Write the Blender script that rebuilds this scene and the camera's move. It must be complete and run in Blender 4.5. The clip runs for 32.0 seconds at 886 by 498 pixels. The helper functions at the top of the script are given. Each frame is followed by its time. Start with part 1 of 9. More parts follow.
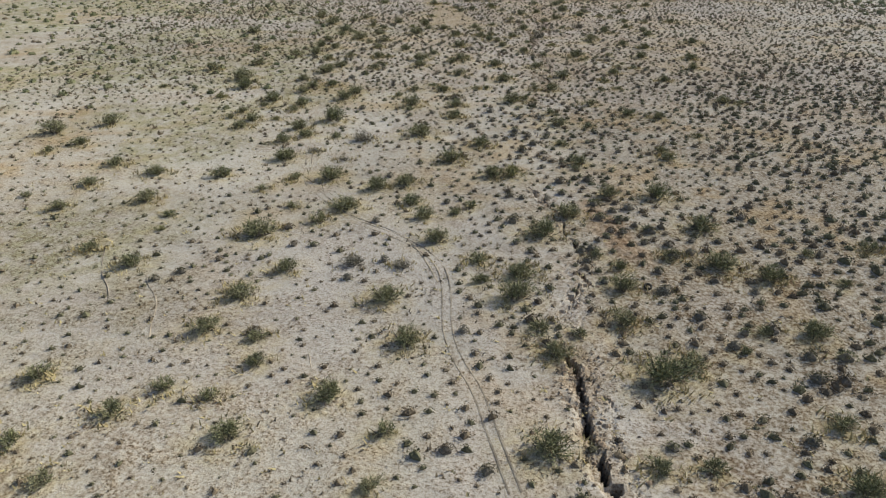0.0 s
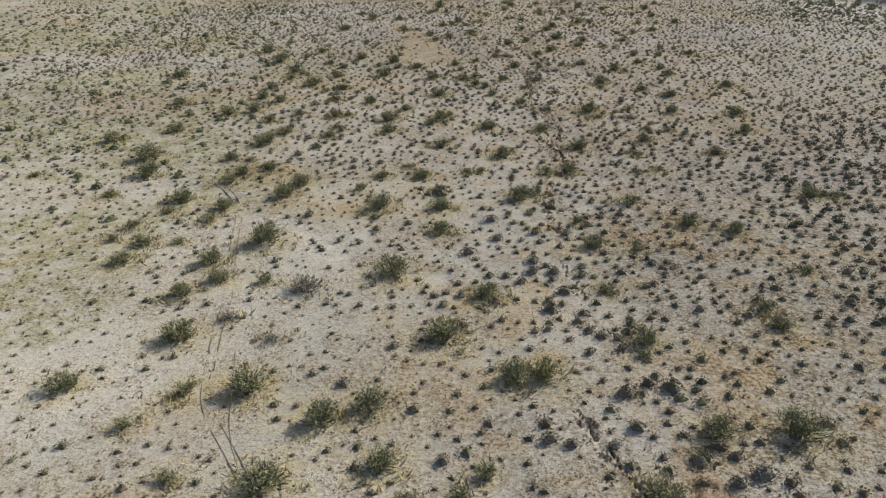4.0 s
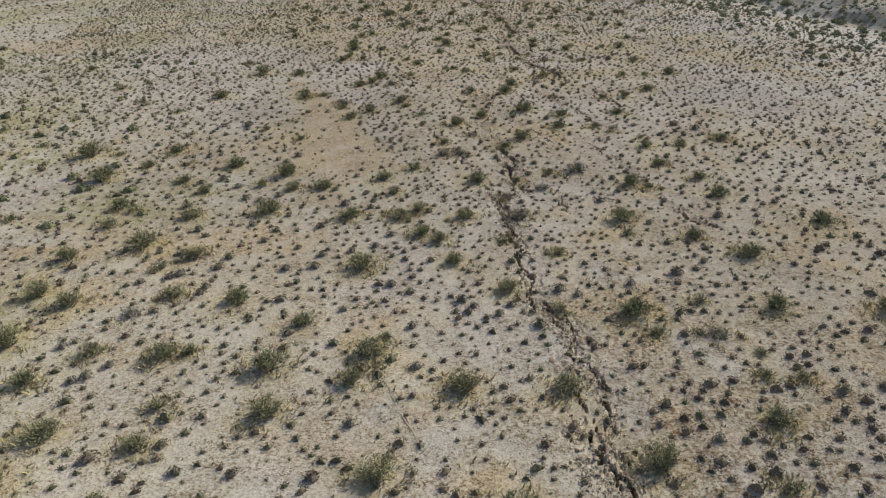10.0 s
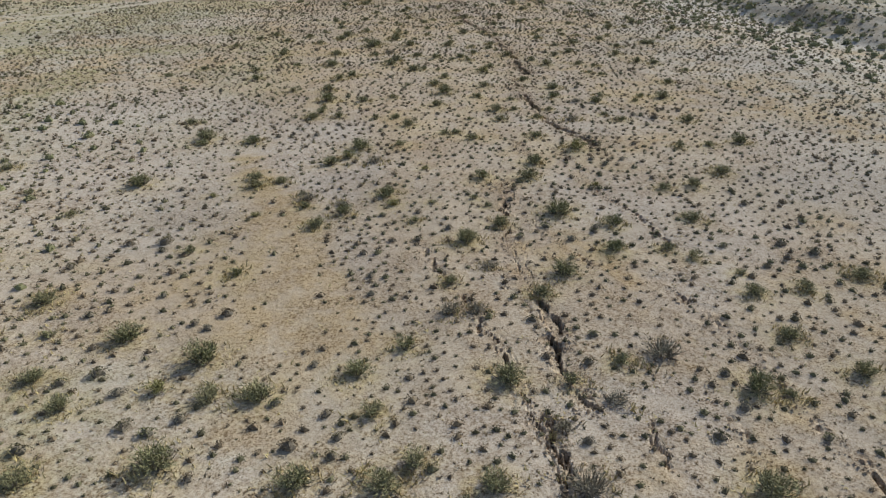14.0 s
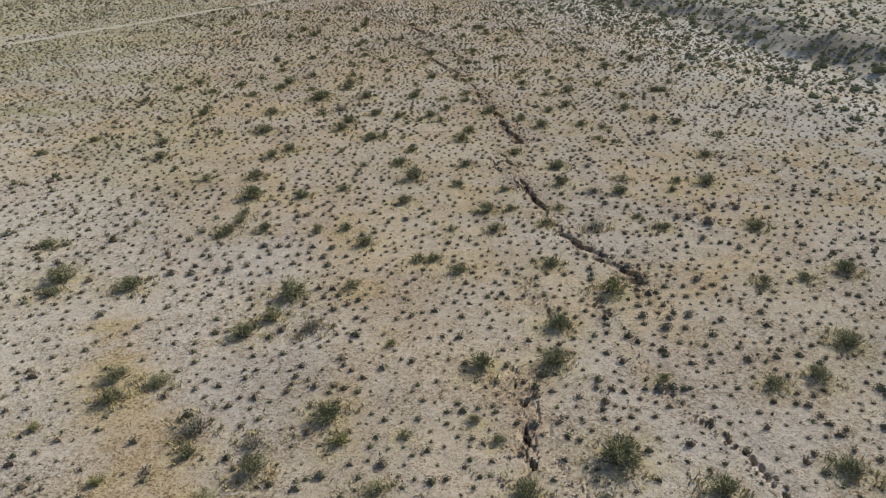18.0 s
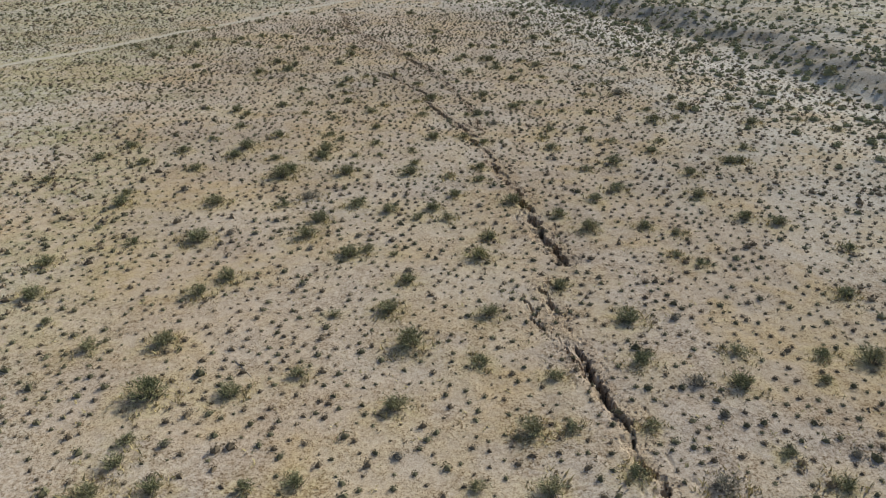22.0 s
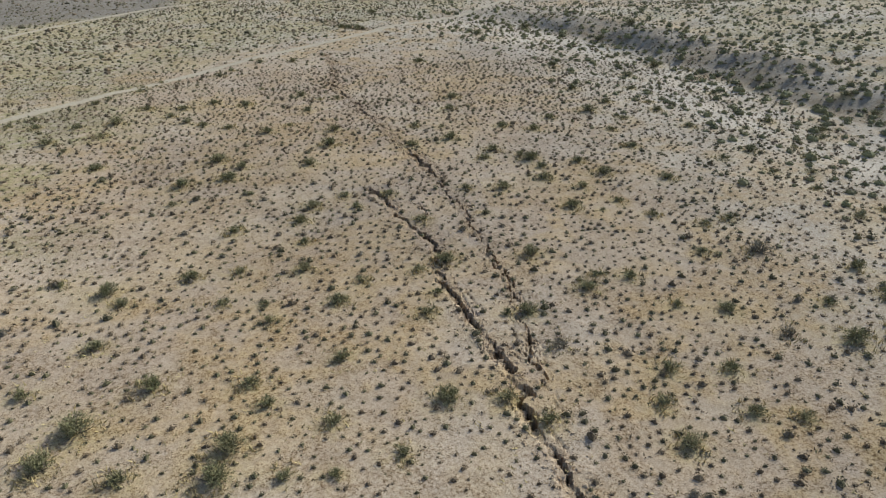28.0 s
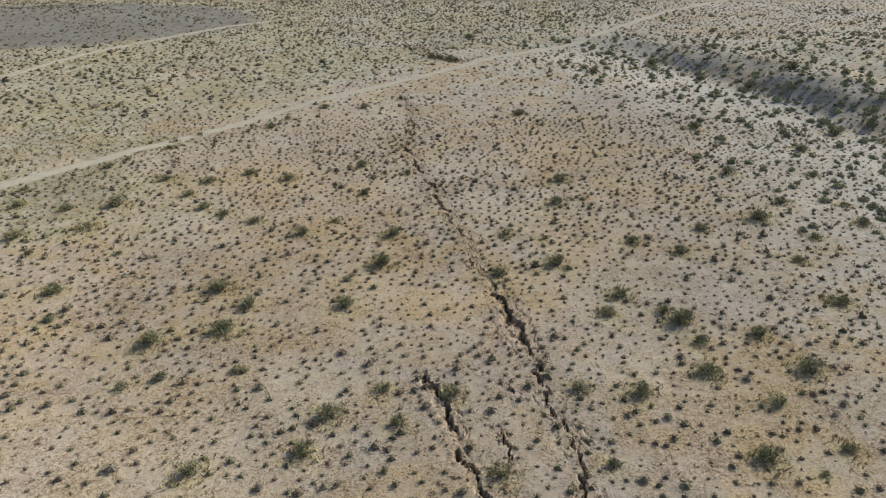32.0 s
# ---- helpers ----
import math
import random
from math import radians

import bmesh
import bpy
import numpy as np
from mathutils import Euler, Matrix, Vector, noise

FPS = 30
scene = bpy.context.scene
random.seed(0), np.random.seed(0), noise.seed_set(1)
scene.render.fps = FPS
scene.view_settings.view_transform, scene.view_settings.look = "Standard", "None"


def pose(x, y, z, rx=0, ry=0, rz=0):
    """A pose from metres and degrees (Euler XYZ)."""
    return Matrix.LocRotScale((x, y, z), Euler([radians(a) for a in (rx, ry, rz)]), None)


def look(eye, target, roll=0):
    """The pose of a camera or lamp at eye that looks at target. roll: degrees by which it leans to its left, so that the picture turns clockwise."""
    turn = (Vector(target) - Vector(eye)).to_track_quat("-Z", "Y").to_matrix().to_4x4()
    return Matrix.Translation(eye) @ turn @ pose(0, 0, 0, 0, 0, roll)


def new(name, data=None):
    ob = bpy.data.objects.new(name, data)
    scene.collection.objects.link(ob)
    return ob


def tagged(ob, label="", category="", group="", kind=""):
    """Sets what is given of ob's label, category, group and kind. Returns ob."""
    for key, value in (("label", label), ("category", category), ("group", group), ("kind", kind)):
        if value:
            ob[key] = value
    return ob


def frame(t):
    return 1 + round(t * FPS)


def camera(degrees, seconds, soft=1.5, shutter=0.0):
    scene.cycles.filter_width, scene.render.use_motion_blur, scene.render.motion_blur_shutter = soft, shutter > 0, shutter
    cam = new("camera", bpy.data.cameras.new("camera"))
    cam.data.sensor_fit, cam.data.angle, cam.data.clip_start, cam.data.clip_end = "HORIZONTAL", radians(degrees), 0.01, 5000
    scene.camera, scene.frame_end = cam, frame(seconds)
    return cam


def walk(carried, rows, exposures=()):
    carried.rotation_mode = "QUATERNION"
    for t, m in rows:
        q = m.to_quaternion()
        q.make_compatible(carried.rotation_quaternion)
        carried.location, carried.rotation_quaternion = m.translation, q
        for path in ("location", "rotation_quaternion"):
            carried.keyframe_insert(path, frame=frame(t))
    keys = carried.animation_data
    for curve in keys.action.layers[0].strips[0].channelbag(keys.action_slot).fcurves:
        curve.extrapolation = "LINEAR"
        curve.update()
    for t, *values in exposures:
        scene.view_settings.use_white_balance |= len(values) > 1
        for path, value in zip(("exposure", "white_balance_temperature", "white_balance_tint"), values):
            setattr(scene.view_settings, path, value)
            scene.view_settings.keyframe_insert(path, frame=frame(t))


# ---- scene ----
import itertools

cam = camera(63.42, 32.0, soft=1.3)
PATH = [
    (0.0, pose(2.70, -27.18, 15.31, 63.96, 0.32, 4.36)),
    (0.5, pose(2.49, -24.78, 15.40, 63.99, 0.38, 4.39)),
    (1.0, pose(2.26, -22.37, 15.50, 64.00, 0.44, 4.41)),
    (1.5, pose(2.02, -19.95, 15.59, 64.02, 0.50, 4.40)),
    (2.0, pose(1.77, -17.54, 15.69, 64.02, 0.55, 4.41)),
    (2.5, pose(1.56, -15.12, 15.80, 64.04, 0.58, 4.45)),
    (3.0, pose(1.30, -12.68, 15.91, 64.04, 0.60, 4.19)),
    (3.5, pose(1.05, -10.17, 16.02, 64.03, 0.61, 2.99)),
    (4.0, pose(0.74, -7.66, 16.14, 64.00, 0.60, 1.84)),
    (4.5, pose(0.43, -5.14, 16.27, 63.97, 0.57, 0.82)),
    (5.0, pose(0.16, -2.59, 16.42, 63.93, 0.54, 0.00)),
    (5.5, pose(0.00, 0.00, 16.58, 63.87, 0.51, -0.55)),
    (6.0, pose(-0.01, 2.65, 16.76, 63.80, 0.49, -0.77)),
    (6.5, pose(-0.01, 5.33, 16.94, 63.72, 0.50, -1.16)),
    (7.0, pose(-0.07, 8.03, 17.11, 63.63, 0.51, -1.38)),
    (7.5, pose(-0.11, 10.73, 17.26, 63.56, 0.53, -1.43)),
    (8.0, pose(-0.15, 13.39, 17.39, 63.50, 0.55, -1.45)),
    (8.5, pose(-0.15, 16.05, 17.50, 63.47, 0.58, -1.70)),
    (9.0, pose(-0.14, 18.73, 17.59, 63.47, 0.63, -2.48)),
    (9.5, pose(-0.14, 21.38, 17.66, 63.45, 0.67, -4.01)),
    (10.0, pose(-0.15, 24.03, 17.75, 63.45, 0.69, -4.69)),
    (10.5, pose(-0.09, 26.67, 17.84, 63.47, 0.69, -4.84)),
    (11.0, pose(-0.02, 29.33, 17.94, 63.46, 0.68, -4.85)),
    (11.5, pose(0.04, 31.99, 18.02, 63.43, 0.65, -4.95)),
    (12.0, pose(0.11, 34.66, 18.11, 63.42, 0.62, -5.22)),
    (12.5, pose(0.21, 37.31, 18.20, 63.41, 0.58, -5.47)),
    (13.0, pose(0.38, 39.99, 18.28, 63.43, 0.54, -5.61)),
    (13.5, pose(0.61, 42.65, 18.35, 63.46, 0.52, -5.51)),
    (14.0, pose(0.79, 45.31, 18.42, 63.53, 0.50, -5.49)),
    (14.5, pose(0.94, 47.95, 18.47, 63.64, 0.49, -5.71)),
    (15.0, pose(1.09, 50.61, 18.54, 63.73, 0.50, -6.23)),
    (15.5, pose(1.25, 53.30, 18.60, 63.81, 0.51, -6.89)),
    (16.0, pose(1.42, 56.00, 18.67, 63.89, 0.53, -7.58)),
    (16.5, pose(1.62, 58.71, 18.75, 63.95, 0.55, -8.15)),
    (17.0, pose(1.84, 61.43, 18.82, 64.00, 0.56, -8.46)),
    (17.5, pose(2.12, 64.14, 18.89, 64.04, 0.56, -8.60)),
    (18.0, pose(2.44, 66.85, 18.97, 64.06, 0.57, -8.65)),
    (18.5, pose(2.74, 69.60, 19.05, 64.07, 0.59, -8.66)),
    (19.0, pose(3.04, 72.32, 19.13, 64.04, 0.60, -8.68)),
    (19.5, pose(3.33, 74.99, 19.22, 64.04, 0.61, -8.70)),
    (20.0, pose(3.62, 77.52, 19.29, 64.04, 0.61, -8.72)),
    (20.5, pose(3.95, 80.21, 19.36, 64.07, 0.59, -8.77)),
    (21.0, pose(4.27, 82.97, 19.39, 64.10, 0.56, -8.84)),
    (21.5, pose(4.58, 85.79, 19.42, 64.15, 0.53, -8.95)),
    (22.0, pose(4.91, 88.59, 19.49, 64.20, 0.50, -9.02)),
    (22.5, pose(5.27, 91.43, 19.60, 64.26, 0.48, -9.04)),
    (23.0, pose(5.63, 94.31, 19.70, 64.30, 0.46, -9.11)),
    (23.5, pose(5.95, 97.28, 19.81, 64.33, 0.48, -9.30)),
    (24.0, pose(6.40, 100.31, 19.91, 64.35, 0.50, -9.32)),
    (24.5, pose(6.85, 103.32, 20.01, 64.39, 0.54, -9.29)),
    (25.0, pose(7.26, 106.32, 20.13, 64.44, 0.58, -8.96)),
    (25.5, pose(7.68, 109.27, 20.27, 64.50, 0.61, -8.65)),
    (26.0, pose(8.14, 112.27, 20.39, 64.53, 0.63, -8.54)),
    (26.5, pose(8.63, 115.31, 20.50, 64.55, 0.64, -8.53)),
    (27.0, pose(9.13, 118.38, 20.61, 64.55, 0.65, -8.50)),
    (27.5, pose(9.61, 121.46, 20.72, 64.55, 0.65, -8.34)),
    (28.0, pose(10.07, 124.54, 20.83, 64.55, 0.65, -7.94)),
    (28.5, pose(10.53, 127.63, 20.96, 64.58, 0.63, -7.15)),
    (29.0, pose(10.96, 130.71, 21.09, 64.60, 0.60, -6.15)),
    (29.5, pose(11.38, 133.81, 21.23, 64.63, 0.56, -4.78)),
    (30.0, pose(11.77, 136.89, 21.36, 64.66, 0.51, -3.28)),
    (30.5, pose(12.13, 140.00, 21.48, 64.70, 0.47, -1.67)),
    (31.0, pose(12.43, 143.10, 21.61, 64.73, 0.43, -0.14)),
    (31.5, pose(12.62, 146.20, 21.74, 64.77, 0.42, 0.26)),
    (32.0, pose(12.74, 149.25, 21.89, 64.83, 0.42, 0.21)),
]
walk(cam, PATH, exposures=((0.0, 0.3), (32.0, 0.3)))

# ---- world, sun ----
SUN_ELEV, SUN_TURN = radians(31.0), radians(52.0)
world = bpy.data.worlds.new("sky")
scene.world = world
world.use_nodes = True
wn = world.node_tree.nodes
sky = wn.new("ShaderNodeTexSky")
sky.sky_type, sky.sun_disc = "NISHITA", False
sky.sun_elevation, sky.sun_rotation = SUN_ELEV, SUN_TURN
sky.dust_density = 1.5
wn["Background"].inputs["Strength"].default_value = 0.105
world.node_tree.links.new(sky.outputs[0], wn["Background"].inputs["Color"])

sun_data = bpy.data.lights.new("sun", "SUN")
sun_data.energy, sun_data.angle, sun_data.color = 5.0, radians(0.6), (0.98, 0.968, 0.85)
sun = new("sun", sun_data)
toward = Vector((math.sin(SUN_TURN) * math.cos(SUN_ELEV), math.cos(SUN_TURN) * math.cos(SUN_ELEV), math.sin(SUN_ELEV)))
sun.matrix_world = look(toward * 300, (0, 0, 0))

# ---- helpers for arrays ----
rng = np.random.default_rng(7)
TABLE = np.random.default_rng(11).random((256, 256))


def field(x, y, size, seed=0):
    """Smooth value noise from 0 to 1, one cell being size metres."""
    a, b = x / size + seed * 37.3, y / size + seed * 91.7
    i, j = np.floor(a).astype(int), np.floor(b).astype(int)
    u, v = a - i, b - j
    u, v = u * u * (3 - 2 * u), v * v * (3 - 2 * v)
    i0, i1, j0, j1 = i & 255, (i + 1) & 255, j & 255, (j + 1) & 255
    return (TABLE[i0, j0] * (1 - u) + TABLE[i1, j0] * u) * (1 - v) + (TABLE[i0, j1] * (1 - u) + TABLE[i1, j1] * u) * v


def ramp(d, a, b):
    """0 below a, 1 above b, smooth between."""
    k = np.clip((d - a) / (b - a), 0, 1)
    return k * k * (3 - 2 * k)


def to_line(x, y, pts):
    """Distance to a polyline, the share of the way along it, and the signed side."""
    best, along, side = np.full(np.shape(x), 1e9), np.zeros(np.shape(x)), np.zeros(np.shape(x))
    total = sum(math.dist(p, q) for p, q in zip(pts, pts[1:]))
    gone = 0.0
    for (ax, ay), (bx, by) in zip(pts, pts[1:]):
        dx, dy = bx - ax, by - ay
        size = math.hypot(dx, dy)
        k = np.clip(((x - ax) * dx + (y - ay) * dy) / size**2, 0, 1)
        ox, oy = x - ax - k * dx, y - ay - k * dy
        d = np.hypot(ox, oy)
        near = d < best
        best = np.where(near, d, best)
        along = np.where(near, (gone + k * size) / total, along)
        side = np.where(near, np.sign(dx * oy - dy * ox), side)
        gone += size
    return best, along, side


def mesh_of(name, verts, faces, mat, smooth=False):
    """A mesh from an array of corners and an array of faces with equal corner counts."""
    verts, faces = np.asarray(verts, np.float32), np.asarray(faces, np.int32)
    me = bpy.data.meshes.new(name)
    n, k = faces.shape
    me.vertices.add(len(verts))
    me.vertices.foreach_set("co", verts.ravel())
    me.loops.add(n * k)
    me.loops.foreach_set("vertex_index", faces.ravel())
    me.polygons.add(n)
    me.polygons.foreach_set("loop_start", np.arange(n, dtype=np.int32) * k)
    me.polygons.foreach_set("use_smooth", np.broadcast_to(smooth, (n,)).astype(bool))
    me.update(calc_edges=True)
    me.materials.append(mat)
    return me


# ---- materials ----
class Nodes:
    """Short forms for building a material."""

    def __init__(self, name):
        self.mat = bpy.data.materials.new(name)
        self.mat.use_nodes = True
        self.tree = self.mat.node_tree
        self.bsdf = self.tree.nodes["Principled BSDF"]
        self.bsdf.inputs["Specular IOR Level"].default_value = 0.15
        self.bsdf.inputs["Diffuse Roughness"].default_value = 0.45

    def add(self, kind, **values):
        node = self.tree.nodes.new("ShaderNode" + kind)
        for key, value in values.items():
            if key in node.inputs:
                node.inputs[key].default_value = value
        return node

    def link(self, a, b):
        self.tree.links.new(a, b)

    def noise(self, scale, detail=3.0, rough=0.6):
        node = self.add("TexNoise", Scale=scale, Detail=detail, Roughness=rough)
        self.link(self.place(), node.inputs["Vector"])
        return node.outputs["Fac"]

    def place(self):
        if not hasattr(self, "coord"):
            self.coord = self.add("NewGeometry").outputs["Position"]
        return self.coord

    def span(self, value, a, b, lo=0.0, hi=1.0):
        node = self.add("MapRange")
        self.link(value, node.inputs["Value"])
        for key, v in zip(("From Min", "From Max", "To Min", "To Max"), (a, b, lo, hi)):
            node.inputs[key].default_value = v
        return node.outputs["Result"]

    def attr(self, name):
        node = self.add("Attribute")
        node.attribute_name = name
        return node.outputs["Fac"]

    def times(self, a, b):
        node = self.add("Math")
        node.operation = "MULTIPLY"
        for n, v in enumerate((a, b)):
            if isinstance(v, (int, float)):
                node.inputs[n].default_value = v
            else:
                self.link(v, node.inputs[n])
        return node.outputs[0]

    def mix(self, fac, a, b, how="MIX"):
        node = self.add("MixRGB")
        node.blend_type = how
        for key, v in (("Fac", fac), ("Color1", a), ("Color2", b)):
            if isinstance(v, (int, float)):
                node.inputs[key].default_value = v
            elif isinstance(v, tuple):
                node.inputs[key].default_value = (*v, 1)
            else:
                self.link(v, node.inputs[key])
        return node.outputs["Color"]

    def bump(self, height, strength, distance, after=None):
        node = self.add("Bump", Strength=strength, Distance=distance)
        self.link(height, node.inputs["Height"])
        if after:
            self.link(after, node.inputs["Normal"])
        return node.outputs["Normal"]

    def done(self, color, rough=0.95, normal=None):
        if isinstance(color, tuple):
            self.bsdf.inputs["Base Color"].default_value = (*color, 1)
        else:
            self.link(color, self.bsdf.inputs["Base Color"])
        self.bsdf.inputs["Roughness"].default_value = rough
        if normal:
            self.link(normal, self.bsdf.inputs["Normal"])
        return self.mat


def soil_material():
    m = Nodes("desert_soil")
    broad, mid, fine = m.noise(0.09, 4), m.noise(0.8, 6, 0.68), m.noise(5.5, 5, 0.75)
    grit = m.noise(21.0, 3, 0.75)
    color = m.mix(m.attr("warm"), m.mix(m.span(broad, 0.35, 0.65), SOIL, SOIL_TAN), m.mix(m.span(broad, 0.35, 0.65), SOIL_ROSE, SOIL_WARM))
    color = m.mix(m.times(m.span(mid, 0.5, 0.66), 0.4), color, SOIL_OCHRE)
    color = m.mix(m.times(m.attr("ochre"), m.span(mid, 0.38, 0.55, 0.3, 1.0)), color, SOIL_OCHRE)
    color = m.mix(m.times(m.attr("pale"), m.span(mid, 0.3, 0.55, 0.45, 1.0)), color, SOIL_PALE)
    color = m.mix(m.times(m.attr("straw"), m.span(mid, 0.4, 0.6)), color, SOIL_STRAW)
    color = m.mix(m.times(m.attr("ash"), m.span(mid, 0.3, 0.6, 0.5, 1.0)), color, SOIL_ASH)
    color = m.mix(m.attr("grey"), color, SOIL_GREY_AND_SHADE)
    color = m.mix(m.times(m.attr("churned"), 0.5), color, SOIL_CLAY)
    # Crack shade put into the colour as dark brown wherever the cut is deep.
    color = m.mix(m.times(m.attr("subsoil"), 0.8), color, SOIL_SHADE)
    color = m.mix(m.times(m.attr("skirt"), m.span(m.noise(1.7, 4, 0.7), 0.36, 0.56)), color, SOIL_SKIRT)
    color = m.mix(m.times(m.attr("broken"), m.span(mid, 0.35, 0.6, 0.35, 0.85)), color, SOIL_CLAY)
    speck = m.times(m.times(m.span(fine, 0.47, 0.6), m.span(mid, 0.36, 0.58, 0.35, 1.0)), m.span(m.attr("pale"), 0.0, 1.0, 1.0, 0.45))
    color = m.mix(m.times(speck, m.span(m.attr("litter"), 0.0, 1.0, 0.65, 1.0)), color, (0.5, 0.42, 0.33), "MULTIPLY")
    color = m.mix(m.span(fine, 0.46, 0.34, 0.0, 0.35), color, (1.18, 1.17, 1.15), "MULTIPLY")
    color = m.mix(m.span(grit, 0.5, 0.6, 0.0, 0.75), color, (0.55, 0.5, 0.43), "MULTIPLY")
    color = m.mix(m.times(m.attr("litter"), m.span(fine, 0.4, 0.58)), color, (0.62, 0.54, 0.45), "MULTIPLY")
    bits = m.noise(11.0, 2, 0.55)
    color = m.mix(m.times(m.span(bits, 0.575, 0.615), m.span(mid, 0.4, 0.56, 0.25, 0.9)), color, (0.42, 0.36, 0.29), "MULTIPLY")
    vor = m.add("TexVoronoi", Scale=9.0)
    m.link(m.place(), vor.inputs["Vector"])
    clod = m.span(vor.outputs["Distance"], 0.0, 0.5, 1.0, 0.0)
    normal = m.bump(mid, 0.5, 0.16)
    normal = m.bump(m.times(fine, m.span(mid, 0.35, 0.6, 0.3, 1.0)), 0.7, 0.034, normal)
    normal = m.bump(m.times(clod, m.span(mid, 0.48, 0.62)), 0.5, 0.03, normal)
    normal = m.bump(grit, 0.6, 0.022, normal)
    return m.done(color, 0.95, normal)


def leaf_material(name, dark, light, dry):
    m = Nodes(name)
    info = m.add("ObjectInfo")
    isle = m.add("NewGeometry").outputs["Random Per Island"]
    color = m.mix(isle, dark, light)
    color = m.mix(m.times(m.span(m.noise(0.5, 2), 0.4, 0.7), 0.5), color, dry)
    color = m.mix(m.times(info.outputs["Random"], 0.35), color, dry)
    return m.done(color, 0.75)


SOIL, SOIL_TAN, SOIL_ROSE, SOIL_WARM = (0.475, 0.43, 0.365), (0.485, 0.442, 0.378), (0.455, 0.375, 0.30), (0.475, 0.385, 0.29)
SOIL_OCHRE, SOIL_PALE, SOIL_GREY_AND_SHADE = (0.49, 0.375, 0.225), (0.60, 0.56, 0.505), (0.20, 0.19, 0.185)
SOIL_SHADE, SOIL_ASH = (0.20, 0.14, 0.095), (0.505, 0.455, 0.415)
SOIL_STRAW, SOIL_CLAY, SOIL_SKIRT = (0.35, 0.335, 0.185), (0.40, 0.29, 0.19), (0.48, 0.40, 0.22)
SOIL_MAT = soil_material()
GREEN_MAT = leaf_material("creosote_leaf", (0.058, 0.068, 0.034), (0.28, 0.285, 0.145), (0.31, 0.28, 0.17))
YELLOW_MAT = leaf_material("yellow_leaf", (0.11, 0.115, 0.045), (0.36, 0.335, 0.14), (0.30, 0.27, 0.14))
GREY_MAT = leaf_material("grey_leaf", (0.13, 0.125, 0.10), (0.31, 0.29, 0.23), (0.28, 0.24, 0.17))
SCRUB_MAT = leaf_material("low_scrub_leaf", (0.058, 0.056, 0.034), (0.185, 0.175, 0.1), (0.18, 0.15, 0.095))
DRY_MAT = leaf_material("dry_scrub_twig", (0.07, 0.055, 0.042), (0.22, 0.175, 0.12), (0.22, 0.165, 0.105))
STRAW_MAT = leaf_material("straw_tuft", (0.26, 0.21, 0.11), (0.52, 0.43, 0.22), (0.44, 0.36, 0.18))
STEM_MAT = leaf_material("stem_bark", (0.09, 0.08, 0.065), (0.24, 0.21, 0.17), (0.20, 0.17, 0.13))

# ---- plan ----
# Bushes: x, y, width.
CREOSOTE = []
CREOSOTE.append([(-8.6, -7.6, 0.83), (-2.8, -7.6, 1.14), (-5.9, -6.0, 0.81), (8.9, -5.8, 1.69), (5.1, -4.5, 1.07), (-6.4, -4.3, 0.86), (-0.6, -4.1, 1.19), (-8.6, -3.9, 1.14), (12.2, -3.9, 0.66), (6.1, -3.2, 0.69), (4.6, -2.9, 0.96), (15.2, -2.6, 1.21), (13.4, -2.5, 0.69), (8.0, -2.2, 1.07), (-8.1, -1.2, 1.25), (-1.8, -1.0, 1.34), (3.7, -0.6, 1.44), (8.4, 0.5, 1.17), (2.2, 0.8, 0.90), (-6.8, 1.3, 1.05), (3.9, 1.5, 1.33), (-14.2, 1.4, 1.18), (15.0, 2.0, 1.21), (8.5, 2.5, 0.73), (2.0, 2.8, 0.97), (13.1, 3.0, 1.57), (-17.0, 3.0, 0.90), (11.1, 3.8, 0.92), (7.6, 3.8, 0.78), (-0.1, 4.8, 1.25)])
CREOSOTE.append([(-9.2, 5.1, 1.82), (5.2, 6.0, 1.54), (10.5, 6.8, 0.70), (-6.5, 6.9, 1.01), (13.2, 7.3, 1.49), (-14.9, 7.4, 0.86), (-1.1, 7.8, 1.12), (-21.6, 8.0, 1.04), (6.6, 8.3, 1.36), (0.6, 8.4, 0.76), (-5.5, 8.8, 1.65), (-8.6, 9.0, 0.78), (1.4, 9.3, 0.78), (-17.1, 9.4, 1.33), (-2.0, 9.6, 1.19), (9.1, 11.4, 1.23), (-11.0, 11.5, 0.76), (11.8, 11.3, 1.53), (-21.7, 11.7, 1.14), (-4.3, 11.8, 1.39), (-2.7, 12.6, 1.31), (-9.6, 13.4, 0.91), (-7.4, 13.6, 1.59), (-14.2, 13.6, 1.27), (-18.4, 13.7, 1.28), (2.5, 14.3, 1.25), (-21.8, 15.2, 1.23), (8.0, 17.0, 1.15), (-11.2, 17.1, 1.56), (-0.2, 17.1, 1.57)])
CREOSOTE.append([(13.8, 18.1, 1.03), (-26.3, 19.0, 1.17), (13.6, 19.4, 0.90), (-12.3, 20.5, 1.12), (1.6, 20.7, 1.32), (7.2, 21.3, 0.96), (-8.8, 21.8, 0.88), (-29.8, 21.8, 1.96), (-11.1, 21.9, 1.18), (-2.8, 22.9, 1.92), (16.8, 22.9, 0.82), (-16.5, 23.7, 1.25), (-12.0, 23.9, 1.36), (-26.6, 24.0, 1.47), (7.2, 25.8, 1.32), (9.4, 25.5, 0.77), (-16.3, 25.8, 1.11), (-9.9, 26.2, 1.88), (-18.2, 26.3, 0.90), (14.9, 27.4, 1.05), (-0.7, 27.7, 1.17), (-17.8, 28.0, 0.95), (12.7, 28.4, 1.08), (6.8, 28.7, 0.85), (-0.7, 30.9, 1.28), (-13.6, 30.9, 1.43), (-4.3, 30.9, 1.55), (10.3, 31.5, 0.97), (-16.4, 32.0, 1.56), (-0.8, 32.6, 0.64)])
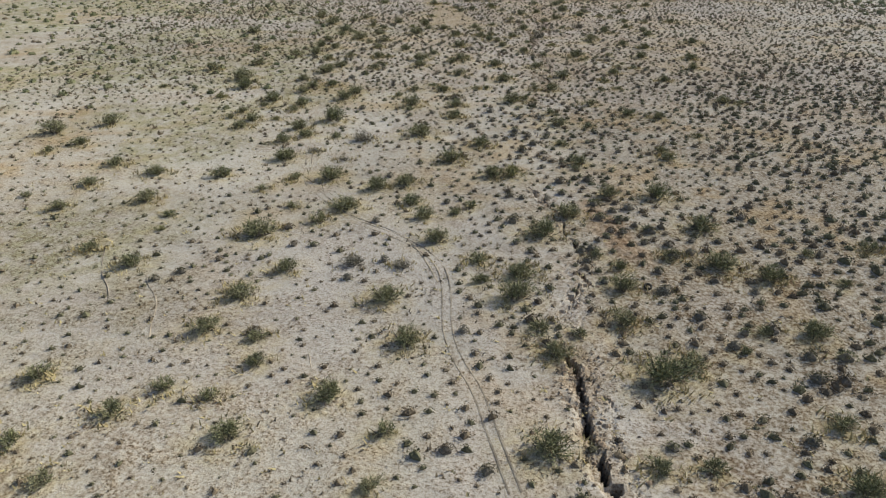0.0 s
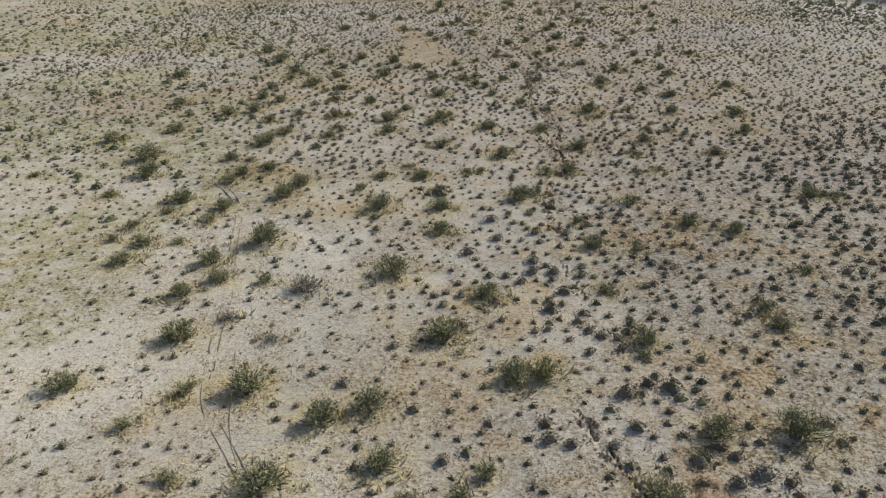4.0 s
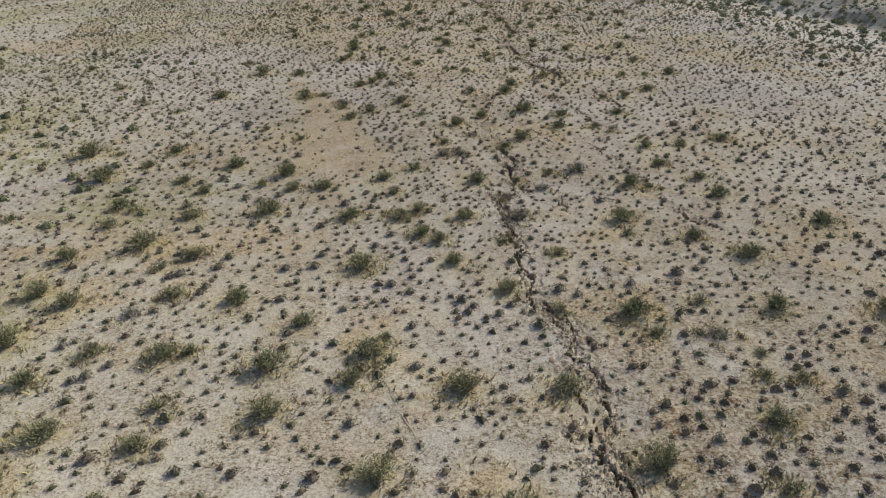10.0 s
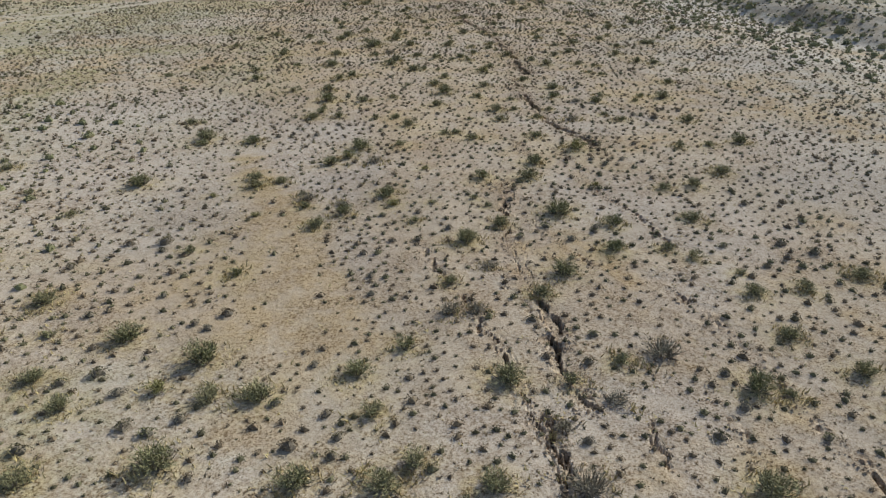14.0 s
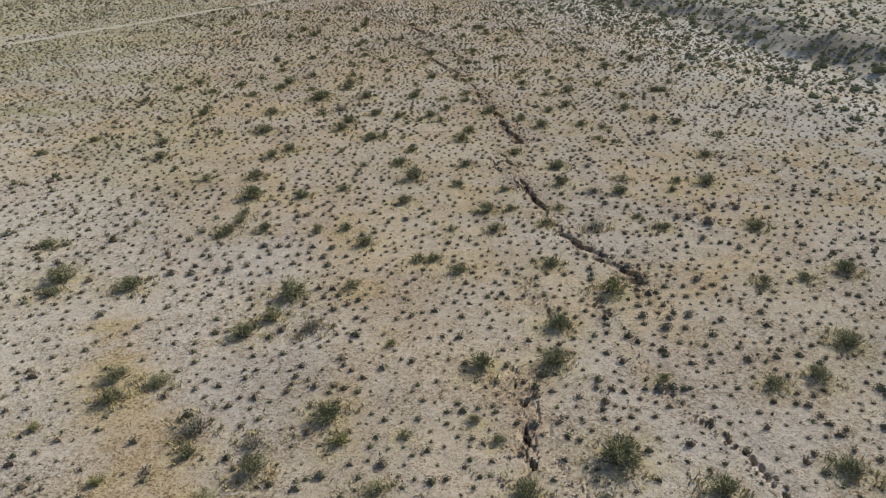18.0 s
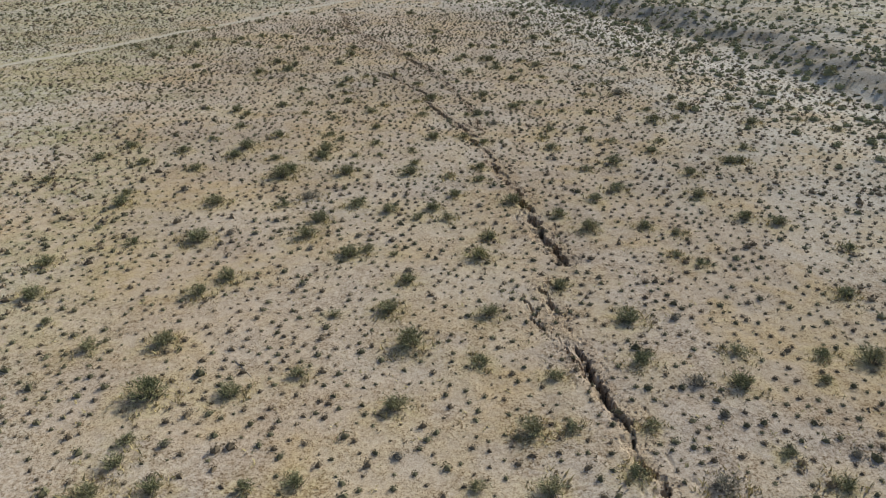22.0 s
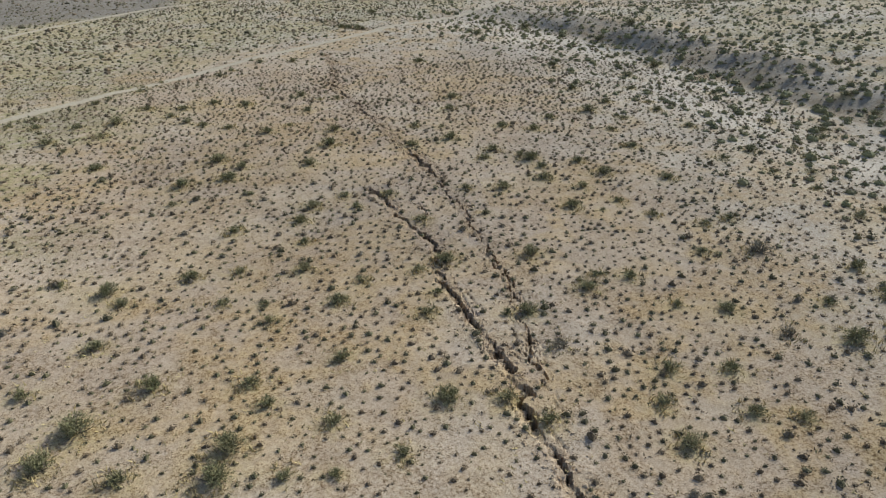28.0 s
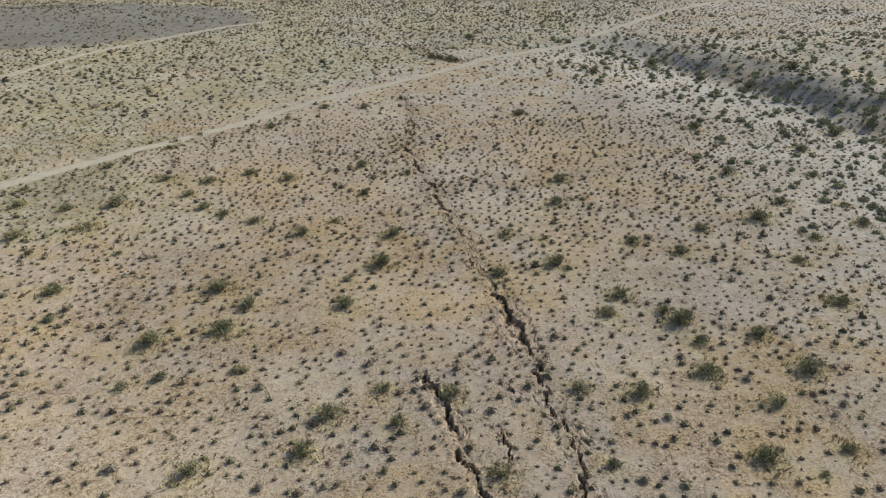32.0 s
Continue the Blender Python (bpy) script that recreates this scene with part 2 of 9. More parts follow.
CREOSOTE.append([(21.1, 32.7, 1.21), (22.6, 32.7, 0.81), (-10.4, 32.8, 1.45), (4.9, 33.0, 0.93), (3.9, 32.5, 1.58), (-0.9, 33.7, 0.76), (-5.9, 33.9, 0.85), (-14.5, 35.1, 1.08), (-9.9, 34.7, 1.48), (-4.7, 36.1, 1.02), (-2.2, 36.0, 1.23), (-20.3, 36.5, 1.75), (-14.0, 36.5, 1.23), (5.9, 36.8, 0.95), (1.6, 37.1, 0.74), (0.7, 37.1, 0.74), (11.7, 37.1, 0.64), (7.4, 37.2, 1.34), (-12.4, 37.3, 1.06), (13.3, 37.4, 0.75), (-3.3, 38.0, 0.87), (-15.7, 39.6, 1.13), (-21.7, 39.9, 2.20), (12.5, 40.6, 0.82), (18.0, 40.6, 1.07), (3.2, 40.4, 1.53), (8.7, 42.1, 1.35), (-1.1, 42.4, 1.37), (-14.2, 43.1, 1.74), (-26.0, 43.5, 1.52)])
CREOSOTE.append([(13.8, 43.9, 1.16), (-9.7, 44.7, 1.04), (-5.3, 46.1, 1.33), (21.7, 45.7, 1.08), (-13.3, 45.8, 1.46), (16.1, 46.3, 0.71), (-22.0, 46.5, 1.35), (14.6, 46.6, 0.71), (6.4, 46.7, 1.31), (-9.5, 46.9, 0.82), (2.4, 47.0, 1.40), (-2.1, 47.8, 1.07), (15.2, 48.1, 0.66), (-5.6, 49.1, 1.56), (-1.5, 49.7, 1.52), (11.4, 50.2, 0.80), (22.5, 50.6, 1.36), (-10.3, 50.4, 1.24), (-9.2, 50.6, 0.86), (-13.4, 50.9, 1.15), (-0.7, 50.9, 0.70), (-19.6, 51.5, 1.66), (17.7, 51.7, 1.28), (-17.4, 52.0, 1.38), (-4.5, 52.4, 1.13), (10.9, 51.9, 1.60), (7.5, 52.5, 0.85), (14.4, 52.6, 0.76), (5.4, 54.7, 1.13), (-25.0, 54.8, 1.46)])
CREOSOTE.append([(-7.9, 54.8, 1.32), (-16.0, 55.3, 1.31), (-11.1, 55.5, 1.11), (-17.9, 56.4, 1.34), (19.0, 57.0, 1.37), (3.0, 57.9, 1.11), (-1.8, 58.0, 1.46), (-12.5, 58.7, 0.85), (16.9, 59.7, 1.08), (-11.0, 59.8, 1.26), (6.0, 60.0, 0.79), (13.3, 60.3, 0.82), (2.4, 60.5, 1.06), (-18.0, 60.5, 1.26), (25.0, 60.6, 1.37), (1.5, 61.5, 1.19), (-14.3, 61.7, 1.59), (13.5, 62.4, 1.56), (4.2, 63.5, 1.19), (0.3, 64.1, 1.39), (-2.7, 64.5, 1.30), (-17.2, 64.8, 1.12), (20.8, 65.3, 1.30), (1.5, 65.0, 1.03), (-12.6, 65.5, 1.30), (-7.8, 65.9, 1.63), (-29.0, 65.9, 1.78), (-16.4, 66.9, 0.89), (16.9, 67.3, 0.80), (15.8, 67.8, 1.38)])
CREOSOTE.append([(-17.4, 67.6, 1.35), (0.0, 67.8, 1.00), (20.7, 68.3, 1.07), (8.3, 69.1, 0.83), (-4.6, 69.5, 1.38), (5.7, 69.5, 1.43), (-6.6, 69.6, 1.15), (-12.5, 69.7, 1.03), (10.9, 70.2, 0.98), (-0.6, 70.7, 1.21), (19.1, 71.3, 1.03), (-14.3, 71.7, 1.08), (-7.4, 72.3, 1.61), (1.6, 72.5, 1.02), (-20.1, 72.8, 1.99), (-11.3, 74.5, 1.55), (-17.6, 74.9, 1.03), (19.3, 75.2, 1.09), (-15.0, 75.2, 0.79), (22.2, 75.4, 1.14), (25.9, 76.4, 1.18), (8.7, 76.5, 1.09), (19.7, 77.3, 0.69), (-22.7, 77.8, 1.99), (-16.5, 78.3, 1.27), (4.2, 78.3, 0.85), (10.3, 78.5, 1.37), (18.0, 79.4, 0.94), (-7.3, 80.4, 0.97), (16.9, 80.6, 0.87)])
CREOSOTE.append([(13.9, 80.9, 1.29), (5.6, 83.2, 1.46), (-10.4, 83.6, 0.84), (14.9, 84.2, 1.11), (20.0, 84.4, 1.15), (8.0, 85.3, 1.11), (-3.3, 86.3, 1.17), (2.8, 86.3, 0.75), (12.0, 86.5, 1.77), (7.7, 88.1, 0.61), (4.1, 89.0, 0.62), (7.0, 89.4, 0.64), (20.1, 89.6, 1.01), (22.3, 89.8, 1.14), (1.2, 90.8, 1.29), (25.3, 92.0, 1.35), (11.4, 92.9, 1.31), (8.0, 93.1, 1.16), (-6.3, 94.2, 1.04), (-8.1, 94.9, 1.16), (-16.2, 94.9, 1.67), (12.4, 95.8, 1.27), (-2.9, 97.8, 1.28), (24.6, 98.0, 0.99), (27.1, 98.2, 1.01), (30.0, 98.8, 1.33), (-0.8, 101.3, 1.67), (2.5, 101.7, 1.00), (13.9, 102.1, 1.05), (8.5, 102.4, 1.04)])
CREOSOTE.append([(-9.6, 103.6, 1.42), (7.3, 104.1, 0.92), (6.5, 104.3, 0.92), (28.2, 105.0, 1.17), (-13.6, 105.2, 1.76), (22.4, 105.9, 0.96), (3.5, 106.9, 1.12), (11.8, 107.5, 1.05), (21.4, 107.8, 0.81), (15.2, 107.8, 0.89), (9.1, 108.2, 0.68), (2.5, 109.5, 0.98), (0.6, 109.5, 0.77), (-2.7, 109.9, 0.96), (-5.0, 110.0, 1.15), (-15.9, 110.1, 1.14), (16.9, 110.4, 0.76), (12.0, 110.9, 1.16), (13.7, 110.8, 0.86), (25.8, 111.9, 0.70), (22.0, 112.3, 1.17), (-4.2, 112.9, 0.84), (28.9, 113.0, 1.47), (6.6, 113.4, 1.12), (26.9, 113.8, 0.99), (14.0, 114.3, 0.83), (23.1, 114.7, 1.00), (18.3, 114.8, 1.11), (-0.5, 115.4, 1.15), (-4.0, 115.9, 1.73)])
CREOSOTE.append([(10.9, 116.1, 0.99), (2.4, 116.4, 0.96), (7.8, 118.2, 1.53), (19.2, 118.5, 1.35), (31.7, 118.7, 1.14), (-4.1, 120.1, 1.16), (12.2, 120.2, 1.10), (-7.7, 120.3, 1.02), (7.1, 121.6, 1.25), (16.8, 122.6, 1.04), (25.9, 123.8, 0.88), (35.7, 123.9, 0.97), (8.4, 124.6, 1.05), (-3.2, 125.0, 1.15), (25.0, 125.1, 0.71), (-12.3, 126.3, 1.30), (-1.7, 126.6, 1.21), (8.0, 128.0, 0.62), (26.4, 128.1, 0.90), (33.7, 128.3, 1.22), (5.3, 128.4, 1.33), (6.5, 128.9, 0.95), (32.0, 129.5, 1.07), (21.1, 129.9, 1.26), (24.8, 129.6, 1.05), (14.3, 129.7, 1.11), (-12.9, 130.5, 1.11), (2.6, 131.7, 1.34), (-4.3, 132.4, 1.66), (19.8, 132.4, 1.11)])
CREOSOTE.append([(-8.3, 132.6, 1.00), (12.1, 133.1, 0.97), (10.2, 133.5, 0.85), (30.7, 133.7, 1.19), (3.4, 134.2, 1.33), (23.2, 134.6, 1.05), (11.3, 134.8, 1.14), (8.3, 135.0, 1.26), (17.3, 135.2, 1.31), (25.3, 136.1, 1.37), (6.1, 136.6, 1.30), (13.3, 137.1, 1.08), (1.0, 137.4, 0.91), (32.3, 138.3, 1.04), (-3.8, 138.6, 1.31), (15.7, 139.8, 1.02), (-10.7, 139.9, 1.33), (37.8, 140.5, 1.11), (36.8, 140.6, 1.26), (24.7, 140.7, 0.92), (13.5, 141.0, 0.89), (10.7, 142.5, 1.34), (-10.8, 141.9, 0.97), (27.4, 142.0, 1.40), (16.4, 142.9, 1.06), (5.6, 143.3, 1.42), (39.8, 143.5, 1.01), (0.6, 143.7, 1.68), (31.8, 144.5, 1.06), (11.3, 144.7, 0.98)])
CREOSOTE.append([(1.1, 144.8, 1.83), (-6.5, 146.9, 1.10), (33.7, 146.9, 0.89), (23.7, 147.0, 1.10), (8.6, 147.3, 0.70), (6.5, 147.5, 0.81), (3.7, 147.8, 1.34), (29.5, 147.8, 0.77), (11.4, 148.2, 0.84), (27.5, 148.6, 0.91), (-11.1, 149.2, 1.14), (18.0, 149.3, 0.89), (4.1, 149.6, 1.33), (23.7, 149.9, 0.92), (-3.6, 149.6, 1.30), (44.5, 150.4, 1.36), (8.6, 150.7, 0.89), (16.6, 151.2, 0.93), (13.9, 151.7, 1.19), (-2.8, 151.7, 1.63), (-8.2, 151.8, 1.21), (28.2, 151.9, 0.98), (25.1, 152.4, 0.98), (5.5, 152.4, 0.92), (35.9, 153.4, 1.49), (38.6, 153.9, 0.91), (4.5, 154.2, 0.96), (-0.1, 154.6, 1.09), (-6.1, 154.8, 0.94), (9.0, 155.7, 1.00)])
CREOSOTE.append([(30.8, 157.4, 1.12), (28.2, 158.3, 0.75), (-3.9, 158.7, 1.04), (18.3, 158.9, 0.64), (19.4, 158.9, 1.18), (13.8, 159.6, 0.87), (5.0, 160.0, 0.76), (41.2, 160.9, 1.06), (23.8, 161.1, 1.15), (14.7, 161.9, 0.70), (4.6, 162.0, 0.69), (8.8, 161.7, 1.16), (26.8, 162.1, 0.95), (2.1, 162.5, 0.81), (24.9, 162.7, 0.84), (-3.8, 163.4, 0.94), (33.7, 164.1, 0.64), (10.3, 164.1, 0.74), (32.8, 164.7, 0.90), (-5.0, 164.9, 1.34), (13.9, 165.0, 0.76), (15.8, 166.0, 1.26), (21.5, 166.2, 1.18), (6.7, 166.2, 1.03), (-0.2, 166.3, 1.03), (2.7, 166.5, 0.78), (35.1, 169.0, 0.86), (37.3, 169.7, 0.88), (6.6, 170.6, 0.86), (32.2, 171.3, 0.90)])
CREOSOTE.append([(15.0, 172.9, 0.90), (28.9, 173.0, 0.56), (1.5, 173.2, 1.02), (26.8, 174.0, 1.15), (6.1, 174.5, 1.06), (30.7, 174.6, 0.82), (10.3, 176.4, 0.86), (6.9, 177.1, 1.25), (36.5, 178.7, 1.05), (22.4, 178.7, 1.18), (13.0, 178.7, 0.92), (19.3, 179.1, 0.93), (9.5, 179.2, 0.93), (-4.0, 179.4, 0.81), (31.6, 180.5, 1.36), (26.3, 180.5, 1.23), (1.9, 180.8, 0.69), (-4.0, 183.5, 1.33), (30.4, 184.1, 1.04), (47.4, 184.8, 1.38), (-0.4, 184.9, 1.52), (26.4, 185.5, 1.57), (22.3, 186.5, 1.10), (25.7, 186.7, 0.95), (36.9, 187.6, 1.12), (6.4, 187.8, 1.29), (0.5, 187.8, 1.13), (23.6, 188.8, 1.15), (-12.7, 189.8, 1.35), (-1.9, 189.9, 1.52)])
CREOSOTE.append([(16.2, 191.9, 1.23), (20.2, 193.3, 1.25), (8.2, 193.5, 1.45), (29.2, 195.1, 1.11), (26.2, 196.9, 1.15), (8.7, 198.3, 1.18), (17.1, 198.2, 0.98), (1.8, 198.5, 1.18), (31.9, 199.1, 1.19), (44.7, 200.1, 1.21), (-2.3, 200.8, 1.03), (37.0, 201.1, 1.64), (21.7, 204.5, 1.30), (-14.7, 204.6, 1.52), (22.8, 210.1, 1.41), (-8.7, 210.4, 1.18), (-1.7, 210.7, 1.19), (38.4, 211.6, 1.44), (9.0, 212.6, 0.98), (4.6, 214.6, 1.25), (49.0, 220.3, 1.50), (40.2, 227.0, 1.45), (56.0, 227.4, 1.75), (-7.1, 228.4, 1.19), (21.4, 233.6, 1.50), (2.5, 237.2, 1.30), (55.1, 249.7, 1.83), (61.9, 252.6, 2.25), (34.8, 258.5, 1.74), (46.0, 267.3, 2.37)])
CREOSOTE.append([(17.1, 291.5, 2.22)])
CREOSOTE.append([(18.2, 1.7, 0.70), (17.5, 4.5, 0.70), (20.8, 5.3, 0.95), (-24.4, 9.6, 0.70), (7.7, 15.9, 0.70), (-27.7, 17.4, 0.85), (-13.8, 29.0, 0.92), (-4.4, 29.5, 0.70), (-16.5, 30.1, 0.82), (-27.8, 36.1, 0.77), (-10.1, 42.0, 0.70), (-15.4, 49.1, 1.05), (-23.3, 59.4, 0.70), (-23.6, 66.4, 0.85), (-20.5, 77.9, 0.85), (-27.4, 80.9, 0.82), (-1.7, 88.1, 1.10), (-4.3, 89.4, 0.95), (-19.2, 89.8, 0.80), (-40.5, 92.0, 0.97), (-8.0, 93.3, 1.05), (-23.5, 94.2, 0.75), (-27.2, 99.5, 1.07), (-13.6, 103.5, 1.07), (-33.3, 108.8, 1.07), (-4.4, 111.6, 0.95), (4.2, 121.4, 0.70), (-49.3, 122.8, 1.10), (-10.6, 123.2, 0.70), (-22.4, 129.0, 1.12)])
CREOSOTE.append([(-19.1, 132.4, 1.10), (-11.3, 135.7, 0.70), (-17.6, 145.8, 0.95), (52.1, 148.1, 1.00), (-0.2, 148.4, 0.95), (-15.0, 151.1, 1.12), (50.2, 151.6, 0.96), (-13.2, 154.2, 1.10), (52.3, 156.0, 1.02), (46.3, 156.2, 0.98), (36.8, 157.1, 0.89), (40.8, 157.2, 1.19), (58.5, 158.7, 0.76), (52.6, 159.8, 0.93), (62.0, 160.1, 0.71), (47.6, 160.2, 1.18), (59.8, 165.0, 0.97), (56.6, 166.2, 1.08), (-8.2, 166.4, 0.80), (47.0, 168.7, 0.90), (50.1, 169.9, 0.90), (59.5, 170.7, 0.78), (56.5, 173.3, 1.09), (19.9, 173.5, 0.70), (47.3, 174.5, 0.71), (28.9, 177.8, 0.95), (49.5, 178.3, 0.95), (46.2, 178.8, 0.91), (-2.3, 180.1, 0.70), (43.7, 182.8, 0.97)])
CREOSOTE.append([(52.0, 182.9, 0.86), (26.8, 183.4, 0.95), (52.5, 185.7, 0.71), (-11.1, 186.2, 0.70), (58.0, 189.4, 1.01), (59.3, 191.9, 1.12), (51.1, 192.3, 0.88), (45.3, 193.4, 1.14), (37.0, 193.8, 0.95), (55.3, 195.2, 1.08), (-10.7, 195.3, 0.70), (-17.2, 195.4, 0.70), (68.6, 196.1, 1.16), (19.9, 197.4, 0.70), (39.8, 197.5, 1.00), (-19.7, 198.1, 1.17), (-15.0, 199.8, 0.98), (56.0, 200.8, 0.74), (3.9, 201.0, 0.73), (68.2, 201.0, 1.12), (-5.2, 202.4, 1.08), (-18.3, 203.5, 1.08), (-7.1, 203.7, 1.17), (45.1, 203.8, 0.85), (40.2, 204.4, 1.11), (-22.9, 204.5, 1.00), (-26.2, 205.9, 0.83), (-9.4, 206.9, 1.15), (5.6, 207.0, 1.04), (-24.5, 208.2, 0.88)])
CREOSOTE.append([(56.3, 209.5, 1.15), (62.9, 209.7, 0.84), (-12.9, 211.0, 1.08), (46.1, 211.5, 1.10), (-5.6, 212.4, 1.17), (6.9, 212.6, 0.71), (74.6, 212.9, 0.83), (-19.6, 214.4, 1.13), (-18.6, 216.7, 0.72), (-0.6, 219.3, 0.79), (-15.8, 220.4, 0.87), (71.4, 220.7, 0.90), (-16.1, 223.1, 0.73), (59.5, 224.0, 0.81), (-14.4, 225.9, 0.71), (-6.0, 232.0, 0.93), (-2.4, 237.2, 1.16), (97.7, 240.5, 0.79), (93.4, 262.3, 0.91), (87.1, 282.5, 1.08)])
CREOSOTE.append([(4.6, -9.8, 1.43), (-5.6, -9.8, 1.09), (-9.8, -9.0, 1.01), (-12.4, -10.6, 0.83), (-13.5, -7.2, 1.02), (-6.9, -8.0, 0.72), (10.0, -5.0, 1.14), (7.8, -10.5, 0.94), (9.4, -10.3, 0.84), (13.5, -11.0, 1.22), (14.0, -8.1, 0.96), (-10.4, -12.1, 0.82), (-0.6, -9.4, 0.72), (-0.7, -11.8, 0.75)])
GREY = []
GREY.append([(9.9, 0.2, 0.77), (-1.5, 1.9, 0.95), (-3.8, 2.1, 1.17), (-7.2, 16.9, 0.74), (-9.6, 18.4, 0.78), (-6.7, 21.1, 1.62), (-14.3, 39.2, 0.89), (13.9, 49.6, 1.09), (-12.6, 53.9, 1.06), (7.4, 63.1, 1.49), (7.3, 66.2, 0.98), (9.8, 67.7, 1.14), (12.8, 70.6, 1.73), (5.1, 75.2, 1.10), (3.8, 75.2, 1.23), (6.5, 79.7, 0.91), (-1.8, 89.5, 1.02), (-4.2, 90.8, 1.26), (0.4, 97.6, 1.29), (18.1, 106.7, 1.15), (20.1, 112.8, 0.94), (2.8, 138.7, 1.50), (32.7, 154.5, 1.06), (20.3, 155.2, 1.03), (36.5, 164.2, 1.65)])
YELLOW = []
YELLOW.append([(-14.5, 5.4, 0.58), (3.6, 14.4, 1.31), (-14.5, 26.1, 0.78), (-21.2, 32.7, 1.07), (8.8, 58.3, 0.76), (-8.8, 70.4, 0.94), (-7.3, 88.4, 0.67), (1.6, 89.1, 0.90), (15.7, 90.9, 0.57), (-10.6, 91.8, 0.63), (4.1, 95.5, 0.62), (16.3, 98.6, 1.48), (-1.6, 99.1, 1.20), (13.2, 127.0, 1.52)])
# Low scrub: x, y, width.
SMALL = []
SMALL.append([(-10.7, -0.1, 0.28), (-11.6, 0.0, 0.40), (-12.4, 0.0, 0.46), (-9.4, 0.1, 0.18), (-10.9, 0.3, 0.23), (-4.9, 0.3, 0.22), (-4.4, 0.5, 0.28), (-3.8, 0.7, 0.51), (-11.5, 0.8, 0.53), (-8.3, 0.8, 0.35), (-0.1, 1.0, 0.23), (-3.4, 1.0, 0.18), (-9.5, 1.1, 0.41), (7.6, 1.1, 0.50), (5.6, 1.2, 0.34), (1.4, 1.4, 0.29), (-2.6, 1.4, 0.35), (-11.2, 1.4, 0.34), (-9.4, 1.5, 0.22), (12.5, 1.6, 0.50), (-11.6, 1.7, 0.18), (-8.4, 1.7, 0.24), (1.1, 1.8, 0.41), (-9.8, 1.9, 0.30), (13.2, 1.9, 0.18), (7.1, 1.9, 0.23), (-4.9, 2.0, 0.30), (-10.2, 2.1, 0.37), (-7.8, 2.1, 0.27), (10.2, 2.3, 0.52), (-8.3, 2.4, 0.43), (-2.4, 2.5, 0.49)])
SMALL.append([(-10.0, 2.5, 0.31), (-9.0, 2.7, 0.31), (-11.2, 2.8, 0.23), (11.7, 3.0, 0.36), (-10.5, 3.0, 0.32), (7.1, 3.1, 0.55), (-0.5, 3.2, 0.37), (0.4, 3.3, 0.25), (0.9, 3.3, 0.18), (1.1, 3.3, 0.18), (-4.7, 3.4, 0.45), (-10.1, 3.4, 0.18), (-2.3, 3.6, 0.25), (-8.1, 3.7, 0.19), (9.7, 3.8, 0.43), (-6.1, 3.9, 0.46), (-11.8, 3.9, 0.26), (-7.1, 3.9, 0.46), (4.5, 3.9, 0.50), (-12.3, 4.0, 0.37), (5.5, 4.1, 0.38), (-1.4, 4.1, 0.19), (2.0, 4.1, 0.26), (-2.6, 4.2, 0.32), (8.4, 4.2, 0.38), (12.0, 4.2, 0.56), (6.9, 4.2, 0.51), (-3.1, 4.3, 0.24), (-11.1, 4.4, 0.27), (1.2, 4.4, 0.26), (-10.2, 4.5, 0.27), (-2.5, 4.8, 0.33)])
SMALL.append([(-3.9, 4.8, 0.27), (3.8, 4.8, 0.46), (9.4, 5.0, 0.45), (6.7, 5.0, 0.39), (11.2, 5.1, 0.58), (-5.3, 5.2, 0.41), (5.6, 5.3, 0.40), (-3.3, 5.3, 0.41), (10.1, 5.3, 0.52), (2.0, 5.4, 0.27), (-1.5, 5.4, 0.20), (-12.6, 5.5, 0.31), (-11.3, 5.5, 0.28), (12.4, 5.6, 0.46), (-6.6, 5.6, 0.30), (-5.8, 5.7, 0.21), (13.7, 5.7, 0.46), (-6.1, 5.8, 0.21), (8.3, 5.8, 0.47), (-4.6, 5.8, 0.30), (11.8, 5.8, 0.33), (-14.3, 5.8, 0.26), (-13.1, 5.9, 0.31), (-7.9, 5.9, 0.56), (-1.1, 6.0, 0.21), (3.0, 6.1, 0.27), (10.0, 6.1, 0.40), (11.3, 6.4, 0.34), (9.2, 6.4, 0.55), (15.3, 6.5, 0.20), (3.1, 6.6, 0.35), (6.8, 6.6, 0.34)])
SMALL.append([(14.6, 6.6, 0.20), (-7.5, 6.7, 0.22), (-12.9, 6.7, 0.18), (2.4, 6.9, 0.35), (-3.5, 7.0, 0.50), (-16.2, 7.1, 0.37), (7.3, 7.1, 0.28), (-12.6, 7.3, 0.37), (3.7, 7.4, 0.72), (9.1, 7.5, 0.42), (15.4, 7.7, 0.42), (-3.3, 7.8, 0.32), (-11.9, 7.8, 0.27), (-7.6, 7.9, 0.30), (4.6, 7.9, 0.36), (-12.4, 7.9, 0.30), (-13.3, 7.9, 0.18), (9.6, 8.0, 0.36), (-2.5, 8.0, 0.33), (8.2, 8.0, 0.65), (-10.2, 8.0, 0.45), (-11.6, 8.1, 0.27), (-4.8, 8.1, 0.30), (12.6, 8.3, 0.36), (15.1, 8.3, 0.43), (-9.0, 8.3, 0.18), (10.7, 8.6, 0.44), (-9.8, 8.6, 0.38), (3.1, 8.6, 0.30), (15.7, 8.7, 0.65), (2.8, 8.8, 0.30), (7.9, 9.0, 0.45)])
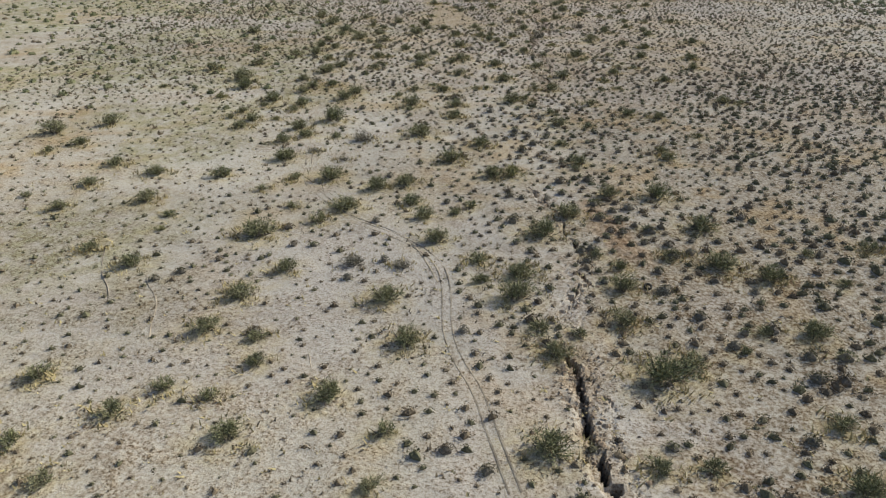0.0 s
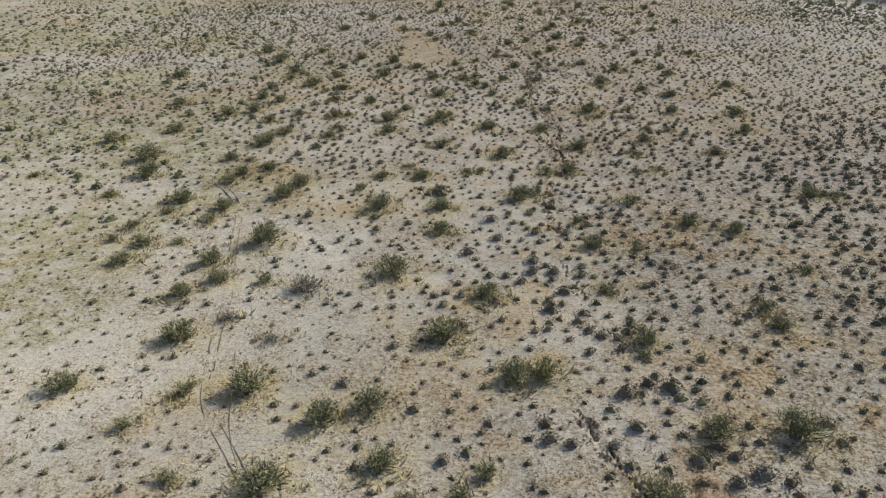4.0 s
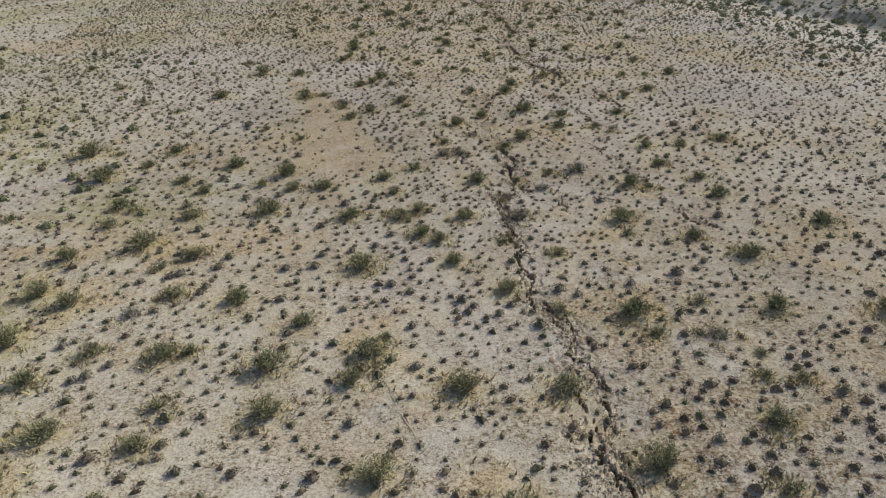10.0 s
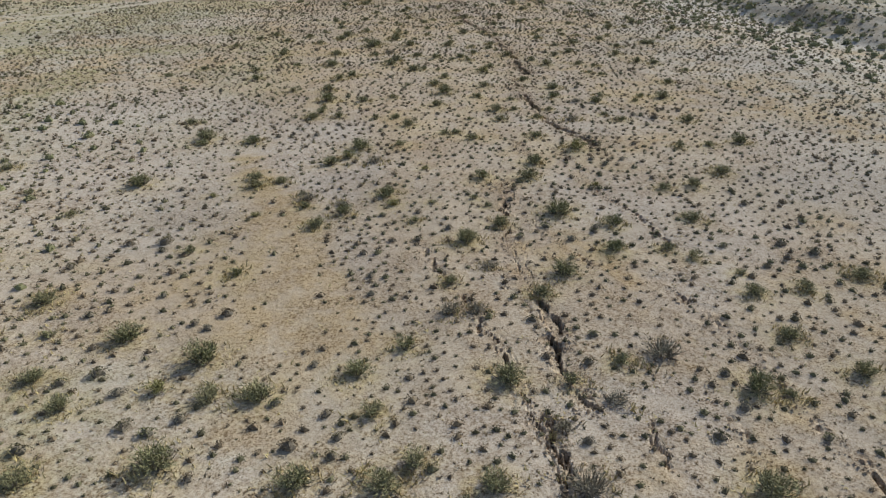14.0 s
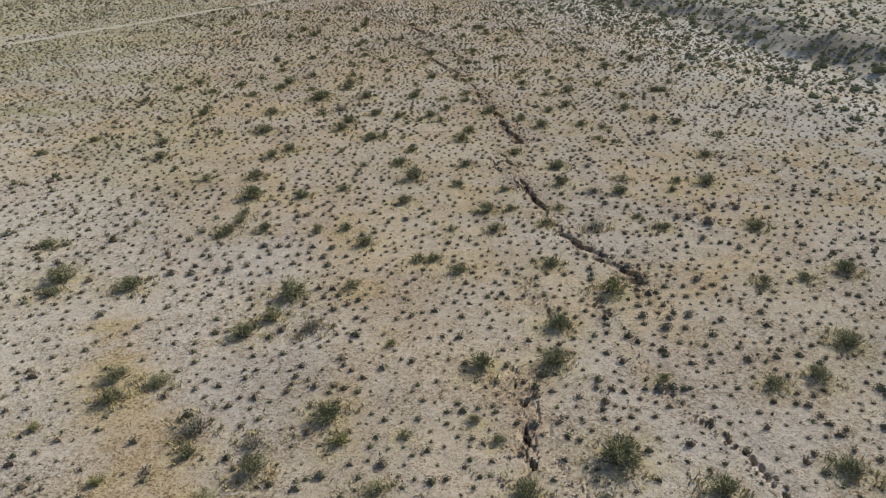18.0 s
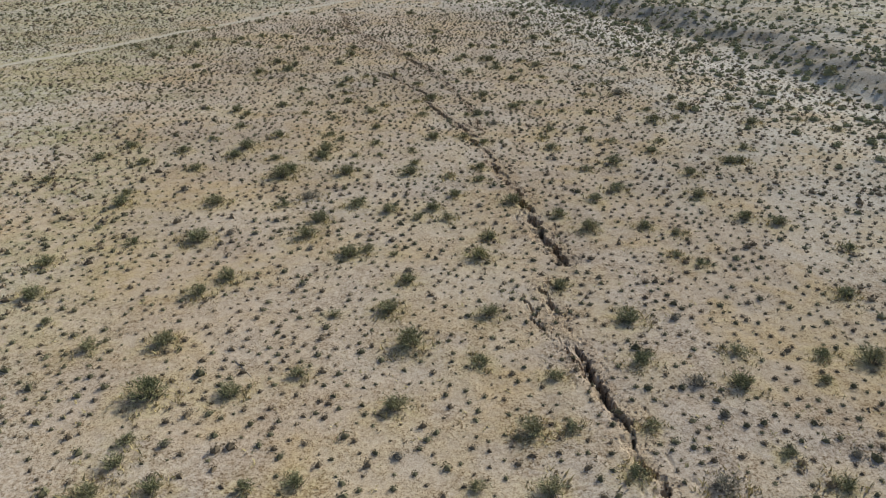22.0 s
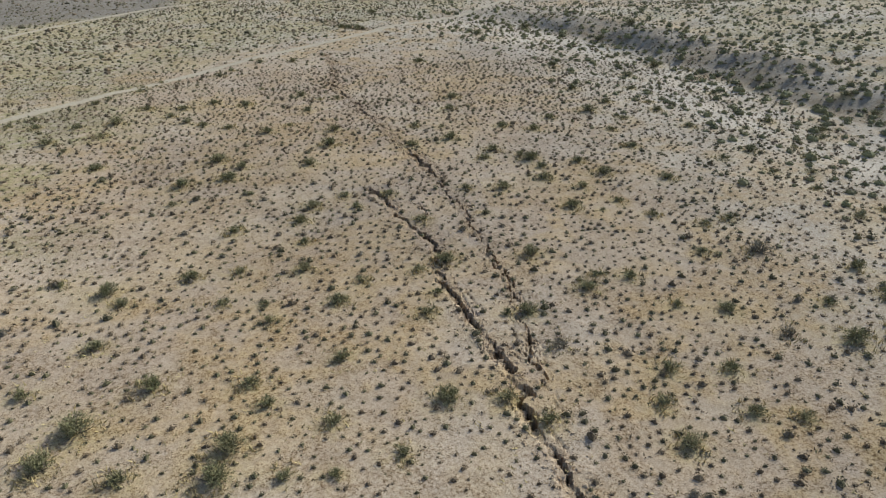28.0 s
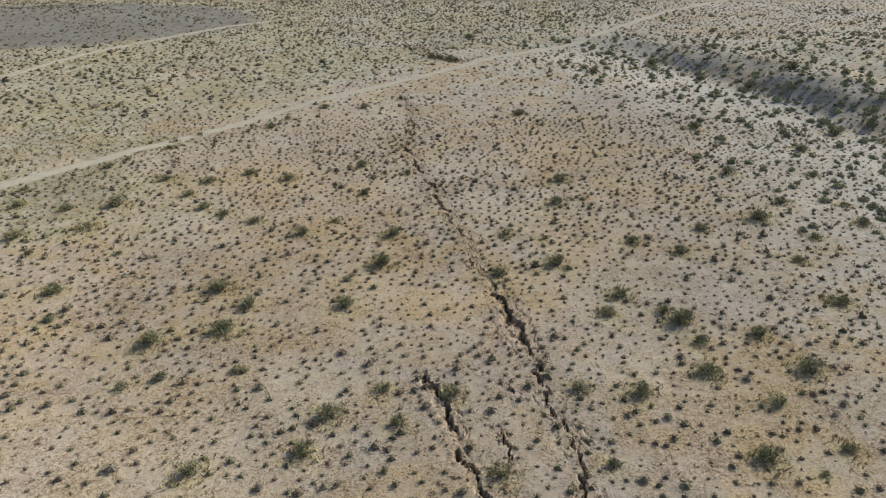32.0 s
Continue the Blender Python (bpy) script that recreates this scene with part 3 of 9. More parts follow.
SMALL.append([(9.0, 9.0, 0.52), (13.2, 9.0, 0.29), (10.6, 9.1, 0.45), (-12.6, 9.2, 0.31), (15.3, 9.2, 0.37), (9.9, 9.4, 0.68), (14.5, 9.5, 0.37), (16.3, 9.6, 0.30), (13.6, 9.7, 0.30), (12.6, 9.7, 0.38), (-12.1, 9.7, 0.19), (0.0, 9.9, 0.47), (-7.5, 9.9, 0.35), (8.7, 9.9, 0.23), (8.1, 10.0, 0.69), (-13.7, 10.1, 0.19), (9.3, 10.2, 0.46), (-10.7, 10.2, 0.32), (4.4, 10.2, 0.23), (-3.8, 10.3, 0.29), (11.3, 10.5, 0.31), (-12.7, 10.5, 0.41), (-9.8, 10.6, 0.29), (-3.3, 10.6, 0.19), (4.2, 10.7, 0.48), (5.6, 10.7, 0.47), (11.1, 10.8, 0.23), (16.8, 10.9, 0.23), (3.5, 10.9, 0.56), (14.6, 11.0, 0.23), (-0.2, 11.2, 0.29), (13.5, 11.2, 0.31)])
SMALL.append([(-3.0, 11.3, 0.25), (16.2, 11.4, 0.31), (6.5, 11.6, 0.57), (-14.9, 11.8, 0.26), (-5.8, 11.9, 0.37), (15.6, 12.0, 0.32), (14.4, 12.1, 0.29), (13.5, 12.2, 0.24), (-9.8, 12.3, 0.27), (-1.1, 12.4, 0.42), (14.9, 12.5, 0.24), (16.6, 12.5, 0.29), (5.8, 12.6, 0.42), (-6.1, 12.7, 0.43), (7.5, 13.0, 0.34), (15.9, 13.0, 0.41), (14.1, 13.3, 0.30), (10.1, 13.3, 0.42), (5.6, 13.4, 0.26), (15.3, 13.4, 0.33), (6.5, 13.5, 0.69), (8.2, 13.8, 0.78), (-3.8, 13.9, 0.53), (9.4, 14.2, 0.43), (15.2, 14.3, 0.26), (0.7, 14.5, 0.36), (-5.1, 14.5, 0.36), (-13.4, 14.8, 0.41), (10.8, 14.8, 0.35), (0.2, 14.9, 0.27), (13.1, 14.9, 0.26), (-4.7, 14.9, 0.40)])
SMALL.append([(8.8, 15.1, 0.36), (11.4, 15.1, 0.26), (16.6, 15.2, 0.44), (-0.9, 15.2, 0.27), (-10.8, 15.6, 0.34), (6.2, 15.6, 0.27), (7.7, 15.6, 0.40), (13.3, 16.0, 0.27), (5.6, 16.1, 0.46), (11.7, 16.3, 0.36), (-2.2, 16.4, 0.47), (17.9, 16.8, 0.46), (14.6, 16.9, 0.22), (5.8, 19.2, 0.47), (12.3, 19.2, 0.30), (11.7, 19.3, 0.30), (8.9, 19.3, 0.36), (-3.2, 19.3, 0.30), (10.8, 19.4, 0.48), (4.4, 19.4, 0.72), (1.3, 19.5, 0.36), (-6.7, 19.5, 0.36), (-4.0, 19.5, 0.36), (0.2, 19.5, 0.30), (-2.5, 19.5, 0.42), (-10.8, 19.6, 0.36), (-1.7, 19.6, 0.33), (8.0, 19.6, 0.36), (-5.5, 19.7, 0.34), (-0.3, 19.7, 0.48), (9.9, 19.8, 0.36), (-0.9, 19.8, 0.30)])
SMALL.append([(-13.4, 19.8, 0.36), (12.2, 19.8, 0.36), (-13.7, 19.9, 0.36), (2.0, 20.0, 0.49), (-9.0, 20.0, 0.36), (5.0, 20.0, 0.37), (6.5, 20.1, 0.43), (-5.3, 20.1, 0.18), (11.7, 20.1, 0.31), (3.8, 20.1, 0.37), (4.4, 20.2, 0.49), (-7.9, 20.2, 0.24), (-8.5, 20.2, 0.18), (-13.3, 20.3, 0.24), (3.0, 20.3, 0.37), (9.3, 20.4, 0.37), (-2.6, 20.4, 0.37), (7.9, 20.4, 0.35), (-1.9, 20.4, 0.19), (11.7, 20.4, 0.25), (11.1, 20.4, 0.27), (-0.7, 20.5, 0.43), (-4.6, 20.5, 0.37), (12.1, 20.6, 0.31), (10.0, 20.6, 0.44), (0.5, 20.6, 0.50), (10.7, 20.6, 0.25), (-5.0, 20.7, 0.37), (8.3, 20.7, 0.25), (-0.2, 20.8, 0.44), (5.2, 21.1, 0.64), (-2.2, 21.1, 0.25)])
SMALL.append([(14.1, 21.1, 0.45), (9.9, 21.2, 0.32), (13.4, 21.2, 0.32), (12.0, 21.2, 0.32), (11.0, 21.3, 0.19), (-4.1, 21.3, 0.32), (-3.6, 21.4, 0.32), (-1.1, 21.4, 0.32), (2.6, 21.5, 0.26), (0.3, 21.6, 0.39), (9.0, 21.6, 0.46), (10.9, 21.6, 0.32), (5.7, 21.6, 0.39), (-13.9, 21.6, 0.32), (13.1, 21.6, 0.18), (4.5, 21.8, 0.39), (9.4, 21.8, 0.46), (12.1, 21.8, 0.37), (3.3, 22.0, 0.53), (-0.0, 22.1, 0.20), (-1.6, 22.1, 0.40), (4.0, 22.2, 0.33), (-14.1, 22.2, 0.39), (14.9, 22.2, 0.40), (-3.9, 22.3, 0.33), (13.1, 22.4, 0.27), (11.1, 22.4, 0.29), (2.6, 22.5, 0.47), (11.8, 22.5, 0.40), (1.8, 22.5, 0.47), (0.6, 22.5, 0.27), (-12.9, 22.5, 0.33)])
SMALL.append([(7.4, 22.6, 0.34), (10.1, 22.6, 0.40), (6.2, 22.7, 0.54), (8.9, 22.7, 0.20), (13.6, 22.7, 0.34), (-14.6, 22.7, 0.40), (-9.6, 22.8, 0.24), (14.9, 22.9, 0.24), (-10.1, 22.9, 0.27), (10.2, 22.9, 0.34), (4.9, 23.0, 0.61), (13.5, 23.0, 0.30), (3.9, 23.0, 0.61), (8.7, 23.0, 0.27), (7.4, 23.1, 0.20), (-0.0, 23.1, 0.34), (-14.4, 23.1, 0.27), (1.6, 23.2, 0.34), (11.9, 23.2, 0.30), (-6.0, 23.2, 0.30), (-8.6, 23.3, 0.34), (-13.6, 23.3, 0.27), (11.5, 23.4, 0.21), (-7.6, 23.4, 0.21), (9.3, 23.5, 0.18), (12.6, 23.5, 0.42), (6.3, 23.5, 0.49), (-4.5, 23.6, 0.42), (15.3, 23.6, 0.28), (8.0, 23.6, 0.42), (8.7, 23.7, 0.35), (-8.8, 23.9, 0.42)])
SMALL.append([(9.8, 23.9, 0.49), (4.0, 24.0, 0.64), (7.1, 24.0, 0.35), (-0.1, 24.0, 0.18), (15.6, 24.1, 0.36), (-8.6, 24.2, 0.21), (14.1, 24.2, 0.21), (5.8, 24.3, 0.43), (13.6, 24.5, 0.26), (-11.8, 24.5, 0.21), (14.4, 24.7, 0.41), (4.8, 24.8, 0.29), (-4.4, 24.8, 0.22), (16.3, 24.8, 0.36), (-13.1, 24.8, 0.36), (0.8, 25.0, 0.66), (-6.7, 25.2, 0.41), (15.3, 25.2, 0.37), (-5.5, 25.2, 0.26), (3.8, 25.4, 0.37), (-13.4, 25.5, 0.22), (2.4, 25.5, 0.37), (-0.2, 25.6, 0.45), (5.5, 25.6, 0.45), (3.2, 25.7, 0.30), (-2.8, 25.8, 0.30), (13.5, 25.9, 0.38), (8.3, 25.9, 0.38), (11.9, 25.9, 0.45), (-0.9, 25.9, 0.30), (10.8, 25.9, 0.38), (12.8, 26.0, 0.23)])
SMALL.append([(-8.3, 26.0, 0.27), (-4.9, 26.0, 0.42), (-7.3, 26.1, 0.30), (16.9, 26.1, 0.27), (17.6, 26.2, 0.33), (13.9, 26.2, 0.23), (8.8, 26.2, 0.23), (4.5, 26.2, 0.45), (15.8, 26.2, 0.38), (-3.9, 26.3, 0.38), (-3.2, 26.3, 0.30), (1.2, 26.4, 0.18), (0.3, 26.4, 0.23), (-6.0, 26.4, 0.38), (2.9, 26.4, 0.30), (-2.4, 26.4, 0.30), (3.6, 26.5, 0.38), (-7.5, 26.6, 0.31), (2.3, 26.6, 0.62), (-11.9, 26.7, 0.31), (-12.9, 26.7, 0.23), (4.8, 26.9, 0.31), (-5.9, 26.9, 0.31), (13.4, 27.0, 0.23), (-4.3, 27.2, 0.31), (6.0, 27.2, 0.63), (-1.5, 27.2, 0.31), (-0.2, 27.2, 0.23), (10.0, 27.2, 0.23), (-5.4, 27.3, 0.23), (11.5, 27.3, 0.39), (4.4, 27.4, 0.63)])
SMALL.append([(10.8, 27.5, 0.28), (9.0, 27.5, 0.32), (1.1, 27.5, 0.39), (9.8, 27.8, 0.32), (-4.2, 27.8, 0.48), (-2.8, 27.8, 0.32), (-14.6, 27.9, 0.19), (11.6, 28.2, 0.49), (4.8, 28.4, 0.41), (3.8, 28.5, 0.41), (-3.8, 28.5, 0.19), (3.3, 28.5, 0.41), (-2.5, 28.6, 0.46), (16.7, 28.8, 0.33), (-10.3, 28.8, 0.41), (-8.6, 28.9, 0.41), (2.1, 29.0, 0.66), (15.1, 29.5, 0.30), (-9.5, 29.6, 0.37), (8.0, 29.8, 0.25), (-8.3, 29.8, 0.59), (1.1, 29.8, 0.34), (4.3, 29.9, 0.59), (11.5, 30.0, 0.37), (9.0, 30.4, 0.38), (2.9, 30.5, 0.26), (-3.3, 30.5, 0.21), (2.1, 30.6, 0.43), (18.2, 30.8, 0.44), (13.2, 31.1, 0.35), (3.5, 31.3, 0.26), (-2.2, 31.4, 0.26)])
SMALL.append([(12.5, 31.6, 0.18), (18.3, 31.7, 0.39), (8.8, 31.7, 0.36), (13.6, 31.9, 0.21), (13.0, 32.2, 0.22), (-0.8, 32.2, 0.45), (11.6, 32.3, 0.36), (-6.9, 32.4, 0.45), (15.6, 32.4, 0.27), (12.4, 32.9, 0.18), (17.0, 32.9, 0.28), (-0.9, 33.1, 0.83), (6.5, 33.1, 0.41), (8.2, 33.2, 0.28), (13.1, 33.2, 0.28), (7.8, 33.3, 0.33), (17.6, 33.4, 0.47), (15.3, 33.4, 0.22), (0.9, 33.4, 0.28), (16.0, 33.5, 0.37), (20.1, 33.5, 0.47), (-11.8, 33.7, 0.37), (10.0, 33.7, 0.28), (-2.5, 34.0, 0.28), (0.4, 34.1, 0.38), (10.9, 34.2, 0.38), (7.5, 34.3, 0.38), (12.9, 34.4, 0.38), (-17.2, 34.5, 0.38), (9.9, 34.5, 0.38), (18.8, 34.6, 0.38), (15.8, 35.0, 0.29)])
SMALL.append([(20.1, 35.3, 0.29), (12.6, 35.4, 0.31), (11.2, 35.5, 0.37), (9.9, 35.5, 0.25), (8.5, 35.6, 0.37), (11.9, 35.6, 0.25), (14.3, 35.7, 0.44), (7.1, 35.9, 0.31), (10.3, 36.0, 0.19), (3.6, 36.1, 0.50), (13.3, 36.1, 0.23), (12.4, 36.2, 0.25), (0.7, 36.2, 0.50), (9.7, 36.2, 0.25), (4.5, 36.4, 0.23), (15.1, 36.4, 0.45), (-6.5, 36.5, 0.31), (-7.0, 36.5, 0.37), (-8.2, 36.5, 0.25), (-0.1, 36.5, 0.19), (2.4, 36.6, 0.19), (8.4, 36.6, 0.19), (4.9, 36.6, 0.19), (-7.9, 36.6, 0.38), (10.1, 36.7, 0.39), (5.3, 36.7, 0.19), (9.2, 36.8, 0.32), (-0.4, 36.9, 0.23), (15.2, 37.0, 0.39), (2.4, 37.0, 0.39), (-9.2, 37.0, 0.38), (-11.7, 37.1, 0.32)])
SMALL.append([(3.9, 37.1, 0.45), (-0.9, 37.3, 0.19), (9.6, 37.3, 0.20), (-5.7, 37.4, 0.45), (14.6, 37.4, 0.27), (9.3, 37.6, 0.18), (-6.9, 37.7, 0.52), (-8.4, 37.7, 0.39), (-4.9, 37.8, 0.26), (-11.4, 37.8, 0.23), (-10.5, 37.9, 0.23), (-9.9, 38.0, 0.26), (-5.4, 38.0, 0.20), (14.8, 38.0, 0.24), (10.7, 38.1, 0.24), (15.3, 38.2, 0.48), (2.6, 38.3, 0.27), (7.2, 38.5, 0.34), (-8.5, 38.6, 0.34), (13.9, 38.6, 0.35), (15.1, 38.6, 0.21), (-0.2, 38.6, 0.27), (6.3, 38.7, 0.27), (10.4, 38.7, 0.39), (16.3, 38.7, 0.21), (11.6, 38.7, 0.35), (15.7, 38.8, 0.28), (-6.4, 38.8, 0.20), (8.7, 38.8, 0.18), (-11.5, 38.8, 0.47), (-5.2, 38.8, 0.48), (-9.4, 38.8, 0.41)])
SMALL.append([(-0.9, 38.9, 0.27), (4.1, 39.0, 0.21), (-9.0, 39.1, 0.41), (5.9, 39.1, 0.49), (-7.0, 39.1, 0.48), (-6.1, 39.2, 0.38), (15.3, 39.2, 0.35), (13.0, 39.2, 0.25), (-0.1, 39.2, 0.21), (10.6, 39.3, 0.28), (-10.7, 39.3, 0.41), (-8.5, 39.3, 0.48), (14.3, 39.4, 0.26), (-2.1, 39.5, 0.35), (10.1, 39.5, 0.28), (11.2, 39.5, 0.36), (-11.5, 39.5, 0.35), (-1.5, 39.5, 0.21), (9.0, 39.6, 0.18), (-7.3, 39.7, 0.28), (5.7, 39.7, 0.18), (-9.7, 39.8, 0.28), (0.7, 39.9, 0.43), (3.4, 39.9, 0.36), (-0.7, 39.9, 0.21), (16.6, 39.9, 0.26), (1.5, 40.0, 0.43), (-8.1, 40.0, 0.35), (-2.8, 40.1, 0.43), (-9.1, 40.2, 0.43), (10.0, 40.2, 0.22), (6.8, 40.2, 0.26)])
SMALL.append([(-3.9, 40.3, 0.21), (9.2, 40.3, 0.44), (-1.9, 40.3, 0.29), (6.0, 40.3, 0.26), (-4.4, 40.3, 0.29), (16.6, 40.4, 0.22), (15.0, 40.4, 0.44), (15.8, 40.4, 0.29), (-11.2, 40.5, 0.65), (-8.8, 40.5, 0.36), (11.0, 40.6, 0.29), (5.2, 40.6, 0.37), (17.4, 40.7, 0.22), (-13.3, 40.8, 0.36), (-6.7, 40.8, 0.36), (-0.1, 40.8, 0.37), (-4.4, 40.8, 0.36), (15.7, 40.9, 0.30), (16.8, 41.0, 0.27), (16.1, 41.0, 0.22), (-9.3, 41.0, 0.29), (-5.4, 41.0, 0.41), (14.7, 41.1, 0.30), (13.7, 41.1, 0.27), (10.8, 41.3, 0.38), (12.4, 41.4, 0.53), (1.5, 41.4, 0.37), (-12.3, 41.5, 0.37), (17.4, 41.6, 0.23), (-4.3, 41.7, 0.37), (-0.5, 41.7, 0.38), (5.9, 41.7, 0.38)])
SMALL.append([(10.3, 41.7, 0.30), (-8.6, 41.9, 0.30), (-3.6, 42.0, 0.38), (-1.1, 42.0, 0.23), (-6.9, 42.1, 0.33), (-10.3, 42.1, 0.68), (15.1, 42.2, 0.23), (-14.5, 42.2, 0.45), (-8.0, 42.2, 0.23), (14.8, 42.3, 0.31), (-4.2, 42.3, 0.30), (13.9, 42.4, 0.39), (5.0, 42.4, 0.31), (5.4, 42.4, 0.23), (-9.1, 42.5, 0.38), (-3.3, 42.6, 0.54), (-11.9, 42.9, 0.31), (10.7, 42.9, 0.24), (-9.0, 42.9, 0.31), (12.8, 43.0, 0.40), (-11.3, 43.0, 0.23), (14.4, 43.0, 0.40), (2.7, 43.0, 0.24), (-6.0, 43.0, 0.47), (6.7, 43.0, 0.32), (-12.7, 43.2, 0.23), (0.3, 43.2, 0.24), (11.2, 43.2, 0.48), (-8.0, 43.3, 0.47), (12.6, 43.4, 0.45), (-16.5, 43.4, 0.47), (-10.3, 43.5, 0.24)])
SMALL.append([(-7.3, 43.6, 0.32), (-3.4, 43.7, 0.29), (10.2, 43.7, 0.45), (6.4, 43.9, 0.29), (-9.2, 43.9, 0.40), (1.8, 44.0, 0.24), (-3.7, 44.0, 0.32), (5.9, 44.0, 0.24), (-3.2, 44.1, 0.29), (-11.2, 44.2, 0.64), (9.4, 44.2, 0.33), (-12.4, 44.2, 0.32), (-4.0, 44.6, 0.33), (5.3, 44.6, 0.25), (-8.8, 44.7, 0.49), (12.9, 44.9, 0.20), (12.7, 45.0, 0.18), (3.7, 45.1, 0.30), (20.5, 45.1, 0.43), (12.3, 45.2, 0.42), (-2.1, 45.2, 0.50), (10.0, 45.3, 0.47), (-8.1, 45.3, 0.42), (17.1, 45.3, 0.60), (18.9, 45.4, 0.52), (10.8, 45.4, 0.34), (2.6, 45.7, 0.31), (5.7, 45.8, 0.26), (-2.8, 45.9, 0.34), (4.5, 46.0, 0.26), (7.8, 46.0, 0.21), (10.6, 46.2, 0.26)])
SMALL.append([(20.7, 46.2, 0.32), (9.6, 46.2, 0.26), (-7.7, 46.2, 0.43), (5.4, 46.2, 0.38), (13.2, 46.4, 0.44), (11.4, 46.5, 0.39), (0.3, 46.6, 0.35), (-2.9, 46.6, 0.35), (7.9, 46.6, 0.26), (17.6, 46.7, 0.39), (18.4, 46.7, 0.27), (3.5, 46.7, 0.35), (9.5, 46.7, 0.26), (-7.3, 46.8, 0.26), (10.4, 46.8, 0.26), (20.2, 46.9, 0.27), (16.7, 47.1, 0.36), (-15.7, 47.1, 0.52), (-3.7, 47.3, 0.35), (4.7, 47.3, 0.27), (5.1, 47.4, 0.45), (11.3, 47.5, 0.36), (14.2, 47.5, 0.33), (12.4, 47.7, 0.36), (-18.9, 47.7, 0.35), (17.0, 47.8, 0.40), (0.7, 47.8, 0.27), (19.1, 47.8, 0.22), (10.0, 47.8, 0.36), (-3.0, 47.9, 0.45), (20.7, 48.1, 0.28), (17.7, 48.2, 0.22)])
SMALL.append([(3.1, 48.2, 0.22), (4.5, 48.3, 0.27), (-14.2, 48.4, 0.36), (16.7, 48.4, 0.28), (7.5, 48.4, 0.28), (0.5, 48.5, 0.55), (-17.1, 48.6, 0.45), (18.1, 48.7, 0.28), (-18.2, 48.7, 0.36), (-3.9, 48.8, 0.37), (9.8, 48.8, 0.28), (16.1, 48.8, 0.22), (-13.5, 48.9, 0.46), (1.7, 48.9, 0.37), (5.8, 49.1, 0.28), (-13.0, 49.2, 0.55), (20.6, 49.2, 0.48), (2.4, 49.4, 0.34), (4.6, 49.5, 0.28), (16.3, 49.6, 0.29), (10.5, 49.7, 0.42), (12.5, 49.8, 0.48), (20.3, 49.9, 0.35), (8.3, 49.9, 0.38), (-12.3, 49.9, 0.47), (-17.0, 49.9, 0.66), (5.4, 50.0, 0.38), (-3.0, 50.6, 0.48), (-19.6, 50.6, 0.57), (16.6, 50.8, 0.24), (18.3, 50.8, 0.24), (2.7, 50.8, 0.29)])
SMALL.append([(12.7, 51.1, 0.44), (20.3, 51.2, 0.30), (12.0, 51.2, 0.44), (6.3, 51.3, 0.59), (15.3, 51.3, 0.26), (9.5, 51.4, 0.44), (15.9, 51.5, 0.24), (14.8, 51.5, 0.36), (-14.9, 51.6, 0.49), (0.5, 51.7, 0.50), (14.2, 51.7, 0.39), (1.2, 51.8, 0.30), (16.4, 51.8, 0.23), (3.9, 51.8, 0.30), (13.6, 51.8, 0.45), (6.4, 51.8, 0.32), (16.7, 51.8, 0.30), (18.8, 51.9, 0.30), (16.1, 51.9, 0.37), (7.7, 52.0, 0.38), (12.2, 52.1, 0.29), (4.0, 52.1, 0.38), (-2.2, 52.2, 0.30), (2.7, 52.2, 0.44), (9.8, 52.3, 0.19), (16.5, 52.3, 0.20), (4.6, 52.4, 0.52), (6.2, 52.5, 0.39), (3.2, 52.7, 0.45), (8.8, 52.7, 0.33), (0.9, 52.7, 0.26), (-1.2, 52.8, 0.30)])
SMALL.append([(2.6, 52.8, 0.39), (-16.2, 52.9, 0.30), (13.9, 52.9, 0.20), (-7.0, 52.9, 0.36), (12.7, 53.0, 0.30), (16.4, 53.0, 0.27), (-0.2, 53.1, 0.39), (1.7, 53.1, 0.26), (0.2, 53.1, 0.39), (13.3, 53.2, 0.27), (3.5, 53.2, 0.46), (5.3, 53.2, 0.46), (-7.1, 53.3, 0.45), (-21.9, 53.4, 0.40), (4.7, 53.4, 0.27), (-2.7, 53.5, 0.46), (12.0, 53.6, 0.21), (12.6, 53.6, 0.27), (-5.5, 53.6, 0.39), (14.2, 53.6, 0.21), (-2.2, 53.7, 0.29), (-1.6, 53.7, 0.33), (9.6, 53.7, 0.20), (-0.6, 53.7, 0.24), (3.0, 53.8, 0.61), (8.7, 53.8, 0.48), (-8.1, 53.8, 0.26), (-1.1, 53.8, 0.27), (13.6, 53.9, 0.28), (12.4, 53.9, 0.28), (-10.5, 53.9, 0.39), (1.8, 54.0, 0.40)])
SMALL.append([(16.4, 54.0, 0.31), (15.0, 54.0, 0.28), (17.3, 54.1, 0.35), (15.9, 54.1, 0.42), (-1.3, 54.1, 0.34), (-11.6, 54.1, 0.46), (7.2, 54.1, 0.28), (6.7, 54.2, 0.34), (-3.1, 54.2, 0.33), (-0.7, 54.2, 0.41), (6.3, 54.2, 0.28), (10.0, 54.3, 0.35), (-9.4, 54.4, 0.33), (7.9, 54.4, 0.63), (-2.1, 54.5, 0.41), (15.7, 54.5, 0.29), (14.0, 54.5, 0.43), (4.0, 54.6, 0.28), (13.5, 54.6, 0.21), (-6.4, 54.6, 0.40), (11.6, 54.6, 0.50), (17.1, 54.6, 0.36), (9.5, 54.7, 0.35), (-5.8, 54.7, 0.54), (13.0, 54.7, 0.43), (3.4, 54.7, 0.28), (9.9, 54.8, 0.28), (-9.2, 54.8, 0.20), (18.0, 54.8, 0.29), (-5.0, 54.9, 0.41), (0.5, 54.9, 0.49), (-0.0, 54.9, 0.28)])
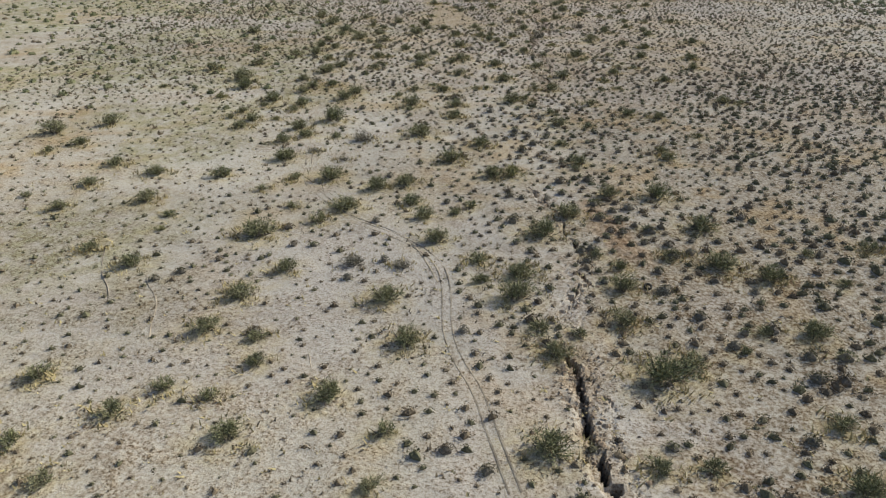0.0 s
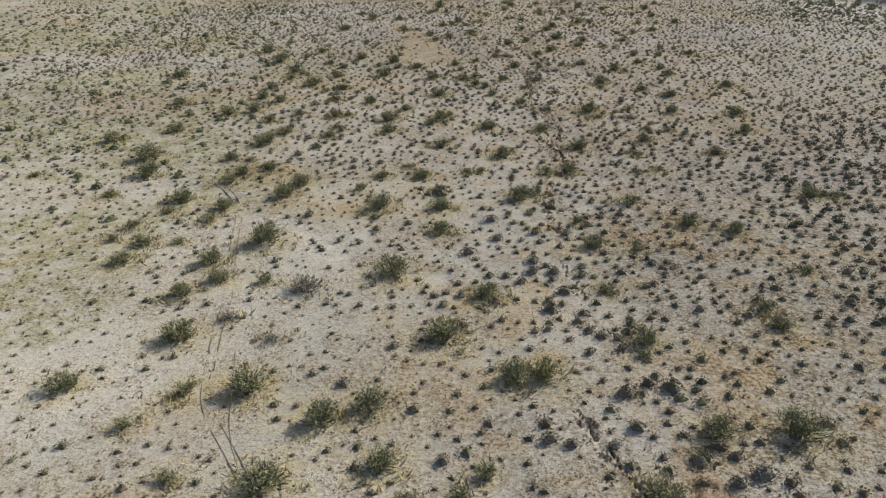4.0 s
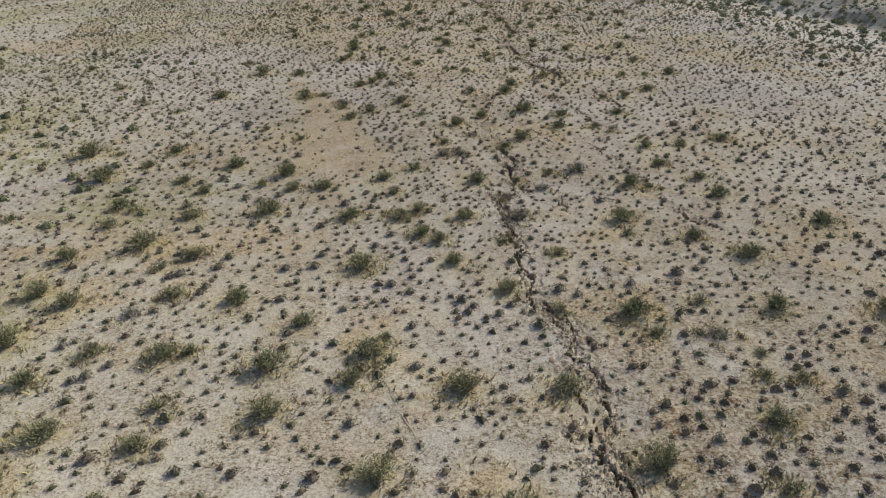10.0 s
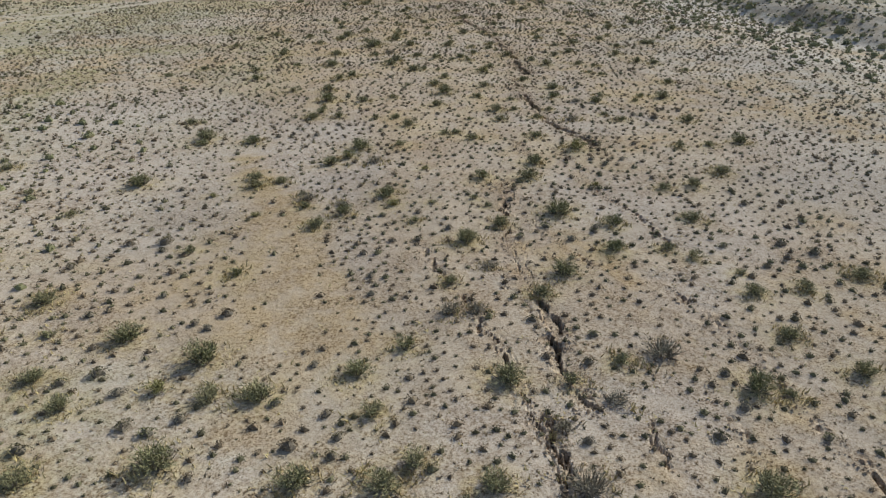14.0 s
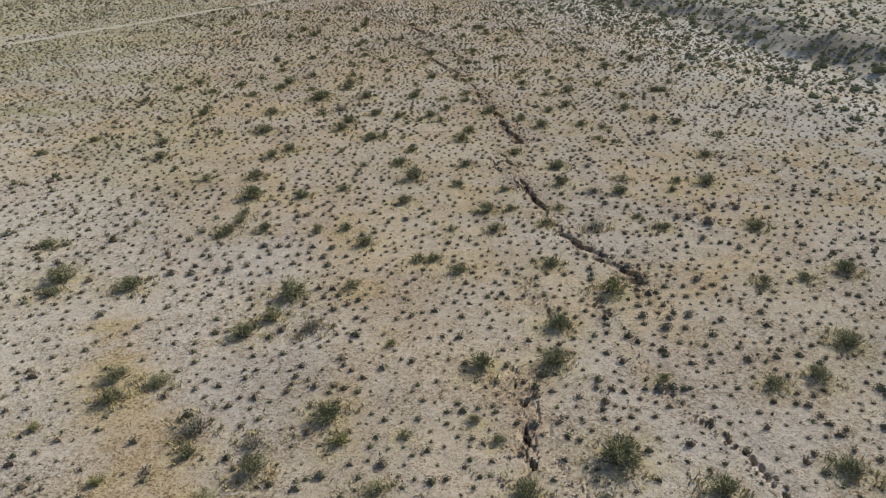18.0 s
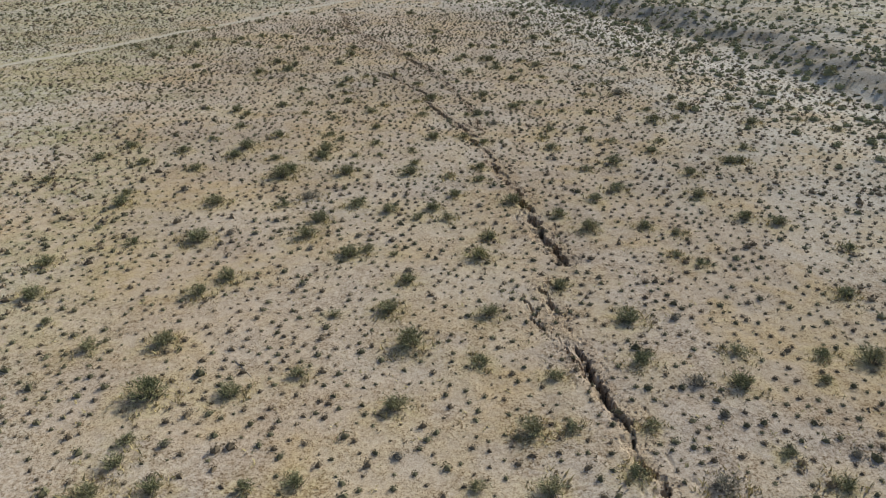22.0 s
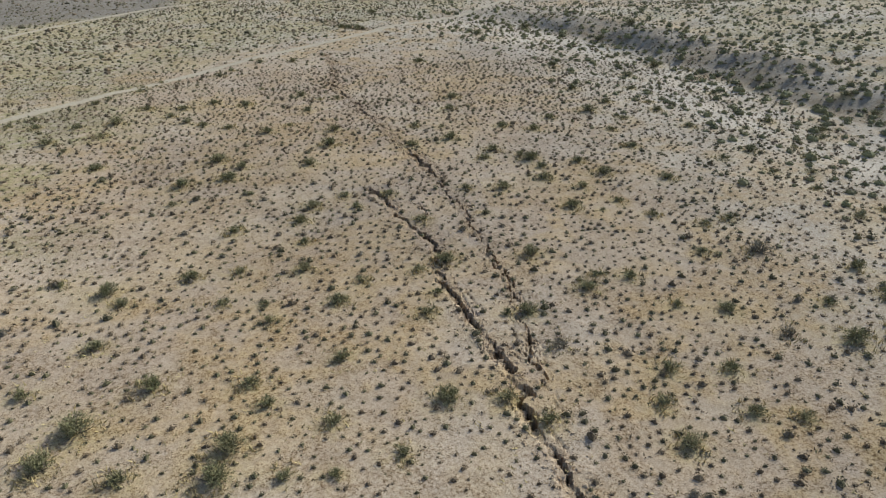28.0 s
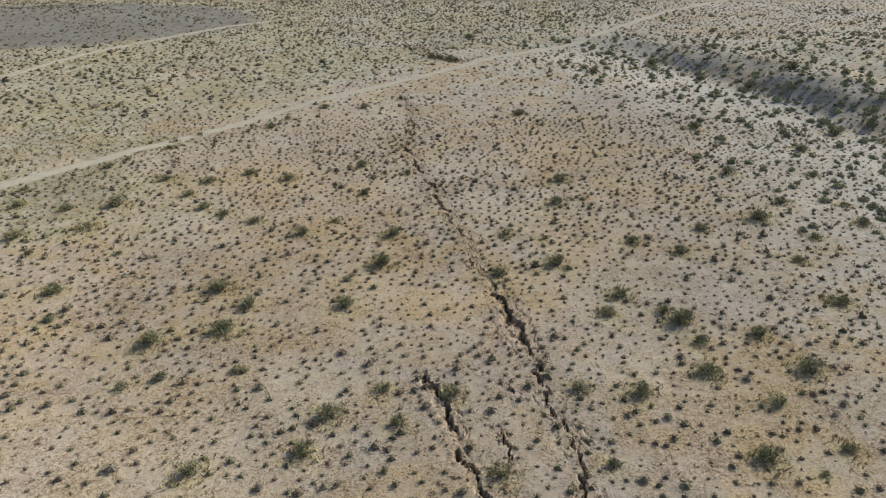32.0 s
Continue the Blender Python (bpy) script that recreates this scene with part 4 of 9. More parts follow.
SMALL.append([(9.2, 55.0, 0.29), (-3.7, 55.0, 0.34), (15.7, 55.2, 0.22), (-2.1, 55.2, 0.21), (8.5, 55.3, 0.22), (11.8, 55.3, 0.18), (12.8, 55.3, 0.18), (-1.1, 55.3, 0.39), (17.9, 55.4, 0.18), (4.0, 55.4, 0.43), (14.3, 55.5, 0.74), (10.0, 55.5, 0.22), (18.7, 55.6, 0.22), (8.4, 55.6, 0.44), (-9.8, 55.7, 0.55), (-2.4, 55.7, 0.21), (-1.8, 55.7, 0.25), (-3.8, 55.7, 0.42), (16.0, 55.7, 0.22), (11.5, 55.8, 0.32), (-0.4, 55.8, 0.57), (1.1, 55.9, 0.32), (9.6, 55.9, 0.37), (3.3, 55.9, 0.18), (-11.5, 56.0, 0.42), (1.7, 56.1, 0.29), (13.5, 56.1, 0.18), (12.6, 56.2, 0.33), (3.1, 56.2, 0.18), (-3.1, 56.2, 0.36), (8.7, 56.2, 0.30), (7.8, 56.3, 0.27)])
SMALL.append([(10.8, 56.3, 0.45), (-9.7, 56.3, 0.50), (2.1, 56.5, 0.29), (-1.1, 56.5, 0.22), (-3.8, 56.5, 0.29), (17.6, 56.5, 0.18), (-5.2, 56.6, 0.43), (16.2, 56.6, 0.46), (7.1, 56.7, 0.22), (-1.7, 56.7, 0.22), (-7.0, 56.7, 0.22), (4.2, 56.7, 0.30), (-10.4, 56.7, 0.31), (-13.7, 56.8, 0.43), (3.7, 56.8, 0.42), (13.8, 56.8, 0.18), (14.4, 56.8, 0.31), (14.8, 57.0, 0.18), (-9.5, 57.0, 0.36), (-4.1, 57.0, 0.32), (8.0, 57.0, 0.27), (2.1, 57.1, 0.22), (-13.1, 57.1, 0.50), (-0.7, 57.1, 0.30), (9.9, 57.1, 0.43), (3.4, 57.1, 0.30), (-6.3, 57.1, 0.22), (8.5, 57.2, 0.31), (1.2, 57.2, 0.38), (17.8, 57.2, 0.31), (11.3, 57.2, 0.23), (11.5, 57.3, 0.23)])
SMALL.append([(-7.4, 57.3, 0.37), (-14.5, 57.4, 0.22), (12.4, 57.4, 0.39), (-9.4, 57.4, 0.29), (10.6, 57.5, 0.23), (-11.8, 57.5, 0.51), (-5.2, 57.5, 0.37), (7.2, 57.6, 0.34), (17.0, 57.6, 0.40), (-10.1, 57.6, 0.29), (15.0, 57.6, 0.39), (-3.6, 57.6, 0.30), (17.5, 57.7, 0.24), (-11.3, 57.8, 0.67), (14.3, 57.9, 0.24), (5.0, 57.9, 0.39), (14.8, 57.9, 0.19), (16.0, 58.0, 0.32), (10.7, 58.0, 0.39), (-5.9, 58.0, 0.53), (18.2, 58.0, 0.24), (12.4, 58.1, 0.19), (11.5, 58.2, 0.35), (-12.7, 58.2, 0.45), (-4.4, 58.2, 0.61), (1.8, 58.2, 0.47), (4.4, 58.2, 0.34), (9.7, 58.3, 0.24), (-9.5, 58.4, 0.61), (-14.9, 58.4, 0.45), (-3.1, 58.4, 0.31), (17.0, 58.6, 0.24)])
SMALL.append([(11.4, 58.8, 0.24), (10.5, 58.8, 0.32), (14.2, 58.8, 0.33), (8.2, 58.8, 0.19), (10.9, 58.8, 0.29), (10.0, 58.9, 0.24), (16.3, 59.0, 0.46), (11.8, 59.0, 0.19), (13.5, 59.0, 0.41), (18.4, 59.1, 0.25), (-15.6, 59.1, 0.30), (-3.2, 59.2, 0.35), (7.8, 59.2, 0.32), (-6.3, 59.4, 0.39), (0.4, 59.4, 0.40), (-4.1, 59.5, 0.56), (10.8, 59.6, 0.30), (-9.1, 59.6, 0.55), (10.1, 59.6, 0.20), (9.1, 59.7, 0.30), (1.0, 59.8, 0.41), (-2.5, 59.8, 0.48), (8.4, 59.9, 0.33), (11.6, 59.9, 0.33), (0.0, 59.9, 0.41), (-0.6, 60.0, 0.32), (-8.1, 60.0, 0.24), (22.1, 60.1, 0.34), (-3.8, 60.1, 0.32), (-13.6, 60.1, 0.39), (-12.1, 60.2, 0.40), (12.0, 60.2, 0.25)])
SMALL.append([(7.6, 60.2, 0.37), (9.5, 60.2, 0.25), (-1.2, 60.3, 0.49), (-11.7, 60.3, 0.56), (10.5, 60.4, 0.25), (0.8, 60.4, 0.25), (11.3, 60.5, 0.34), (-5.5, 60.5, 0.46), (19.7, 60.5, 0.26), (15.4, 60.5, 0.21), (8.6, 60.6, 0.34), (11.8, 60.6, 0.25), (-8.2, 60.6, 0.24), (-6.5, 60.6, 0.33), (9.4, 60.6, 0.34), (-13.1, 60.7, 0.48), (4.8, 60.8, 0.20), (-15.0, 60.9, 0.40), (21.3, 60.9, 0.44), (6.0, 60.9, 0.25), (-16.0, 60.9, 0.35), (-1.6, 61.1, 0.33), (-2.8, 61.2, 0.33), (4.3, 61.2, 0.26), (16.5, 61.3, 0.32), (-13.2, 61.3, 0.33), (5.4, 61.5, 0.21), (-11.9, 61.5, 0.33), (-7.5, 61.5, 0.50), (-0.3, 61.6, 0.51), (11.0, 61.6, 0.21), (15.0, 61.7, 0.50)])
SMALL.append([(18.3, 61.9, 0.32), (3.5, 62.0, 0.26), (-3.4, 62.0, 0.43), (22.8, 62.0, 0.27), (19.3, 62.0, 0.63), (-12.9, 62.0, 0.25), (23.5, 62.1, 0.22), (-12.3, 62.3, 0.25), (10.1, 62.5, 0.27), (5.0, 62.5, 0.35), (0.5, 62.6, 0.26), (12.0, 62.6, 0.36), (16.5, 62.7, 0.22), (-2.2, 62.8, 0.39), (-16.9, 62.8, 0.42), (-5.8, 62.9, 0.44), (11.2, 62.9, 0.22), (-7.0, 63.0, 0.52), (19.8, 63.0, 0.37), (-0.6, 63.0, 0.26), (21.1, 63.0, 0.33), (3.1, 63.1, 0.36), (-4.4, 63.2, 0.53), (18.9, 63.2, 0.22), (1.6, 63.2, 0.39), (22.8, 63.4, 0.38), (0.8, 63.4, 0.39), (-11.6, 63.5, 0.52), (-1.0, 63.6, 0.27), (15.8, 63.7, 0.37), (-6.0, 63.7, 0.36), (-8.5, 63.8, 0.53)])
SMALL.append([(-12.9, 63.8, 0.44), (-4.1, 63.8, 0.45), (-9.3, 63.9, 0.44), (-10.5, 63.9, 0.27), (9.6, 64.0, 0.28), (2.7, 64.2, 0.28), (22.0, 64.2, 0.48), (-6.9, 64.2, 0.36), (17.0, 64.7, 0.46), (10.3, 64.8, 0.28), (15.4, 64.8, 0.39), (18.5, 65.0, 0.23), (14.2, 65.0, 0.33), (-6.5, 65.1, 0.46), (13.0, 65.2, 0.59), (-11.1, 65.2, 0.27), (8.0, 65.4, 0.48), (2.5, 65.5, 0.38), (-1.0, 65.5, 0.38), (12.0, 65.5, 0.26), (10.2, 65.5, 0.33), (9.4, 65.6, 0.29), (19.3, 65.6, 0.24), (-9.3, 65.6, 0.37), (-1.5, 65.6, 0.47), (9.0, 65.7, 0.24), (-14.6, 65.7, 0.28), (25.0, 65.7, 0.56), (11.7, 65.8, 0.37), (18.6, 65.8, 0.40), (-4.8, 65.9, 0.38), (17.2, 65.9, 0.20)])
SMALL.append([(5.1, 66.0, 0.29), (15.4, 66.0, 0.24), (5.7, 66.1, 0.29), (15.0, 66.1, 0.27), (24.3, 66.1, 0.24), (3.2, 66.2, 0.39), (13.4, 66.3, 0.27), (-3.1, 66.3, 0.67), (12.5, 66.3, 0.20), (4.7, 66.4, 0.40), (3.9, 66.4, 0.29), (10.3, 66.5, 0.34), (-10.3, 66.5, 0.28), (0.5, 66.6, 0.39), (-1.3, 66.6, 0.46), (13.0, 66.6, 0.41), (9.8, 66.7, 0.24), (4.3, 66.7, 0.27), (18.9, 66.7, 0.42), (14.7, 66.7, 0.56), (5.5, 66.8, 0.24), (7.2, 67.0, 0.24), (14.1, 67.0, 0.30), (12.3, 67.0, 0.18), (13.8, 67.2, 0.35), (-13.1, 67.2, 0.67), (9.0, 67.2, 0.35), (-15.0, 67.2, 0.29), (0.9, 67.2, 0.38), (-2.6, 67.2, 0.40), (6.9, 67.3, 0.39), (5.6, 67.4, 0.39)])
SMALL.append([(-1.2, 67.4, 0.40), (-6.5, 67.5, 0.40), (18.4, 67.5, 0.22), (-0.7, 67.7, 0.34), (1.6, 67.7, 0.40), (-8.6, 67.7, 0.60), (-3.5, 67.8, 0.38), (-12.1, 67.8, 0.39), (11.0, 67.8, 0.18), (4.6, 67.8, 0.42), (13.6, 67.8, 0.18), (12.5, 67.8, 0.18), (18.2, 68.0, 0.18), (-1.8, 68.0, 0.48), (13.0, 68.0, 0.36), (2.9, 68.0, 0.28), (18.9, 68.1, 0.29), (6.2, 68.1, 0.25), (9.0, 68.1, 0.21), (-4.1, 68.1, 0.27), (8.6, 68.1, 0.28), (-9.6, 68.2, 0.67), (15.0, 68.2, 0.36), (-12.5, 68.3, 0.27), (11.3, 68.4, 0.26), (8.0, 68.4, 0.25), (3.4, 68.4, 0.31), (-7.5, 68.4, 0.55), (18.6, 68.5, 0.30), (7.1, 68.6, 0.36), (3.7, 68.6, 0.21), (-5.4, 68.7, 0.18)])
SMALL.append([(11.3, 68.7, 0.26), (13.5, 68.7, 0.37), (2.5, 68.8, 0.31), (2.2, 68.8, 0.21), (11.8, 68.9, 0.18), (14.9, 68.9, 0.52), (9.2, 69.0, 0.22), (-3.9, 69.0, 0.49), (-7.0, 69.1, 0.39), (-14.8, 69.1, 0.50), (18.4, 69.1, 0.23), (12.8, 69.2, 0.18), (17.6, 69.3, 0.30), (-16.2, 69.3, 0.40), (-11.6, 69.3, 0.28), (2.5, 69.3, 0.29), (-7.9, 69.5, 0.35), (0.6, 69.5, 0.36), (-2.2, 69.6, 0.29), (20.9, 69.6, 0.23), (20.2, 69.7, 0.34), (19.2, 69.8, 0.39), (15.6, 69.8, 0.31), (3.0, 69.8, 0.27), (3.8, 69.9, 0.22), (-7.7, 70.2, 0.29), (-1.5, 70.2, 0.22), (8.5, 70.3, 0.23), (15.0, 70.3, 0.23), (9.4, 70.3, 0.54), (-10.5, 70.4, 0.58), (2.2, 70.4, 0.27)])
SMALL.append([(21.5, 70.5, 0.19), (2.8, 70.5, 0.27), (17.3, 70.6, 0.32), (3.6, 70.7, 0.23), (1.1, 70.7, 0.23), (21.3, 70.8, 0.32), (16.1, 70.9, 0.40), (-17.6, 70.9, 0.52), (16.8, 70.9, 0.35), (-3.2, 71.0, 0.23), (-20.4, 71.0, 0.52), (15.4, 71.0, 0.29), (7.7, 71.0, 0.47), (-8.0, 71.1, 0.37), (-13.1, 71.3, 0.52), (-11.4, 71.4, 0.37), (9.9, 71.4, 0.19), (10.2, 71.5, 0.24), (-2.5, 71.5, 0.46), (-3.2, 71.6, 0.23), (16.9, 71.6, 0.41), (9.6, 71.7, 0.19), (20.5, 71.8, 0.33), (-11.7, 71.8, 0.68), (-5.8, 71.9, 0.31), (17.8, 72.0, 0.36), (4.6, 72.1, 0.29), (8.8, 72.1, 0.29), (12.2, 72.2, 0.24), (11.2, 72.3, 0.36), (6.1, 72.3, 0.24), (2.5, 72.4, 0.29)])
SMALL.append([(10.2, 72.4, 0.49), (-5.6, 72.4, 0.28), (3.3, 72.6, 0.19), (14.4, 72.7, 0.18), (15.8, 72.7, 0.37), (21.2, 72.7, 0.25), (20.9, 72.8, 0.25), (-10.0, 72.8, 0.31), (13.5, 72.8, 0.33), (-12.7, 72.9, 0.31), (9.6, 73.1, 0.37), (16.9, 73.1, 0.42), (4.1, 73.2, 0.25), (-11.5, 73.2, 0.39), (22.5, 73.3, 0.38), (15.9, 73.4, 0.18), (5.8, 73.5, 0.20), (11.4, 73.6, 0.20), (1.9, 73.6, 0.25), (10.3, 73.7, 0.20), (18.4, 73.7, 0.43), (-0.1, 73.7, 0.33), (9.7, 73.8, 0.34), (6.6, 73.8, 0.25), (12.4, 73.8, 0.26), (-12.6, 73.8, 0.48), (-5.5, 73.8, 0.20), (15.6, 73.8, 0.21), (4.7, 73.9, 0.20), (11.0, 73.9, 0.34), (5.4, 73.9, 0.20), (21.5, 74.0, 0.44)])
SMALL.append([(-1.4, 74.1, 0.20), (22.7, 74.1, 0.44), (7.7, 74.1, 0.51), (0.1, 74.2, 0.20), (-0.7, 74.2, 0.25), (9.3, 74.2, 0.38), (16.9, 74.2, 0.26), (10.4, 74.2, 0.26), (4.1, 74.3, 0.34), (-14.3, 74.5, 0.36), (2.0, 74.5, 0.25), (-9.8, 74.6, 0.30), (0.1, 74.7, 0.20), (20.6, 74.8, 0.27), (-13.6, 74.9, 0.36), (-7.7, 74.9, 0.50), (13.3, 75.0, 0.39), (10.9, 75.1, 0.32), (0.4, 75.2, 0.31), (-9.4, 75.2, 0.30), (20.5, 75.2, 0.22), (-8.4, 75.4, 0.47), (2.8, 75.4, 0.21), (-14.0, 75.5, 0.30), (10.4, 75.5, 0.27), (7.6, 75.5, 0.39), (-14.4, 75.6, 0.25), (7.2, 75.6, 0.21), (6.7, 75.6, 0.27), (24.3, 75.8, 0.47), (17.0, 75.9, 0.22), (21.2, 75.9, 0.37)])
SMALL.append([(11.2, 76.0, 0.45), (-7.0, 76.2, 0.70), (15.3, 76.2, 0.18), (13.0, 76.4, 0.27), (10.6, 76.5, 0.37), (2.3, 76.8, 0.27), (6.4, 76.8, 0.27), (1.1, 76.8, 0.45), (13.9, 76.8, 0.28), (-13.7, 76.8, 0.52), (-14.9, 76.9, 0.43), (0.1, 76.9, 0.27), (-2.3, 76.9, 0.32), (15.9, 77.0, 0.19), (-12.9, 77.1, 0.39), (17.9, 77.3, 0.28), (12.3, 77.3, 0.38), (13.5, 77.4, 0.42), (-0.0, 77.4, 0.46), (-8.2, 77.6, 0.39), (22.0, 77.6, 0.35), (-9.0, 77.7, 0.36), (17.2, 77.7, 0.29), (25.0, 77.8, 0.39), (1.0, 77.8, 0.33), (20.9, 77.9, 0.29), (21.5, 78.0, 0.49), (-7.4, 78.0, 0.27), (-13.2, 78.1, 0.45), (9.2, 78.1, 0.23), (12.7, 78.3, 0.29), (1.2, 78.3, 0.22)])
SMALL.append([(-8.9, 78.4, 0.27), (-11.6, 78.4, 0.18), (-8.2, 78.4, 0.37), (-10.6, 78.5, 0.46), (0.8, 78.7, 0.23), (2.0, 78.8, 0.23), (3.0, 78.8, 0.29), (-14.7, 78.8, 0.36), (23.1, 78.8, 0.50), (14.4, 79.0, 0.39), (16.7, 79.0, 0.40), (-7.6, 79.1, 0.28), (15.1, 79.1, 0.30), (19.7, 79.2, 0.30), (24.9, 79.2, 0.71), (-0.0, 79.4, 0.48), (3.7, 79.6, 0.39), (-10.5, 79.6, 0.23), (1.7, 79.7, 0.29), (-11.4, 79.9, 0.28), (26.2, 79.9, 0.41), (-13.2, 79.9, 0.28), (8.8, 80.0, 0.30), (-14.2, 80.0, 0.34), (15.7, 80.1, 0.30), (9.7, 80.3, 0.40), (23.6, 80.5, 0.73), (20.2, 80.6, 0.52), (4.9, 80.6, 0.24), (19.8, 80.7, 0.24), (0.8, 80.8, 0.36), (18.9, 80.9, 0.18)])
SMALL.append([(-0.0, 81.3, 0.24), (19.9, 81.5, 0.41), (-14.6, 81.5, 0.43), (3.3, 81.6, 0.24), (1.0, 81.6, 0.30), (7.2, 81.7, 0.31), (19.0, 81.8, 0.21), (21.9, 81.9, 0.32), (5.9, 81.9, 0.31), (13.2, 81.9, 0.34), (15.9, 82.1, 0.39), (-0.4, 82.1, 0.51), (9.3, 82.2, 0.33), (-16.5, 82.2, 0.60), (19.4, 82.4, 0.43), (12.6, 82.5, 0.21), (18.4, 82.5, 0.35), (11.8, 82.5, 0.55), (20.9, 82.5, 0.43), (2.2, 82.5, 0.31), (9.6, 82.6, 0.27), (16.7, 82.7, 0.32), (17.1, 82.8, 0.36), (14.6, 82.8, 0.42), (10.1, 82.8, 0.25), (1.0, 82.9, 0.25), (19.5, 83.2, 0.26), (11.3, 83.3, 0.35), (13.4, 83.3, 0.50), (8.9, 83.4, 0.49), (0.5, 83.5, 0.25), (-0.3, 83.5, 0.32)])
SMALL.append([(17.0, 83.6, 0.22), (1.3, 83.6, 0.47), (22.1, 83.6, 0.22), (2.8, 83.7, 0.55), (13.6, 83.8, 0.51), (10.0, 83.8, 0.36), (-12.0, 83.9, 0.52), (9.1, 83.9, 0.26), (17.8, 83.9, 0.22), (21.6, 84.0, 0.18), (18.4, 84.1, 0.22), (9.2, 84.3, 0.26), (3.0, 84.4, 0.25), (3.8, 84.4, 0.35), (17.1, 84.5, 0.30), (10.7, 84.5, 0.58), (-2.6, 84.5, 0.34), (-2.0, 84.5, 0.25), (0.8, 84.7, 0.39), (11.9, 84.7, 0.29), (16.5, 84.8, 0.18), (4.4, 84.8, 0.36), (22.5, 84.9, 0.28), (-14.1, 84.9, 0.64), (-2.5, 84.9, 0.35), (-12.1, 85.0, 0.86), (-7.5, 85.0, 0.27), (18.7, 85.1, 0.39), (12.9, 85.1, 0.33), (4.8, 85.1, 0.51), (23.2, 85.2, 0.35), (-10.6, 85.2, 0.27)])
SMALL.append([(19.2, 85.4, 0.34), (-1.4, 85.4, 0.31), (17.7, 85.4, 0.23), (-0.5, 85.4, 0.36), (15.7, 85.5, 0.31), (0.0, 85.6, 0.29), (2.1, 85.6, 0.29), (9.2, 85.8, 0.27), (-1.8, 85.9, 0.26), (18.6, 85.9, 0.24), (-8.9, 85.9, 0.35), (13.3, 85.9, 0.18), (16.8, 86.0, 0.39), (-0.2, 86.0, 0.36), (1.0, 86.0, 0.37), (10.9, 86.0, 0.28), (1.5, 86.2, 0.37), (20.8, 86.2, 0.40), (10.6, 86.2, 0.28), (6.6, 86.4, 0.33), (22.2, 86.4, 0.19), (7.0, 86.4, 0.27), (4.8, 86.4, 0.45), (24.3, 86.4, 0.58), (-5.2, 86.4, 0.22), (-8.5, 86.5, 0.21), (15.4, 86.6, 0.19), (14.9, 86.7, 0.45), (9.9, 86.7, 0.28), (-10.7, 86.7, 0.28), (-1.9, 86.8, 0.22), (16.5, 87.0, 0.23)])
SMALL.append([(23.6, 87.1, 0.30), (18.3, 87.1, 0.41), (2.2, 87.1, 0.33), (7.2, 87.1, 0.31), (14.6, 87.2, 0.19), (-10.4, 87.2, 0.36), (-1.0, 87.2, 0.33), (8.4, 87.3, 0.35), (0.3, 87.3, 0.33), (6.4, 87.3, 0.34), (0.8, 87.4, 0.46), (17.0, 87.6, 0.33), (3.1, 87.6, 0.47), (16.3, 87.8, 0.41), (-8.4, 87.8, 0.18), (1.9, 87.8, 0.31), (19.6, 87.8, 0.20), (4.3, 87.9, 0.24), (10.4, 87.9, 0.36), (22.9, 87.9, 0.20), (-9.3, 88.0, 0.22), (22.7, 88.0, 0.18), (6.5, 88.0, 0.22), (18.5, 88.0, 0.34), (4.9, 88.1, 0.40), (20.7, 88.1, 0.37), (7.1, 88.1, 0.40), (8.9, 88.1, 0.29), (24.4, 88.2, 0.43), (20.3, 88.3, 0.31), (-0.8, 88.3, 0.19), (-2.4, 88.3, 0.23)])
SMALL.append([(3.4, 88.4, 0.24), (23.5, 88.6, 0.21), (-1.9, 88.7, 0.47), (12.2, 88.7, 0.30), (10.3, 88.8, 0.41), (9.3, 88.8, 0.46), (8.6, 89.0, 0.33), (13.7, 89.0, 0.24), (-3.6, 89.0, 0.24), (15.1, 89.0, 0.34), (-9.8, 89.0, 0.31), (3.0, 89.1, 0.32), (15.7, 89.1, 0.26), (13.2, 89.2, 0.25), (12.9, 89.4, 0.24), (16.4, 89.5, 0.24), (19.1, 89.6, 0.26), (14.1, 89.7, 0.31), (10.5, 89.7, 0.25), (18.5, 89.7, 0.35), (12.6, 89.7, 0.43), (25.2, 89.7, 0.27), (7.9, 89.8, 0.30), (-10.2, 89.8, 0.19), (17.6, 89.9, 0.26), (16.2, 90.0, 0.39), (17.2, 90.0, 0.18), (16.5, 90.0, 0.32), (3.4, 90.1, 0.33), (18.1, 90.1, 0.21), (13.6, 90.2, 0.35), (11.6, 90.2, 0.38)])
SMALL.append([(15.2, 90.2, 0.53), (7.9, 90.2, 0.31), (-10.8, 90.3, 0.32), (-0.3, 90.3, 0.25), (-10.0, 90.4, 0.29), (2.9, 90.6, 0.25), (6.5, 90.6, 0.34), (10.6, 90.8, 0.39), (24.5, 90.9, 0.22), (24.1, 91.0, 0.22), (5.1, 91.0, 0.34), (-12.4, 91.0, 0.40), (24.9, 91.0, 0.22), (25.5, 91.3, 0.23), (27.9, 91.3, 0.48), (-8.0, 91.4, 0.33), (-9.4, 91.5, 0.25), (-8.5, 91.6, 0.20), (6.6, 91.6, 0.26), (18.3, 91.7, 0.41), (7.5, 91.9, 0.21), (21.8, 92.0, 0.38), (27.4, 92.1, 0.23), (5.0, 92.1, 0.36), (19.0, 92.2, 0.28), (17.7, 92.2, 0.22), (-1.3, 92.2, 0.26), (18.5, 92.2, 0.28), (24.0, 92.3, 0.23), (17.5, 92.4, 0.23), (16.5, 92.5, 0.41), (-2.6, 92.7, 0.32)])
